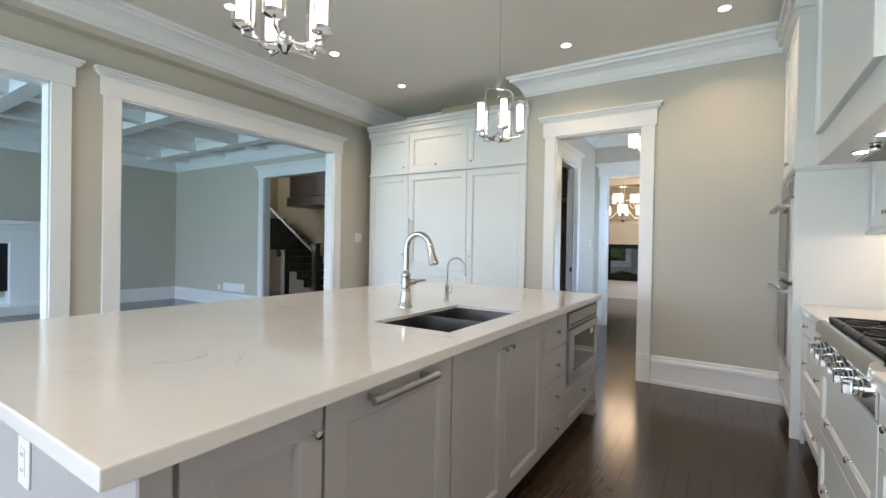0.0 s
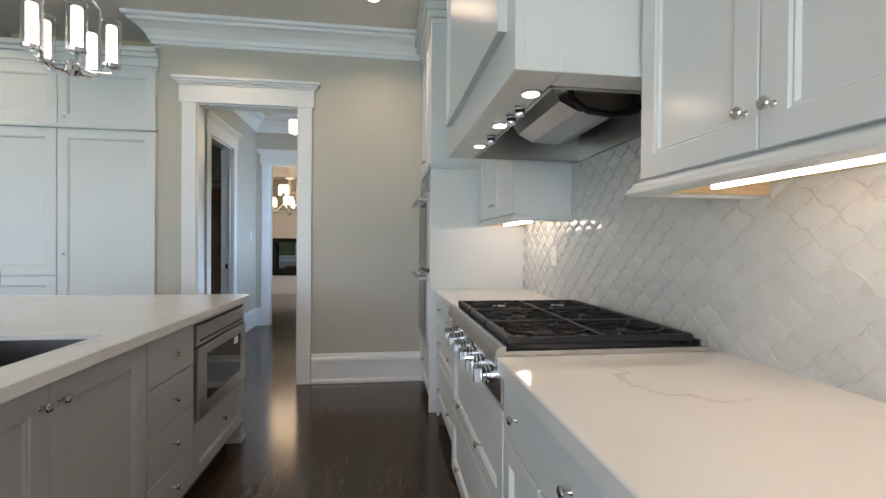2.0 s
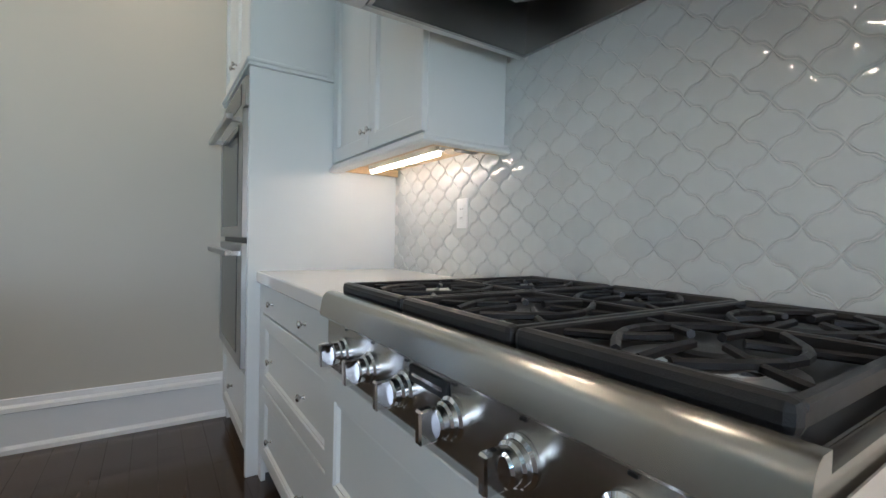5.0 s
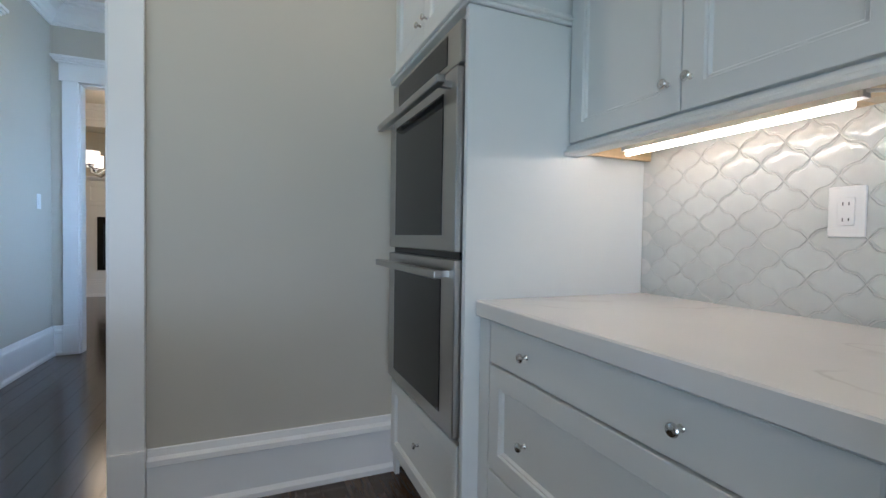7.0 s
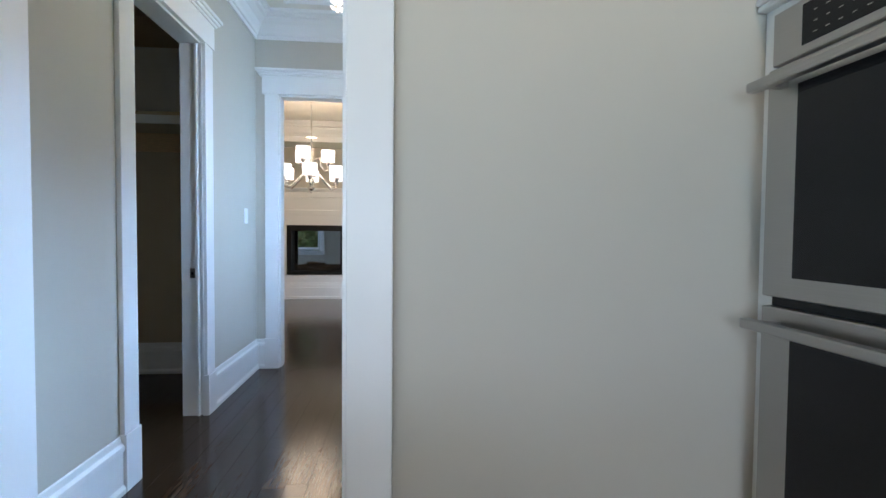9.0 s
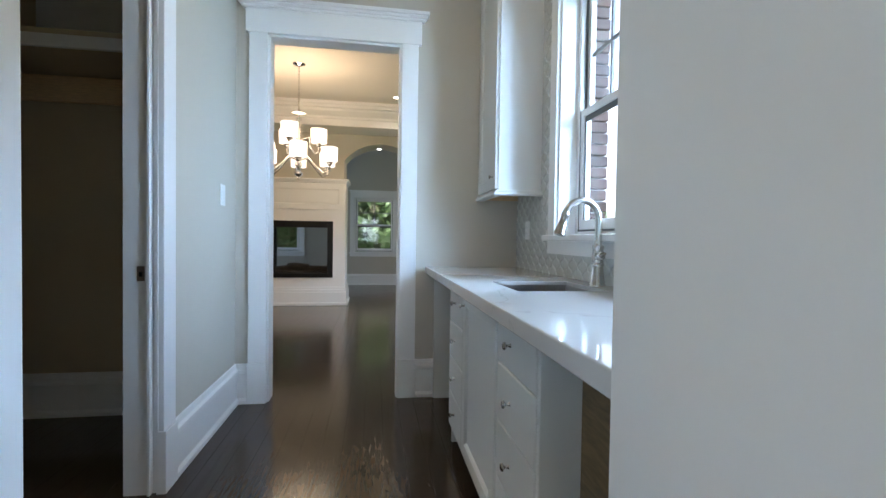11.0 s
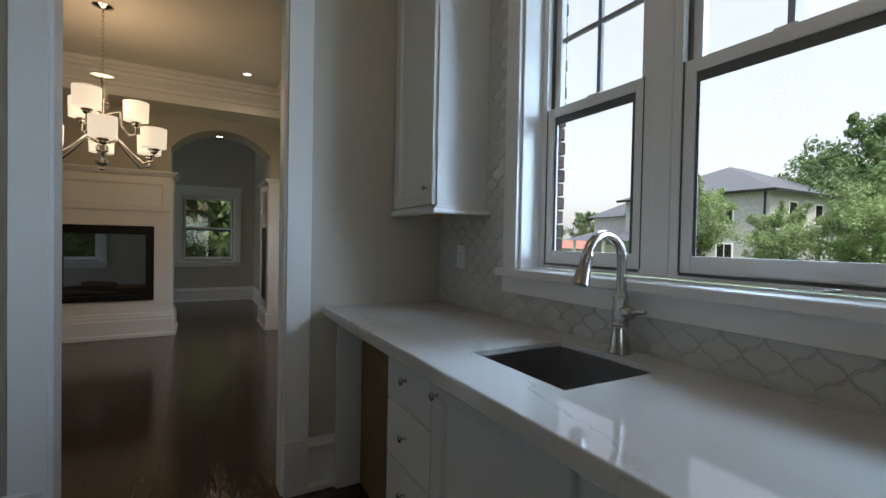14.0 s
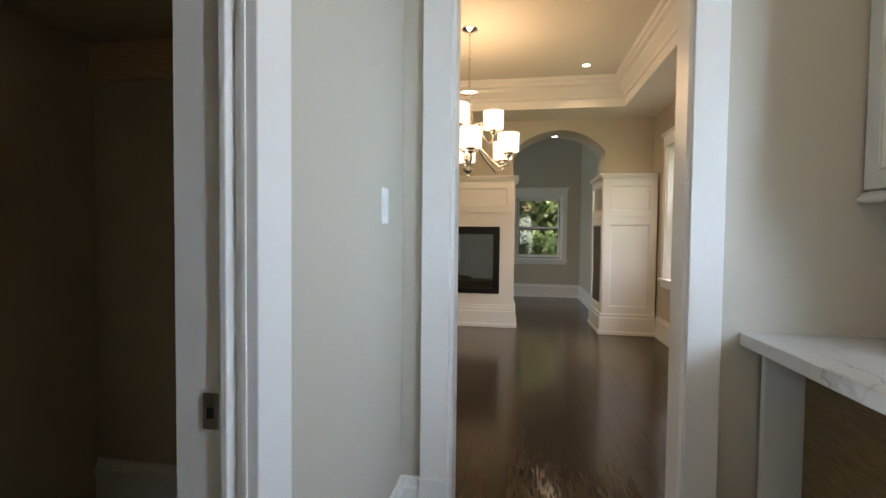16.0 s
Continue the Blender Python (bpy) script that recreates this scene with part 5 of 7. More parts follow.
part("display", boxes([(OX - 0.0345, OX - 0.031, VY0 + 0.10, VY1 - 0.085, 1.672, 1.768)], b=0.001), BLACK_GLASS, cp, "black glass touch display")
for k in range(8):
    for j in range(3):
        y = VY1 - 0.12 - 0.03 * k
        part("key_mark", boxes([(OX - 0.0352, OX - 0.0343, y - 0.006, y + 0.004, 1.690 + 0.025 * j, 1.6915 + 0.025 * j)]), NICKEL, cp)
for z0, z1, gz0, gz1, hz in ((1.066, 1.640, 1.118, 1.582, 1.592), (0.480, 1.040, 0.530, 0.985, 0.995)):
    d = part("oven_door", boxes([(OX - 0.042, OX - 0.012, VY0, VY1, z0, z1)], b=0.003), STEEL, ov)
    part("glass", boxes([(OX - 0.0445, OX - 0.041, VY0 + 0.105, VY1 - 0.09, gz0, gz1)], b=0.001), BLACK_GLASS, d, "black oven glass")
    hb2 = bmesh.new()
    box(hb2, OX - 0.108, OX - 0.078, VY0 + 0.005, VY1 - 0.005, hz - 0.012, hz + 0.014, b=0.005, seg=2)
    part("handle", hb2, STEEL, d, "flat brushed steel handle")
    for yy in (VY0 + 0.04, VY1 - 0.062):
        part("handle_post", boxes([(OX - 0.08, OX - 0.042, yy, yy + 0.022, hz - 0.01, hz + 0.01)]), STEEL, d)
part("vent_gap", boxes([(OX - 0.02, OX - 0.011, VY0 + 0.01, VY1 - 0.01, 1.041, 1.065)]), BLACK, ov)

# left base drawers
LB0, LB1, LX = 2.715, TY - 0.014, 0.428
lb = thing("drawer_cabinet", (0.75, 3.2, 0), "white base cabinet with three drawers beside the oven", "base cabinet", "base cabinets")
part("carcass", boxes([(LX, 1.05, LB0 - 0.03, LB1, 0.10, 0.879)]), CABINET, lb)
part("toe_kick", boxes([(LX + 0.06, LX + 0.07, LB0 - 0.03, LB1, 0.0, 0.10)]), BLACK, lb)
for ya, yb in ((3.625, LB1), (LB0 - 0.03, LB0 + 0.008)):
    part("stile", boxes([(LX - 0.019, LX, ya, yb, 0.0, 0.879)], b=0.001), CABINET, lb)
lf_ = facing((LX, 0, 0), (0, 1, 0), (-1, 0, 0))
part("drawer", slab_front(bmesh.new(), lf_, LB0 + 0.012, 3.62, 0.745, 0.868), CABINET, lb)
part("drawer", shaker(bmesh.new(), lf_, LB0 + 0.012, 3.62, 0.432, 0.738, rail=0.055), CABINET, lb)
part("drawer", shaker(bmesh.new(), lf_, LB0 + 0.012, 3.62, 0.115, 0.425, rail=0.055), CABINET, lb)
for z in (0.805, 0.575, 0.255):
    for y in (3.43, 2.98):
        knob(lb, (LX - 0.02, y, z), (-1, 0, 0))

RY0, RY1 = 1.69, 2.62
cl = thing("range_worktop", (0.7, 3.1, 0.88), "white quartz worktop between range and oven", "worktop")
part("slab", boxes([(0.392, RANGE_X, RY1 + 0.003, TY - 0.013, 0.871, 0.92)], b=0.004), PLAIN_QUARTZ, cl)
cr2 = thing("range_worktop", (0.7, 0.7, 0.88), "white quartz worktop with pale veins beside the range", "worktop")
part("slab", boxes([(0.345, RANGE_X, -1.2, RY0 - 0.003, 0.871, 0.92)], b=0.004), PLAIN_QUARTZ, cr2)

# cabinets below and right of the range
RXF = 0.385
rb = thing("range_base_cabinet", (0.7, 2.15, 0), "white panelled base cabinet below the range top", "base cabinet", "base cabinets")
part("carcass", boxes([(RXF, 1.05, RY0 - 0.005, RY1 + 0.06, 0.10, 0.765)]), CABINET, rb)
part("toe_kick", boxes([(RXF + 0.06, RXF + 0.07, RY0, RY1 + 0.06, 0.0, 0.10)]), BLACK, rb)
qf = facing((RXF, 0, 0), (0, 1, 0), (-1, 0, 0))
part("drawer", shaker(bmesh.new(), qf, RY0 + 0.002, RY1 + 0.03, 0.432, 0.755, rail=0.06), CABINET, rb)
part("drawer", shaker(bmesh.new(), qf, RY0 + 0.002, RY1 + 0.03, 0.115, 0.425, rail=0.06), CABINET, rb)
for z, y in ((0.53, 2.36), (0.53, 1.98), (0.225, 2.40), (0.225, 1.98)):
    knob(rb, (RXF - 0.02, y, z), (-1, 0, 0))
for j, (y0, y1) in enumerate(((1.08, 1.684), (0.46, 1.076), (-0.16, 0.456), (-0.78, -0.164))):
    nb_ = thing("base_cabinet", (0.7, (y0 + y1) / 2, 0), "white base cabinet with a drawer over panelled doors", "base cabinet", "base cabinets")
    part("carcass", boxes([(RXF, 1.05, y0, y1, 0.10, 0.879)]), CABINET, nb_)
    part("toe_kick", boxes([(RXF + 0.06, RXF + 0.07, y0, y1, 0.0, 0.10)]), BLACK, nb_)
    part("drawer", slab_front(bmesh.new(), qf, y0 + 0.004, y1 - 0.004, 0.70, 0.868), CABINET, nb_)
    part("cabinet_door", shaker(bmesh.new(), qf, y0 + 0.004, (y0 + y1) / 2 - 0.002, 0.115, 0.693), CABINET, nb_)
    part("cabinet_door", shaker(bmesh.new(), qf, (y0 + y1) / 2 + 0.002, y1 - 0.004, 0.115, 0.693), CABINET, nb_)
    knob(nb_, (RXF - 0.02, y1 - 0.13, 0.785), (-1, 0, 0))
    knob(nb_, (RXF - 0.02, y0 + 0.13, 0.785), (-1, 0, 0))

# range top
rt = thing("gas_rangetop", (0.65, 2.155, 0.77), "stainless steel six burner gas range top with chrome knobs", "range top")
sec = [(0.362, 0.772), (0.3585, 0.778), (0.3585, 0.886), (0.3585, 0.891), (0.341, 0.893), (0.337, 0.898), (0.342, 0.932), (0.3445, 0.940), (0.350, 0.947), (0.358, 0.951), (0.374, 0.951), (0.374, 0.935), (1.02, 0.935), (1.02, 0.772)]
rbm = bmesh.new()
A = [rbm.verts.new((x, RY0, z)) for x, z in sec]
B = [rbm.verts.new((x, RY1, z)) for x, z in sec]
for k in range(len(sec)):
    j = (k + 1) % len(sec)
    rbm.faces.new((A[k], A[j], B[j], B[k]))
rbm.faces.new(A[::-1])
rbm.faces.new(B)
part("body", rbm, RANGE_STEEL, rt, "", True)
part("drip_tray", boxes([(0.376, 1.0, RY0 + 0.015, RY1 - 0.015, 0.9355, 0.939)]), BLACK, rt, "black enamelled burner deck")
part("trim_gap", boxes([(0.3575, 0.3590, RY0 + 0.002, RY1 - 0.002, 0.886, 0.891)]), BLACK, rt)
part("back_trim", boxes([(1.005, 1.03, RY0, RY1, 0.935, 0.958)], b=0.003), STEEL, rt)
slope = Vector((-1, 0, -0.035)).normalized()
kb = lathe(bmesh.new(), [(0.031, 0.0), (0.031, 0.005), (0.026, 0.008), (0.026, 0.016), (0.022, 0.019), (0.0225, 0.030), (0.019, 0.033)], Matrix(), 24)
KD = finish(kb, "knob_dial", True)
KD.materials.append(CHROME)
kg = box(bmesh.new(), -0.0075, 0.0075, -0.024, 0.024, 0.028, 0.058, b=0.003)
KG = finish(kg, "knob_grip", False)
KG.materials.append(CHROME)
for k in range(6):
    y = 2.505 - 0.137 * k
    m = toward((0.3588, y, 0.832), slope)
    kk = shared("control_knob", KD, m, rt, "chrome control knob")
    ORIGIN[kk.name] = ORIGIN[rt.name]
    gp = new("grip", KG)
    gp.parent = kk
    part("mark", boxes([(0.3565, 0.3585, y - 0.007, y + 0.003, 0.878, 0.882)]), BLACK, rt)
bd = part("badge", boxes([(0.3545, 0.3585, 2.105, 2.215, 0.852, 0.878)], b=0.001), BLACK, rt, "dark maker's badge")
part("badge_bar", boxes([(0.3533, 0.3546, 2.115, 2.205, 0.862, 0.868)]), NICKEL, bd)
for k in range(3):
    g0, g1 = RY0 + 0.02 + 0.2967 * k, RY0 + 0.02 + 0.2967 * (k + 1) - 0.004
    gm = bmesh.new()
    for x in (0.394, 0.984):
        box(gm, x - 0.013, x + 0.013, g0, g1, 0.944, 0.974, b=0.010, seg=2)
    for y in (g0 + 0.007, g1 - 0.007):
        box(gm, 0.394, 0.985, y - 0.007, y + 0.007, 0.950, 0.972, b=0.003)
    box(gm, 0.691, 0.705, g0, g1, 0.952, 0.972, b=0.003)
    yc = (g0 + g1) / 2
    for xc in (0.556, 0.841):
        for way in (-1, 1):
            # a bowed bar on each side of the burner, with fingers that point at it
            bow = [Vector((xc + u * 0.132, yc + way * (0.030 + 0.062 * math.cos(u * math.pi / 2)), 0.966)) for u in (-1, -0.75, -0.5, -0.25, 0, 0.25, 0.5, 0.75, 1)]
            tube(gm, bow, 0.0062, 6)
            for u in (-0.45, 0.45):
                root = Vector((xc + u * 0.132, yc + way * (0.030 + 0.062 * math.cos(u * math.pi / 2)), 0.964))
                tube(gm, [root, Vector((xc + u * 0.045, yc + way * 0.030, 0.968))], 0.0058, 6)
                tube(gm, [root, Vector((xc + u * 0.21, g1 - 0.012 if way > 0 else g0 + 0.012, 0.962))], 0.0058, 6)
            tube(gm, [Vector((xc + way * 0.138, yc, 0.964)), Vector((xc + way * 0.095, yc, 0.967)), Vector((xc + way * 0.034, yc, 0.968))], 0.0062, 6)
    for x in (0.394, 0.984):
        for y in (g0 + 0.014, g1 - 0.014):
            box(gm, x - 0.009, x + 0.009, y - 0.009, y + 0.009, 0.938, 0.950, b=0.002)
    part("grate", gm, IRON, rt, "black cast iron grate with bowed fingers")
    for xc in (0.556, 0.841):
        part("burner_bowl", lathe(bmesh.new(), [(0.098, 0.9405), (0.092, 0.9415), (0.072, 0.9398)], Matrix.Translation((xc, yc, 0)), 24), STEEL, rt, "bright steel burner pan", True)
        part("burner", lathe(bmesh.new(), [(0.050, 0.940), (0.048, 0.949), (0.040, 0.951), (0.040, 0.957), (0.030, 0.960), (0.004, 0.961)], Matrix.Translation((xc, yc, 0)), 20), IRON, rt)
        part("burner_ring", lathe(bmesh.new(), [(0.064, 0.940), (0.064, 0.944), (0.051, 0.946)], Matrix.Translation((xc, yc, 0)), 20), CHROME, rt)

# wall cabinets
def led_bar(parent, x, y0, y1, z):
    b = part("led_bar", boxes([(x - 0.014, x + 0.014, y0 - 0.01, y1 + 0.006, z - 0.002, z + 0.022)], b=0.001), PLASTIC, parent)
    part("led_lens", boxes([(x - 0.008, x + 0.008, y0 + 0.01, y1 - 0.004, z - 0.018, z - 0.002)], b=0.003), LED, b, "lit under cabinet strip")


def wall_cabinet(name, x, back, y0, y1, z0, z1, doors, label, knobs, mould=(True, True), lit=None, end_a=True, crown_z=None):
    t = thing(name, ((x + back) / 2, (y0 + y1) / 2, z0), label, "wall cabinet", "wall cabinets")
    for kind, dims in (("side_panel", (x, back, y0, y0 + 0.018, z0 + 0.03, z1)), ("side_panel", (x, back, y1 - 0.018, y1, z0 + 0.03, z1)), ("bottom_panel", (x + 0.018, back, y0 + 0.018, y1 - 0.018, z0 + 0.045, z0 + 0.06)), ("top_panel", (x, back, y0 + 0.018, y1 - 0.018, z1 - 0.02, z1)),
                       ("back_panel", (back - 0.01, back, y0 + 0.018, y1 - 0.018, z0 + 0.06, z1 - 0.02)), ("face_rail", (x, x + 0.018, y0 + 0.018, y1 - 0.018, z0 + 0.03, z0 + 0.06))):
        part(kind, boxes([dims]), CABINET, t)
    part("underside", boxes([(x + 0.02, back - 0.012, y0 + 0.02, y1 - 0.02, z0 + 0.041, z0 + 0.0446)]), RAW_WOOD, t, "pale maple underside")
    for ya in (y0 + 0.02, y1 - 0.036):
        part("inner_rail", boxes([(x + 0.02, back - 0.012, ya, ya + 0.016, z0 + 0.006, z0 + 0.04)]), RAW_WOOD, t, "maple inner rail")
    rail = bmesh.new()
    prof = [(0.0, 0.0), (0.030, 0.0), (0.036, 0.006), (0.034, 0.016), (0.024, 0.022), (0.022, 0.032), (0.0, 0.036)]
    strip(rail, prof, (x, y0, z0), (x, y1, z0), (-1, 0, 0))
    for on, y, way in ((mould[0], y0, -1), (mould[1], y1, 1)):
        if on:
            strip(rail, prof, (x, y, z0), (back, y, z0), (0, way, 0))
            rows = [[rail.verts.new((x - ox, y + way * oy, z0 + z)) for ox, oy in ((0, p), (p, p), (p, 0))] for p, z in prof]
            for a, b in zip(rows, rows[1:]):
                for k in (0, 1):
                    rail.faces.new((a[k], a[k + 1], b[k + 1], b[k]))
    box(rail, x, x + 0.02, y0, y1, z0, z0 + 0.03)
    part("light_rail", rail, CABINET, t)
    f = facing((x, 0, 0), (0, 1, 0), (-1, 0, 0))
    for (a0, a1) in doors:
        part("cabinet_door", shaker(bmesh.new(), f, a0 + 0.0015, a1 - 0.0015, z0 + 0.042, z1 - 0.01), CABINET, t)
    for y in knobs:
        knob(t, (x - 0.02, y, z0 + 0.118), (-1, 0, 0))
    if lit:
        led_bar(t, lit[0], lit[1], lit[2], z0 + 0.019)
    if crown_z:
        c = bmesh.new()
        for d, a, b in ((0.012, 0, 0.04), (0.035, 0.04, 0.10), (0.06, 0.10, 0.15)):
            box(c, x - 0.02 - d, back, y0 - (d if mould[0] else 0), y1 + (d if mould[1] else 0), z1 + a, z1 + b, b=0.003)
        part("crown", c, CABINET, t)
    return t


wc = wall_cabinet("wall_cabinet", 0.748, RANGE_X - 0.002, 2.832, TY - 0.013, 1.388, 2.95, ((2.836, 3.262), (3.262, 3.682)), "white two door wall cabinet with a lit strip below", (3.235, 3.30), (True, False), (0.895, 2.98, 3.60))
part("junction_box", boxes([(0.93, 1.02, 2.87, 2.95, 1.402, 1.432)], b=0.004), BLACK, wc, "dark wiring box")
cov = part("connector_cover", boxes([(0.865, 0.945, 2.885, 2.975, 1.396, 1.424)], b=0.006), CLEAR, wc, "clear plastic cable connector")
cov.visible_shadow = False
part("cord", tube(bmesh.new(), [(0.895, 2.985, 1.422), (0.895, 2.93, 1.408), (0.90, 2.90, 1.412), (0.94, 2.90, 1.420)], 0.004, 6), PLASTIC, wc)
wall_cabinet("wall_cabinet", 0.718, RANGE_X - 0.002, 0.752, 1.548, 1.388, 2.95, ((0.762, 1.158), (1.158, 1.54)), "white two door wall cabinet over the long worktop", (1.127, 1.188), (False, True), (0.80, 0.78, 1.40))
wall_cabinet("wall_cabinet", 0.718, RANGE_X - 0.002, -0.05, 0.748, 1.388, 2.95, ((-0.04, 0.352), (0.352, 0.742)), "white two door wall cabinet near the breakfast end", (0.32, 0.385), (True, False), (0.80, -0.02, 0.72))

# range hood
rh = thing("range_hood", (0.7, 2.19, 1.70), "white painted hood box with steel liner, lights and knobs", "range hood")
HY0_, HY1_, HX, HZ = 1.553, 2.768, 0.350, 1.712
LY0, LY1, LX0 = 1.655, 2.735, 0.486
for kind, dims in (("soffit_front", (HX, LX0, HY0_, HY1_, HZ, HZ + 0.04)), ("soffit_side", (LX0, 1.075, HY0_, LY0, HZ, HZ + 0.04)), ("soffit_side", (LX0, 1.075, LY1, HY1_, HZ, HZ + 0.04)), ("front_frame", (HX + 0.003, HX + 0.03, HY0_ + 0.012, HY1_ - 0.012, HZ + 0.04, 2.93)),
                   ("side_panel", (HX + 0.03, 1.075, HY0_ + 0.012, HY0_ + 0.03, HZ + 0.04, 2.93)), ("side_panel", (HX + 0.03, 1.075, HY1_ - 0.03, HY1_ - 0.012, HZ + 0.04, 2.93)), ("top_panel", (HX + 0.03, 1.075, HY0_ + 0.03, HY1_ - 0.03, 2.90, 2.93))):
    part(kind, boxes([dims], b=0.002), CABINET, rh)
hf = facing((HX + 0.003, 0, 0), (0, 1, 0), (-1, 0, 0))
part("front_panel", shaker(bmesh.new(), hf, HY0_ + 0.09, HY1_ - 0.09, HZ + 0.14, 2.88, rail=0.03, t=0.028), CABINET, rh)
hc = bmesh.new()
for d, z0, z1 in ((0.015, 2.90, 2.95), (0.04, 2.95, 3.02), (0.08, 3.02, 3.08)):
    box(hc, HX - d, 1.075, HY0_ - d, HY1_ + d, z0, z1, b=0.004)
part("crown", hc, CABINET, rh)
ln = bmesh.new()
def quad(bm, *ps):
    bm.faces.new([bm.verts.new(p) for p in ps])
LT = HZ + 0.30
quad(ln, (LX0, LY0, HZ), (LX0, LY1, HZ), (LX0 + 0.05, LY1 - 0.03, LT), (LX0 + 0.05, LY0 + 0.03, LT))
quad(ln, (1.07, LY0, HZ), (1.07, LY1, HZ), (1.06, LY1 - 0.03, LT), (1.06, LY0 + 0.03, LT))
quad(ln, (LX0, LY0, HZ), (1.07, LY0, HZ), (1.06, LY0 + 0.03, LT), (LX0 + 0.05, LY0 + 0.03, LT))
quad(ln, (LX0, LY1, HZ), (1.07, LY1, HZ), (1.06, LY1 - 0.03, LT), (LX0 + 0.05, LY1 - 0.03, LT))
quad(ln, (LX0 + 0.05, LY0 + 0.03, LT), (1.06, LY0 + 0.03, LT), (1.06, LY1 - 0.03, LT), (LX0 + 0.05, LY1 - 0.03, LT))
part("liner", ln, STEEL_DARK, rh, "dark stainless steel liner")
part("liner_rim", boxes([(LX0, LX0 + 0.012, LY0, LY1, HZ - 0.004, HZ + 0.001), (LX0, 1.07, LY1 - 0.012, LY1, HZ - 0.004, HZ + 0.001), (LX0, 1.07, LY0, LY0 + 0.012, HZ - 0.004, HZ + 0.001), (1.056, 1.07, LY0 + 0.012, LY1 - 0.012, HZ - 0.004, HZ + 0.001)]), STEEL, rh)
bl = bmesh.new()
prof = [(0.63, HZ + 0.27), (0.63, HZ + 0.15), (0.67, HZ + 0.085), (0.74, HZ + 0.05), (0.86, HZ + 0.04), (0.95, HZ + 0.075), (0.99, HZ + 0.14), (1.0, HZ + 0.27)]
a_ = [bl.verts.new((x, 2.03, z)) for x, z in prof]
b_ = [bl.verts.new((x, 2.55, z)) for x, z in prof]
for k in range(len(prof) - 1):
    bl.faces.new((a_[k], a_[k + 1], b_[k + 1], b_[k]))
bl.faces.new(a_)
bl.faces.new(b_[::-1])
part("blower", bl, STEEL, rh, "brushed steel blower housing")
th = bmesh.new()
prof = [(0.62, HZ + 0.28), (0.62, HZ + 0.17), (0.68, HZ + 0.115), (0.90, HZ + 0.105), (0.98, HZ + 0.13), (1.01, HZ + 0.28)]
a_ = [th.verts.new((x, 1.735, z)) for x, z in prof]
b_ = [th.verts.new((x, 2.028, z)) for x, z in prof]
for k in range(len(prof) - 1):
    th.faces.new((a_[k], a_[k + 1], b_[k + 1], b_[k]))
th.faces.new(a_)
th.faces.new(b_[::-1])
part("motor_housing", th, STEEL, rh, "brushed steel motor housing")
part("cable", tube(bmesh.new(), [(0.66, 1.95, HZ + 0.24), (0.68, 1.96, HZ + 0.138), (0.70, 2.0, HZ + 0.088), (0.78, 2.02, HZ + 0.050), (0.87, 2.01, HZ + 0.038), (0.955, 1.99, HZ + 0.048), (1.0, 1.97, HZ + 0.10)], 0.013, 8), BLACK, rh, "black cable")
for y in (1.722, 2.085, 2.446):
    part("light_ring", lathe(bmesh.new(), [(0.034, 0), (0.034, -0.004), (0.026, -0.005)], Matrix.Translation((0.452, y, HZ)), 20), NICKEL, rh)
    part("light_lens", lathe(bmesh.new(), [(0.024, -0.005), (0.024, -0.007)], Matrix.Translation((0.452, y, HZ)), 18), POT, rh, "lit halogen lens")
for y in (1.841, 1.941, 2.237):
    hk = part("hood_knob", lathe(bmesh.new(), [(0.021, 0), (0.021, -0.007), (0.017, -0.010), (0.017, -0.017)], Matrix.Translation((0.455, y, HZ)), 18), CHROME, rh, "small chrome and black knob", True)
    part("band", lathe(bmesh.new(), [(0.0165, -0.017), (0.0165, -0.027)], Matrix.Translation((0.455, y, HZ)), 18), BLACK, hk, "black grip band")
    part("cap", lathe(bmesh.new(), [(0.018, -0.027), (0.019, -0.031), (0.017, -0.036), (0.004, -0.037)], Matrix.Translation((0.455, y, HZ)), 18), CHROME, hk, "", True)
for y in (1.722, 2.085, 2.446):
    hl = bpy.data.lights.new("hood_lamp", "AREA")
    hl.shape, hl.size, hl.energy, hl.color = "DISK", 0.045, 0.11, WARM
    new("hood_lamp", hl).matrix_world = look((0.452, y, HZ - 0.012), (0.5, y, 0))

# ---- servery ----
sw = thing("servery_worktop", (-0.3, 6.0, 0.88), "pale veined quartz servery worktop with sink cutout", "worktop")
NX0, NX1, NY0, NY1 = -0.455, -0.085, 5.985, 6.380
part("slab", slab_with_hole(bmesh.new(), (-0.640, SERV_R, SERV_Y0 + 0.002, SERV_Y1 - 0.002), (NX0, NX1, NY0, NY1), 0.872, 0.92), MARBLE, sw)
ss = thing("servery_sink", (-0.27, 6.18, 0.7), "single bowl undermounted stainless servery sink", "sink")
part("bowl", open_basin(bmesh.new(), NX0 + 0.002, NX1 - 0.002, NY0 + 0.002, NY1 - 0.002, 0.904, 0.216), PALE_BASIN, ss)
part("drain", lathe(bmesh.new(), [(0.045, 0), (0.045, 0.003), (0.03, 0.004), (0.025, 0.001)], Matrix.Translation((-0.27, 6.18, 0.689)), 20), CHROME, ss)
faucet("servery_faucet", (-0.035, 6.175, 0.92), (-0.93, 0.0, 0), 0.37, 0.155, "brushed nickel gooseneck pull down servery faucet", 0.98, (-0.25, -1, 0))
SX = -0.585
sf = facing((SX + 0.02, 0, 0), (0, 1, 0), (-1, 0, 0))
s1 = thing("servery_sink_cabinet", (-0.3, 6.1, 0), "white sink cabinet with four small drawers and a door", "base cabinet", "servery cabinets")
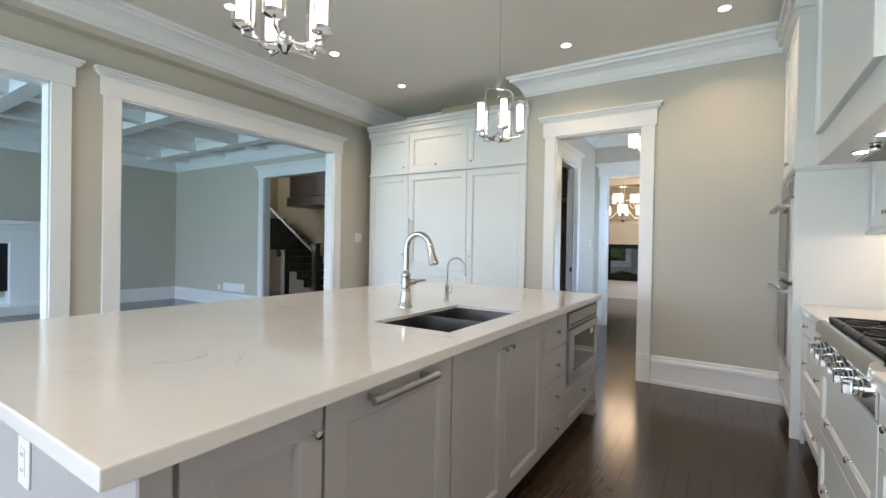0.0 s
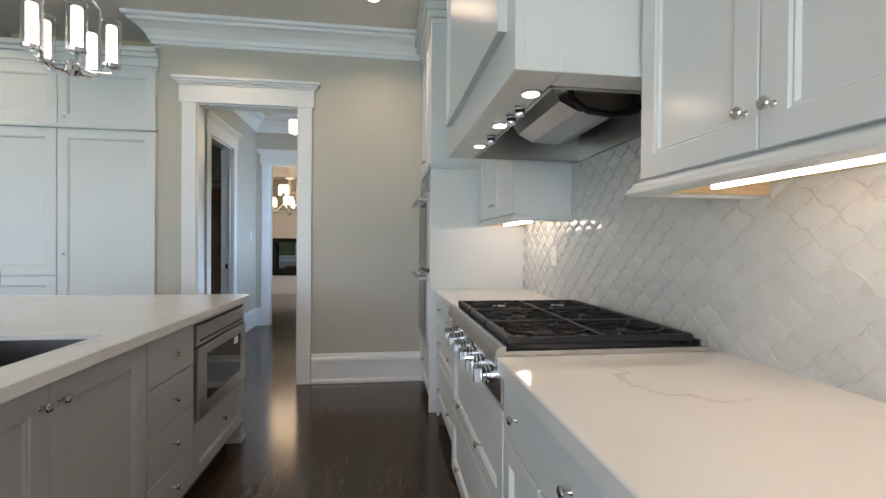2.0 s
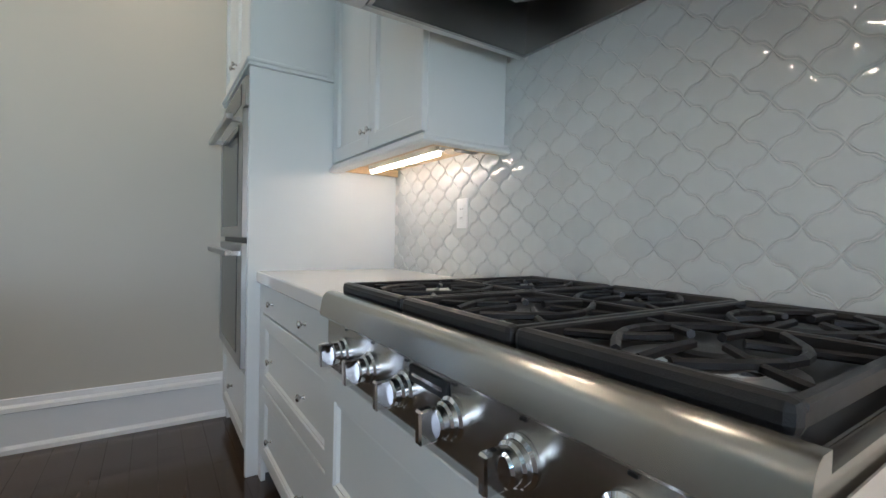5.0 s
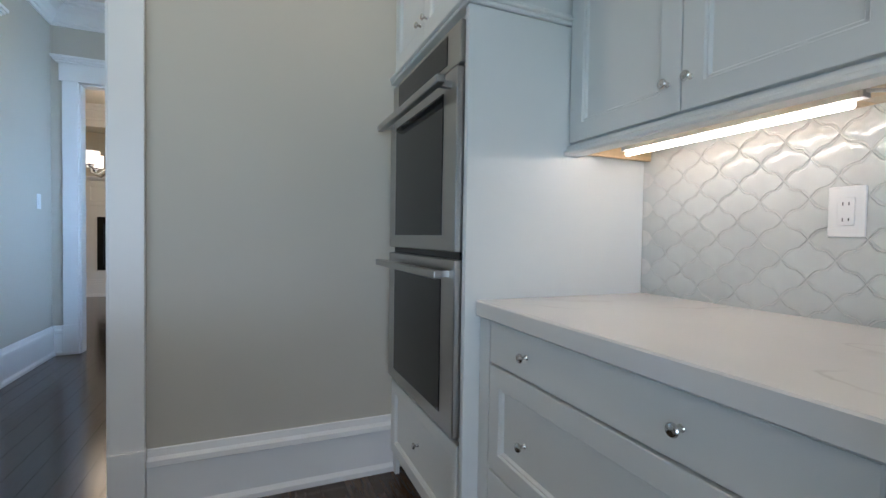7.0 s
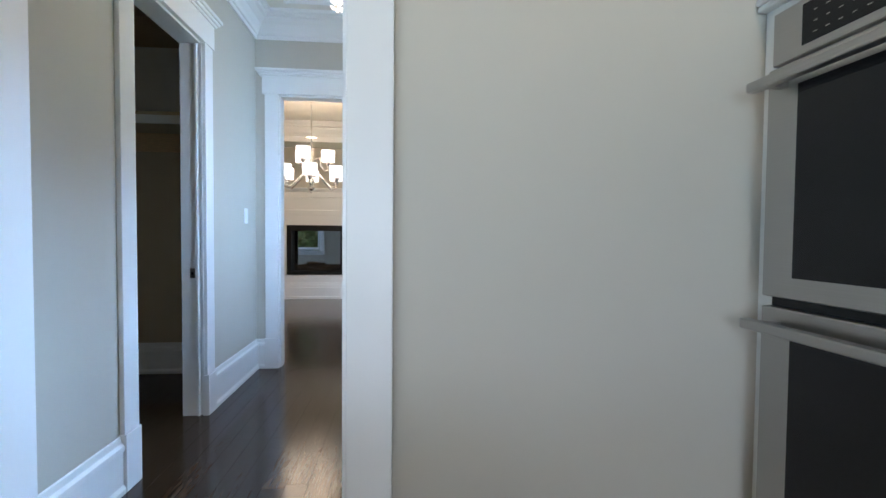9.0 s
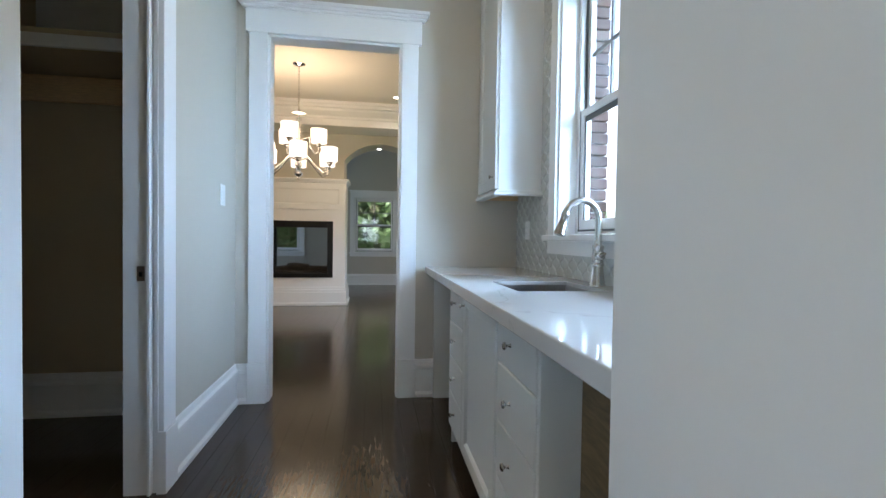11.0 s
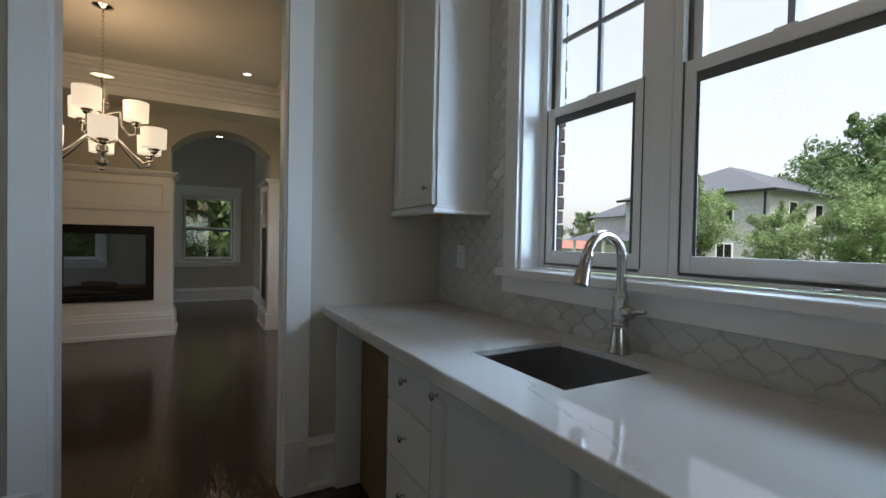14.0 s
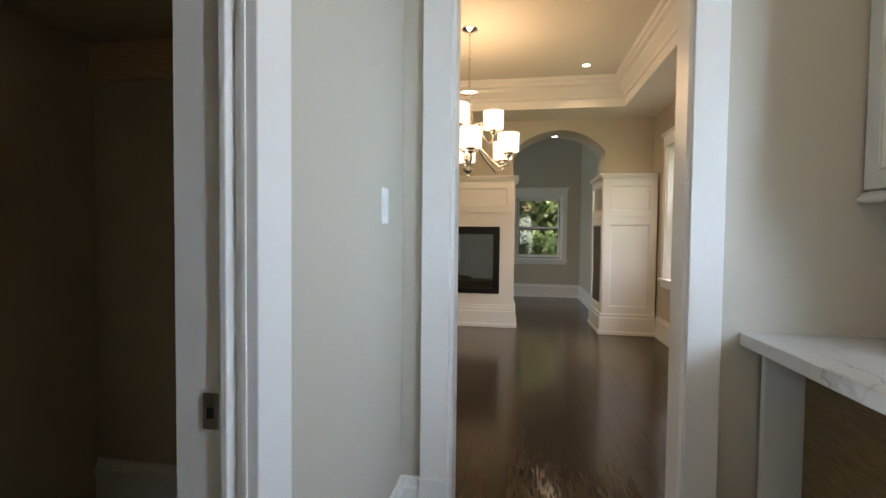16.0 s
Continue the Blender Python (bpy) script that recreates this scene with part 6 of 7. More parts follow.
part("carcass", boxes([(SX + 0.02, 0.0, 5.815, 5.835, 0.10, 0.879), (SX + 0.02, 0.0, 6.745, 6.765, 0.0, 0.879), (SX + 0.02, 0.0, 6.39, 6.41, 0.10, 0.879), (-0.02, 0.0, 5.835, 6.745, 0.10, 0.66), (SX + 0.02, -0.02, 5.835, 6.745, 0.10, 0.12), (SX + 0.02, SX + 0.04, 5.835, 6.745, 0.12, 0.879)]), CABINET, s1)
part("toe_kick", boxes([(SX + 0.09, SX + 0.10, 5.44, 6.745, 0.0, 0.10)]), BLACK, s1)
for z0, z1 in ((0.115, 0.295), (0.300, 0.485), (0.490, 0.680), (0.686, 0.872)):
    part("drawer", slab_front(bmesh.new(), sf, 6.405, 6.745, z0, z1), CABINET, s1)
    knob(s1, (SX, 6.585, (z0 + z1) / 2 + 0.01), (-1, 0, 0))
part("cabinet_door", shaker(bmesh.new(), sf, 5.835, 6.398, 0.115, 0.872, rail=0.06), CABINET, s1)
knob(s1, (SX, 6.362, 0.81), (-1, 0, 0))
s2 = thing("servery_drawer_cabinet", (-0.3, 5.63, 0), "white servery cabinet with three slab drawers", "base cabinet", "servery cabinets")
part("carcass", boxes([(SX + 0.02, 0.0, 5.445, 5.814, 0.10, 0.879)]), CABINET, s2)
part("side_panel", boxes([(SX + 0.002, 0.0, 5.425, 5.4445, 0.0, 0.879)], b=0.002), CABINET, s2)
for z0, z1 in ((0.115, 0.320), (0.325, 0.515), (0.520, 0.708), (0.714, 0.872)):
    part("drawer", slab_front(bmesh.new(), sf, 5.45, 5.808, z0, z1), CABINET, s2)
    knob(s2, (SX, 5.665 if z0 > 0.1 else 5.63, (z0 + z1) / 2), (-1, 0, 0))
sp1 = thing("worktop_support_panel", (-0.3, 7.45, 0), "white end panel carrying the worktop beside an empty appliance bay", "end panel")
part("panel", boxes([(SX + 0.004, 0.0, 7.42, 7.447, 0.0, 0.879)], b=0.002), CABINET, sp1)
sp2 = thing("worktop_support_panel", (-0.3, 4.82, 0), "white near end panel carrying the servery worktop", "end panel")
part("panel", boxes([(SX + 0.004, 0.0, 4.81, 4.835, 0.0, 0.879)], b=0.002), CABINET, sp2)
setting("bay_back", boxes([(-0.47, -0.45, SERV_Y0 + 0.038, 5.424, 0.0, 0.871), (-0.455, -0.435, 6.767, 7.418, 0.0, 0.871)]), BAY_WOOD, "bare wood back of the empty appliance bays", "panel")
wall_cabinet("servery_wall_cabinet", -0.25, SERV_R - 0.002, 7.015, SERV_Y1 - 0.004, 1.388, 3.0, ((7.025, 7.472),), "white single door servery wall cabinet by the window", (7.075,), (True, False))
wall_cabinet("servery_wall_cabinet", -0.25, SERV_R - 0.002, SERV_Y0 + 0.004, 5.295, 1.388, 3.0, ((4.81, 5.04), (5.04, 5.265)), "white two door servery wall cabinet", (5.235,), (False, True))
pk = thing("window_hardware_bag", (0.1, 5.72, 1.15), "small clear plastic bag of window hardware on the sill", "plastic bag")
pbm = bmesh.new()
rnd = random.Random(11)
for k in range(5):
    pts = [Vector((0.09 + rnd.uniform(-0.02, 0.02), 5.72 + rnd.uniform(-0.06, 0.06), 1.152 + rnd.uniform(0, 0.02))) for _ in range(5)]
    tube(pbm, pts, 0.002, 5)
part("wrap", pbm, CLEAR, pk)

# servery ceiling lamp
cl_ = thing("ceiling_lamp", (-0.985, 6.05, 2.5), "chrome ceiling lamp with lit white glass shades", "ceiling lamp")
part("stem", tube(bmesh.new(), [(-0.985, 6.05, 2.62), (-0.985, 6.05, CEIL - 0.02)], 0.008, 8), CHROME, cl_)
part("canopy", lathe(bmesh.new(), [(0.065, 0), (0.06, -0.02), (0.02, -0.03)], Matrix.Translation((-0.985, 6.05, CEIL)), 20), CHROME, cl_, "", True)
part("finial", lathe(bmesh.new(), [(0.005, -0.05), (0.018, -0.035), (0.008, -0.015), (0.045, 0.0), (0.03, 0.02)], Matrix.Translation((-0.985, 6.05, 2.56)), 18), CHROME, cl_, "", True)
for k in range(3):
    a = radians(90 + 120 * k)
    c = (-0.985 + 0.10 * math.cos(a), 6.05 + 0.10 * math.sin(a), 2.58)
    part("arm", tube(bmesh.new(), [(-0.985, 6.05, 2.60), (c[0], c[1], 2.56), c], 0.006, 8), CHROME, cl_)
    part("shade", lathe(bmesh.new(), [(0.03, 0.0), (0.055, 0.01), (0.058, 0.16), (0.05, 0.162)], Matrix.Translation(c), 20), SHADE, cl_, "lit opal glass shade", True)

cll = bpy.data.lights.new("ceiling_lamp_bulb", "POINT")
cll.energy, cll.color, cll.shadow_soft_size = 1.4, WARM, 0.22
new("ceiling_lamp_bulb", cll).location = (-0.985, 6.05, 2.44)

# floor register
fv = thing("floor_register", (-1.55, 5.05, 0), "dark slotted wood floor register by the wall", "floor vent")
part("frame", boxes([(-1.78, -1.63, 4.80, 5.10, 0.0005, 0.005)], b=0.001), FLOOR, fv)
for k in range(9):
    part("slot", boxes([(-1.765, -1.645, 4.82 + 0.03 * k, 4.832 + 0.03 * k, 0.005, 0.0056)]), BLACK, fv)

# ---- dining chandelier ----
ch = thing("chandelier", (-1.90, 9.88, 1.8), "chrome two tier chandelier with lit opal drum shades and crystal balls", "chandelier")
CXc, CYc = -1.90, 9.88
part("canopy", lathe(bmesh.new(), [(0.075, 0), (0.075, -0.012), (0.03, -0.03), (0.01, -0.04)], Matrix.Translation((CXc, CYc, 3.17)), 24), CHROME, ch, "", True)
lk = bmesh.new()
for k in range(15):
    z = 3.13 - 0.036 * k
    u = (1, 0, 0) if k % 2 else (0, 1, 0)
    tube(lk, [Vector((CXc, CYc, z)) + Vector(u) * 0.009 * math.cos(q) + Vector((0, 0, 0.022 * math.sin(q))) for q in (6.28318 * j / 10 for j in range(11))], 0.0042, 6)
part("chain", lk, CHROME, ch)
part("top_plate", lathe(bmesh.new(), [(0.01, 0.03), (0.02, 0.015), (0.085, 0.004), (0.085, -0.006), (0.02, -0.015)], Matrix.Translation((CXc, CYc, 2.585)), 28), CHROME, ch, "", True)
for z, r in ((2.52, 0.034), (2.44, 0.042), (2.345, 0.046)):
    s = bmesh.new()
    bmesh.ops.create_uvsphere(s, u_segments=18, v_segments=12, radius=r, matrix=Matrix.Translation((CXc, CYc, z)))
    part("crystal_ball", s, CLEAR, ch, "clear crystal ball", True)
part("column", tube(bmesh.new(), [(CXc, CYc, 2.58), (CXc, CYc, 1.86)], 0.012, 10), CHROME, ch)
part("lower_hub", lathe(bmesh.new(), [(0.01, -0.06), (0.02, -0.05), (0.012, -0.03), (0.05, 0.0), (0.05, 0.02), (0.02, 0.04), (0.03, 0.09), (0.045, 0.10), (0.045, 0.14), (0.02, 0.16)], Matrix.Translation((CXc, CYc, 1.86)), 24), CHROME, ch, "", True)
for tier, n, rad, zc, off in ((0, 6, 0.40, 2.0, -81), (1, 3, 0.235, 2.25, 14)):
    for k in range(n):
        a = radians(off + 360 / n * k)
        u = Vector((math.cos(a), math.sin(a), 0))
        o = Vector((CXc, CYc, 0))
        z0 = 2.03 if tier == 0 else 2.27
        pts = [o + u * 0.03 + Vector((0, 0, z0)), o + u * 0.12 + Vector((0, 0, z0 + 0.035)), o + u * (rad * 0.55) + Vector((0, 0, z0 - 0.07)), o + u * (rad * 0.8) + Vector((0, 0, zc - 0.13)), o + u * rad + Vector((0, 0, zc - 0.105)), o + u * rad + Vector((0, 0, zc - 0.03))]
        part("arm", tube(bmesh.new(), pts, 0.0095, 10), CHROME, ch, "", True)
        c = o + u * rad + Vector((0, 0, zc))
        part("cup", lathe(bmesh.new(), [(0.012, -0.05), (0.03, -0.035), (0.03, -0.02), (0.045, -0.012), (0.045, 0.0)], Matrix.Translation(c), 18), CHROME, ch, "", True)
        part("shade", lathe(bmesh.new(), [(0.03, 0.0), (0.092, 0.004), (0.096, 0.165), (0.090, 0.166), (0.085, 0.14)], Matrix.Translation(c), 24), SHADE, ch, "lit white opal glass drum shade", True)
dl = bpy.data.lights.new("chandelier_lamp", "POINT")
dl.energy, dl.color, dl.shadow_soft_size = 7.5, GOLDEN, 0.4
new("chandelier_lamp", dl).location = (CXc, CYc, 2.45)
for x, y in ((-0.70, 10.93), (-3.7, 10.93), (-3.7, 8.9)):
    downlight(x, y, 3.17, 5)
downlight(-0.93, 12.2, 2.66, 3)

# ---- outdoors ----
gb = bmesh.new()
quad(gb, (-900, -900, -1.0), (900, -900, -1.0), (900, 900, -1.0), (-900, 900, -1.0))
setting("ground", gb, GRASS, "green lawn reaching to the horizon", "lawn")
setting("foundation", boxes([(-12.4, 1.21, -3.75, 15.2, -1.0, -0.012)]), MORTAR, "concrete foundation under the house", "foundation")
setting("roof_slab", boxes([(-12.4, 1.25, -3.75, 15.3, 5.3, 5.5)]), SHINGLE, "roof over the house", "roof")
br = setting("brick_return", boxes([(0.225, 0.372, 6.89, 7.30, -1.0, 3.3)]), MORTAR, "red brick return wall beside the servery window", "brick wall")
bm_ = box(bmesh.new(), -0.098, 0.098, -0.045, 0.045, -0.0295, 0.0295, b=0.004)
BR = finish(bm_, "brick")
BR.materials.append(BRICK)
for k in range(34):
    z = 0.85 + 0.0675 * k
    for j in range(2):
        x = 0.278 + (0.003 if k % 2 else -0.003) - 0.208 * j
        if x > 0.15:
            shared("brick", BR, Matrix.Translation((x, 6.90, z)), br)

hs = thing("neighbour_house", (34, 24, -1.0), "two storey grey stone house with a slate hip roof", "house")
hx0, hx1, hy0, hy1, he = 28.8, 41.0, 19.0, 29.2, 4.75
part("wall", boxes([(hx0, hx1, hy0, hy1, -1.0, he)]), STONE, hs)
crs = bmesh.new()
for k in range(28):
    z = -0.9 + k * 0.2
    box(crs, hx0 - 0.02, hx0, hy0, hy1, z, z + 0.17)
    box(crs, hx0, hx1, hy0 - 0.02, hy0, z, z + 0.17)
cs = part("stone_courses", crs, STONE, hs)
cs["kind"] = "stuff"


def hip(x0, x1, y0, y1, z, h, over=0.45):
    bm = bmesh.new()
    x0, x1, y0, y1 = x0 - over, x1 + over, y0 - over, y1 + over
    c = min(x1 - x0, y1 - y0) / 2
    e = [bm.verts.new(p) for p in ((x0, y0, z), (x1, y0, z), (x1, y1, z), (x0, y1, z))]
    if x1 - x0 > y1 - y0:
        r = [bm.verts.new(((x0 + c), (y0 + y1) / 2, z + h)), bm.verts.new((x1 - c, (y0 + y1) / 2, z + h))]
        fs = ((e[0], e[1], r[1], r[0]), (e[1], e[2], r[1]), (e[2], e[3], r[0], r[1]), (e[3], e[0], r[0]))
    else:
        r = [bm.verts.new(((x0 + x1) / 2, y0 + c, z + h)), bm.verts.new(((x0 + x1) / 2, y1 - c, z + h))]
        fs = ((e[0], e[1], r[0]), (e[1], e[2], r[1], r[0]), (e[2], e[3], r[1]), (e[3], e[0], r[0], r[1]))
    for f_ in fs:
        bm.faces.new(f_)
    bm.faces.new(e[::-1])
    return bm


part("roof", hip(hx0, hx1, hy0, hy1, he, 2.5), SHINGLE, hs, "slate grey hip roof")
gt = bmesh.new()
box(gt, hx0 - 0.55, hx0 - 0.42, hy0 - 0.55, hy1 + 0.5, he - 0.16, he + 0.02)
box(gt, hx0 - 0.42, hx1 + 0.5, hy0 - 0.55, hy0 - 0.42, he - 0.16, he + 0.02)
part("gutter", gt, BLACK, hs)
part("downspout", tube(bmesh.new(), [(hx0 - 0.08, hy0 + 0.25, he - 0.1), (hx0 - 0.08, hy0 + 0.25, -0.9)], 0.06, 6), BLACK, hs)
for x0_, y0_, z0_, w_, h_ in ((0, 21.0, 2.6, 1.1, 1.5), (0, 24.2, 2.6, 1.1, 1.5), (0, 21.0, -0.2, 1.1, 1.7), (0, 25.5, -0.2, 1.1, 1.7), (0, 27.6, 2.6, 0.9, 1.4)):
    wv = part("window", boxes([(hx0 - 0.05, hx0 + 0.02, y0_, y0_ + w_, z0_, z0_ + h_)]), TRIM, hs)
    part("pane", boxes([(hx0 - 0.06, hx0 - 0.05, y0_ + 0.1, y0_ + w_ / 2 - 0.03, z0_ + 0.1, z0_ + h_ - 0.1), (hx0 - 0.06, hx0 - 0.05, y0_ + w_ / 2 + 0.03, y0_ + w_ - 0.1, z0_ + 0.1, z0_ + h_ - 0.1)]), BLACK_GLASS, wv)
for x0_ in (31.0, 34.5, 38.0):
    for z0_ in (-0.2, 2.7):
        wv = part("window", boxes([(x0_, x0_ + 1.1, hy0 - 0.05, hy0 + 0.02, z0_, z0_ + 1.5)]), TRIM, hs)
        part("pane", boxes([(x0_ + 0.1, x0_ + 1.0, hy0 - 0.06, hy0 - 0.05, z0_ + 0.1, z0_ + 1.4)]), BLACK_GLASS, wv)
wg = thing("house_wing", (30, 32, -1.0), "lower grey stone wing with a porch and garage door", "house wing")
part("wall", boxes([(30.0, 37, hy1, 33.5, -1.0, 3.6)]), STONE, wg)
part("roof", hip(30.0, 37, hy1, 33.5, 3.6, 1.5), SHINGLE, wg)
part("porch_roof", hip(27.2, 30.2, 27.0, 34.0, 1.55, 0.7, 0.2), SHINGLE, wg)
for y in (27.4, 30.2, 33.4):
    part("porch_post", boxes([(27.4, 27.6, y - 0.1, y + 0.1, -1.0, 1.55)]), TRIM, wg)
part("garage_door", boxes([(29.9, 30.02, 30.2, 32.6, -1.0, 1.2)]), TRIM, wg)

lh = thing("low_house", (38, 42, -1.0), "low far house with a red brown roof", "house")
part("wall", boxes([(33.0, 43.0, 37.0, 47.0, -1.0, 0.75)]), STONE, lh)
part("roof", hip(33.0, 43.0, 37.0, 47.0, 0.75, 1.15), material("clay_roof", (0.24, 0.11, 0.085), rough=0.85, scale=8, vary=0.2, stretch=(1, 1, 5)), lh, "red brown hip roof")
for y in (39.0, 42.0, 45.0):
    part("window", boxes([(32.95, 33.02, y, y + 1.2, -0.5, 0.5)], b=0.01), BLACK_GLASS, lh)


def tree(at, height, radius, seed, leaf, label, base=0.35, leaves=5200, size=0.16):
    rng = np.random.default_rng(seed)
    rr = random.Random(seed)
    t = thing("tree", at, label, "tree", "garden trees")
    o = Vector(at)
    tk = bmesh.new()
    top = o + Vector((rr.uniform(-0.2, 0.2), rr.uniform(-0.2, 0.2), height * 0.86))
    tube(tk, [o, o + Vector((0.05, 0.03, height * 0.3)), o.lerp(top, 0.65), top], 0.045 * height ** 0.75, 9, 0.2)
    part("trunk", tk, BARK, t)
    lb_ = bmesh.new()
    centres = []
    limbs = 34
    for k in range(limbs):
        f = base + (0.96 - base) * k / (limbs - 1)
        a = k * 2.4 + rr.uniform(-0.3, 0.3)
        spread = radius * (0.30 + 0.80 * math.sin(math.pi * (0.12 + 0.86 * (f - base) / (1 - base)))) * rr.uniform(0.55, 1.15)
        p0 = o.lerp(top, f * 0.92)
        p1 = p0 + Vector((math.cos(a) * spread, math.sin(a) * spread, height * rr.uniform(0.05, 0.17)))
        tube(lb_, [p0, p0.lerp(p1, 0.5) + Vector((0, 0, -0.02 * height)), p1], 0.007 * height ** 0.8, 6, 0.25)
        centres += [(p0.lerp(p1, q) + Vector((0, 0, rr.uniform(-0.02, 0.03) * height)), spread * 0.26 * w * rr.uniform(0.7, 1.2)) for q, w in ((0.4, 0.8), (0.62, 1.0), (0.82, 0.9), (1.02, 0.6))]
    centres.append((top, radius * 0.18))
    part("limbs", lb_, BARK, t)
    n = leaves // len(centres)
    pos, tri = [], []
    for c, r in centres:
        d = rng.normal(size=(n, 3))
        d /= np.linalg.norm(d, axis=1)[:, None]
        p = np.array(c) + d * (r * rng.uniform(0.3, 1.15, size=(n, 1)) ** 0.7) * np.array([1, 1, 1.15])
        u = rng.normal(size=(n, 3))
        u /= np.linalg.norm(u, axis=1)[:, None]
        v = np.cross(u, rng.normal(size=(n, 3)))
        v /= np.linalg.norm(v, axis=1)[:, None]
        s = size * rng.uniform(0.6, 1.3, size=(n, 1))
        pos.append(np.stack([p - u * s, p + v * s * 0.45, p + u * s, p - v * s * 0.45], 1).reshape(-1, 3))
    pos = np.concatenate(pos) - np.array(at)
    faces = np.arange(len(pos)).reshape(-1, 4)
    me = bpy.data.meshes.new("crown")
    me.from_pydata(pos.tolist(), [], faces.tolist())
    me.materials.append(leaf)
    cr_ = new("crown", me)
    cr_.parent = t
    return t


tree((19.0, 17.35, -1.0), 5.8, 1.5, 3, LEAF, "young broad leaved tree before the stone house", leaves=15000, size=0.06)
tree((19.0, 14.0, -1.0), 4.3, 1.25, 5, LEAF, "light green young tree with a spreading crown", leaves=16000, size=0.055)
tree((19.5, 11.7, -1.0), 5.0, 1.8, 6, LEAF, "bushy light green garden tree", leaves=17000, size=0.06)
tree((40.0, 17.5, -1.0), 12.5, 4.0, 8, LEAF_DARK, "tall dark green tree behind the house", leaves=16000, size=0.15)
tree((45.0, 22.6, -1.0), 11.2, 3.6, 9, LEAF_DARK, "tall dark tree rising above the roofs", leaves=16000, size=0.15)
tree((29.0, 12.2, -1.0), 8.5, 3.4, 10, LEAF_DARK, "broad garden tree with dense foliage", leaves=16000, size=0.11)
for k, (x, y, h) in enumerate(((33, 52, 6.0), (38, 56, 7.0), (43, 54, 5.5), (29, 50, 5.2), (26, 55, 6.4), (47, 50, 7.5))):
    tree((x, y, -1.0), h, 2.6, 20 + k, LEAF_DARK if k % 2 else LEAF, "distant rounded tree on the skyline", leaves=6000, size=0.17, base=0.15)
for k, (x, y, h) in enumerate(((-3.6, 18.9, 6.0), (-5.4, 19.0, 5.6), (-2.3, 18.8, 5.6), (-0.95, 18.9, 6.0), (0.8, 19.2, 6.2), (-4.5, 20.6, 7.0), (1.9, 20.2, 7.0), (-1.0, 20.4, 7.5), (-2.8, 20.8, 7.2), (-6.8, 21.0, 6.8), (0.6, 21.5, 7.4), (-5.8, 23.5, 8.0), (-3.6, 23.8, 8.4), (-1.8, 23.4, 8.0), (-0.2, 23.9, 8.6))):
    tree((x, y, -1.0), h, 2.0, 40 + k, LEAF, "leafy green tree outside the far window", leaves=18000, size=0.16, base=0.06)

# ---- arabesque backsplash tiles ----
TW, TH = 0.122, 0.104
EDGE_STEPS = 8
edge = []
for k in range(EDGE_STEPS):
    s = k / EDGE_STEPS
    px, pz = TW / 2 * (1 - s), TH / 2 * s
    q = math.hypot(TH, TW)
    w = 0.0042 * math.sin(2 * math.pi * s) + (0.0015 if k == 3 else -0.0015 if k == 5 else 0)
    edge.append((px + TH / q * w, pz + TW / q * w))
outline = edge + [(-x, z) for x, z in [(0, TH / 2)] + edge[:0:-1]] + [(-x, -z) for x, z in edge] + [(x, -z) for x, z in [(0, TH / 2)] + edge[:0:-1]]
tb = bmesh.new()


def tile_ring(shrink, depth):
    out = []
    for y, z in outline:
        r = math.hypot(y, z)
        k = (r - shrink) / r
        out.append(tb.verts.new((depth, y * k, z * k)))
    return out


# a rounded rim, a shallow groove behind it and a faintly domed face
rings = [tile_ring(*d) for d in ((0.0015, -0.0015), (0.0023, -0.0054), (0.0038, -0.0061), (0.0060, -0.0050), (0.0095, -0.0057))]
for a, b in zip(rings, rings[1:]):
    for k in range(len(a)):
        tb.faces.new((a[k], a[(k + 1) % len(a)], b[(k + 1) % len(b)], b[k]))
tb.faces.new(rings[-1])
TM = finish(tb, "tile", True)
TM.materials.append(TILE)
ks = setting("backsplash_kitchen", boxes([(RANGE_X - 0.0045, RANGE_X - 0.0002, -1.2, TY - 0.012, 0.90, 1.80)]), GROUT, "glazed off white arabesque tile backsplash", "backsplash")
sv = setting("backsplash_servery", boxes([(SERV_R - 0.0045, SERV_R - 0.0002, 5.42, SERV_Y1 - 0.001, 0.90, 1.115), (SERV_R - 0.0045, SERV_R - 0.0002, 6.855, SERV_Y1 - 0.001, 1.115, 3.0), (SERV_R - 0.0045, SERV_R - 0.0002, SERV_Y0, 5.425, 0.90, 1.6)]), GROUT, "glazed off white arabesque tile behind the servery worktop", "backsplash")


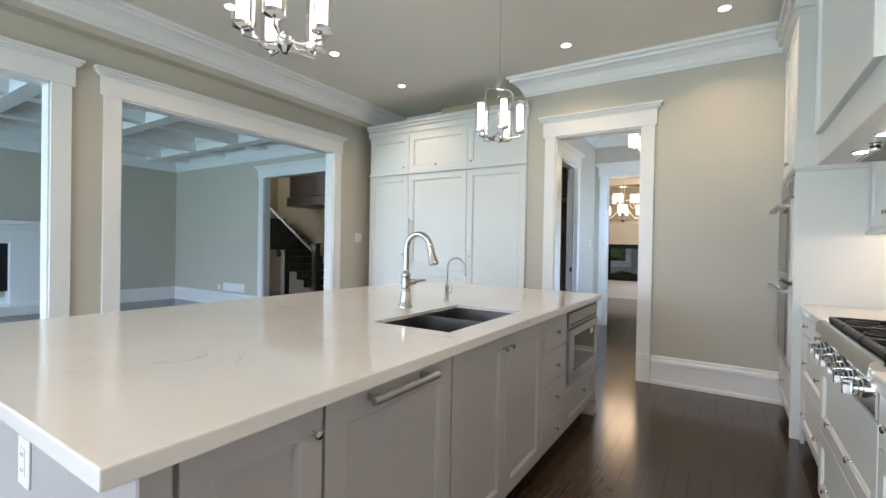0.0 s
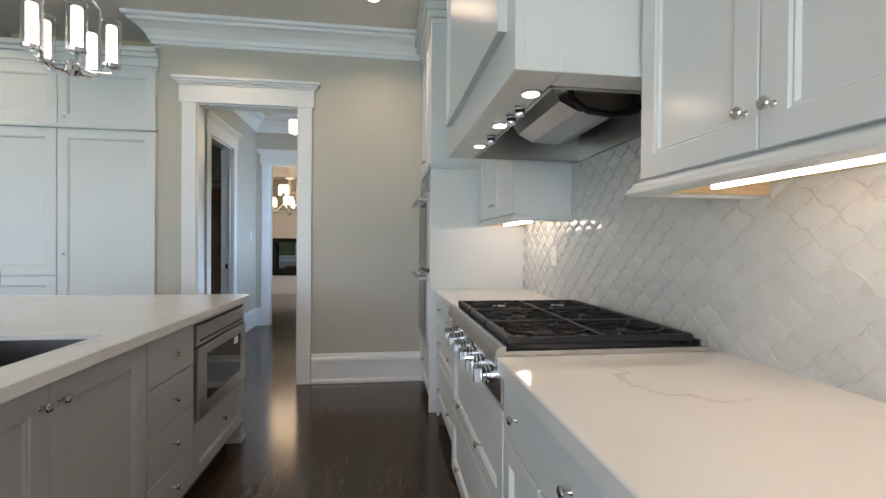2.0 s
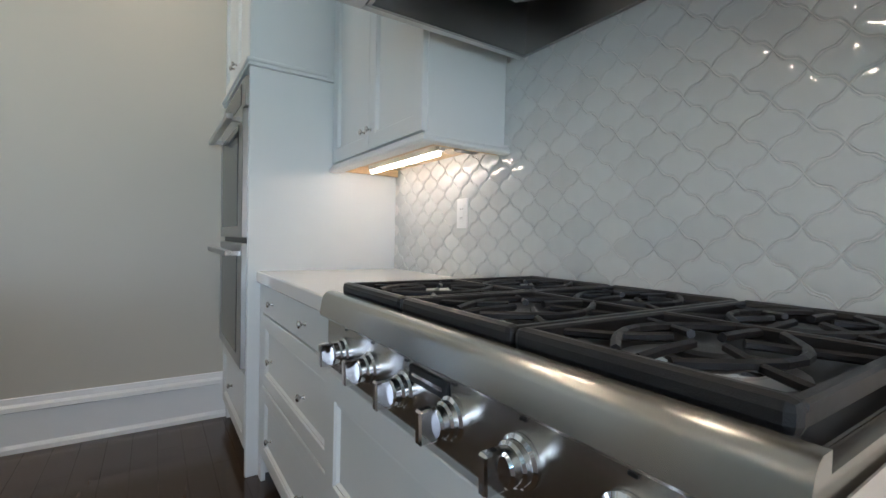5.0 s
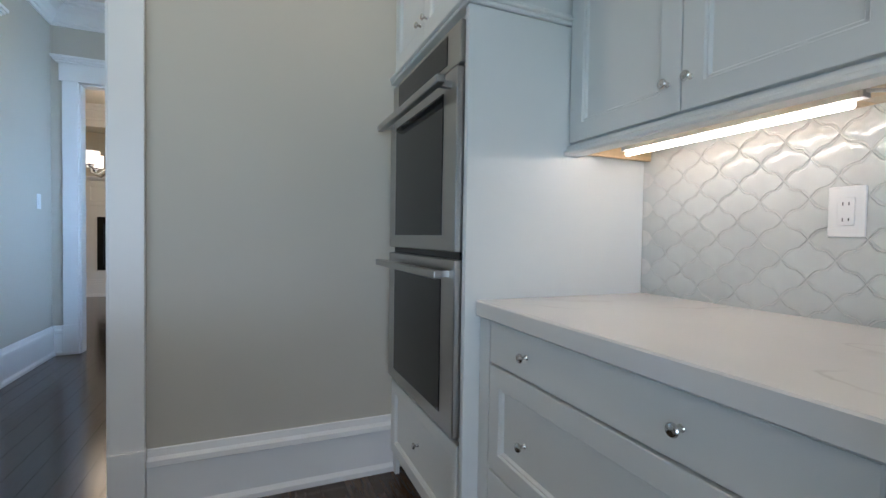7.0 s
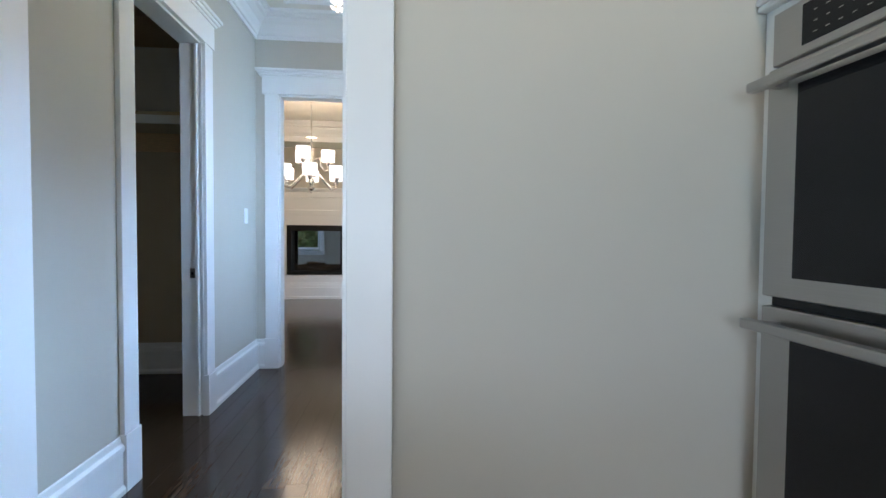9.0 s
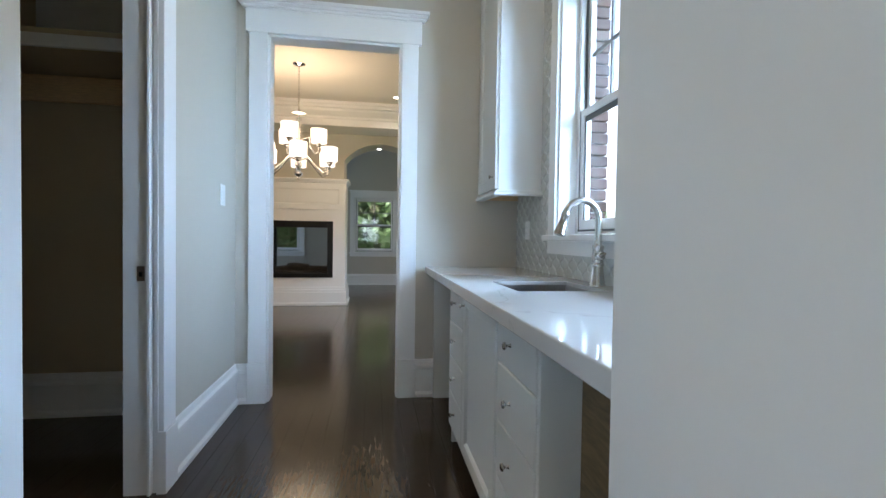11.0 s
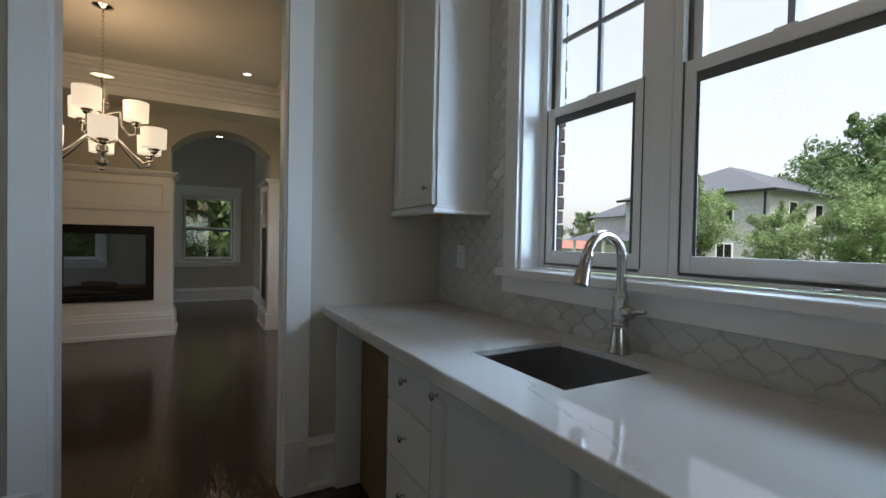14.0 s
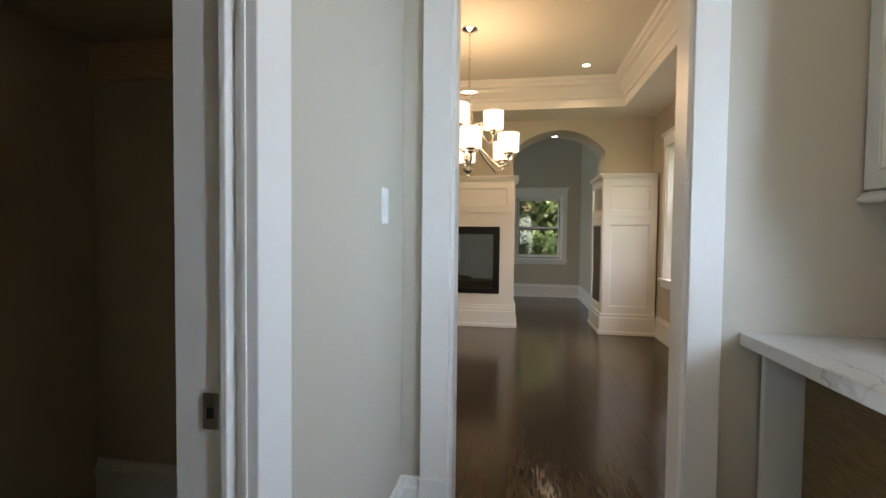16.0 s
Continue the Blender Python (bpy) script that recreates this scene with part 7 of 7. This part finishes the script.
def tiles(parent, x, y0, y1, z0, z1, oy, oz, keep, k=1.0):
    near, rest = [], []
    tw, th = TW * k, TH * k
    for r in range(int((z1 - oz) / (th / 2)) + 2):
        z = oz + th / 2 * r
        for c in range(int((y1 - oy) / tw) + 2):
            y = oy + tw * c + (tw / 2 if r % 2 else 0)
            if y0 - 0.03 < y < y1 + 0.03 and z0 - 0.045 < z < z1 + 0.03:
                (near if keep(y, z) else rest).append((y, z))
    for y, z in near:
        m = pose(x, y, z, random.uniform(-0.2, 0.2), random.uniform(-0.35, 0.35), random.uniform(-0.35, 0.35))
        shared("tile", TM, m @ Matrix.Diagonal((1, k, k, 1)), parent)
    if rest:
        vs0 = np.array([v.co for v in TM.vertices]) * np.array([1, k, k])
        fs0 = [tuple(p.vertices) for p in TM.polygons]
        vs, fs = [], []
        for y, z in rest:
            first = len(vs)
            vs += (vs0 + np.array([x, y, z])).tolist()
            fs += [tuple(i + first for i in f_) for f_ in fs0]
        me = bpy.data.meshes.new("tile_field")
        me.from_pydata(vs, [], fs)
        me.materials.append(TILE)
        ob = new("tile_field", me)
        ob.parent = parent
        tagged(ob, kind="stuff")


OY, OZ = 1.266 - 24 * TW, 1.224 - 3 * TH
tiles(ks, RANGE_X - 0.002, -1.2, TY - 0.03, 0.92, 1.70, OY, OZ, lambda y, z: 1.0 < y < 3.7 and z < 1.58)
SK = 0.88
SY, SZ = 5.579 - 8 * TW * SK, 0.985 - TH * SK
tiles(sv, SERV_R - 0.002, 5.46, SERV_Y1 - 0.02, 0.92, 1.06, SY, SZ, lambda y, z: True, SK)
tiles(sv, SERV_R - 0.002, 6.90, SERV_Y1 - 0.02, 1.135, 2.95, SY, SZ, lambda y, z: z < 1.7, SK)
tiles(sv, SERV_R - 0.002, SERV_Y0 + 0.03, 5.40, 0.92, 1.45, SY, SZ, lambda y, z: True, SK)

# ---- plank floor ----
fl = setting("floor", boxes([(-12.4, 1.21, -3.75, 15.2, -0.012, -0.003)]), FLOOR, "dark stained oak plank floor with a satin sheen", "floor")
PW = 0.108
PLANKS = {}
for L in (0.9, 1.3, 1.7, 2.1):
    me = finish(box(bmesh.new(), -PW / 2 + 0.0004, PW / 2 - 0.0004, 0.0004, L - 0.0004, -0.006, 0.0, b=0.0006), "plank")
    me.materials.append(FLOOR)
    PLANKS[L] = me
rp = random.Random(7)
rest_v, rest_f = [], []
x = -11.9
col = 0
while x < 1.1:
    near_col = -1.95 < x < 0.42
    y = -3.6 - rp.uniform(0, 1.5)
    while y < 15.0:
        L = rp.choice((0.9, 1.3, 1.7, 2.1))
        if near_col and -0.6 < y < 11.5:
            shared("plank", PLANKS[L], Matrix.Translation((x, y, 0)), fl)
        elif x > -4.6 or y < 9.0:
            k = len(rest_v)
            me = PLANKS[L]
            rest_v += [(v.co.x + x, v.co.y + y, v.co.z) for v in me.vertices]
            rest_f += [tuple(i + k for i in p.vertices) for p in me.polygons]
        y += L
    x += PW
me = bpy.data.meshes.new("plank_field")
me.from_pydata(rest_v, [], rest_f)
me.materials.append(FLOOR)
pfield = new("plank_field", me)
pfield.parent = fl
tagged(pfield, kind="stuff")
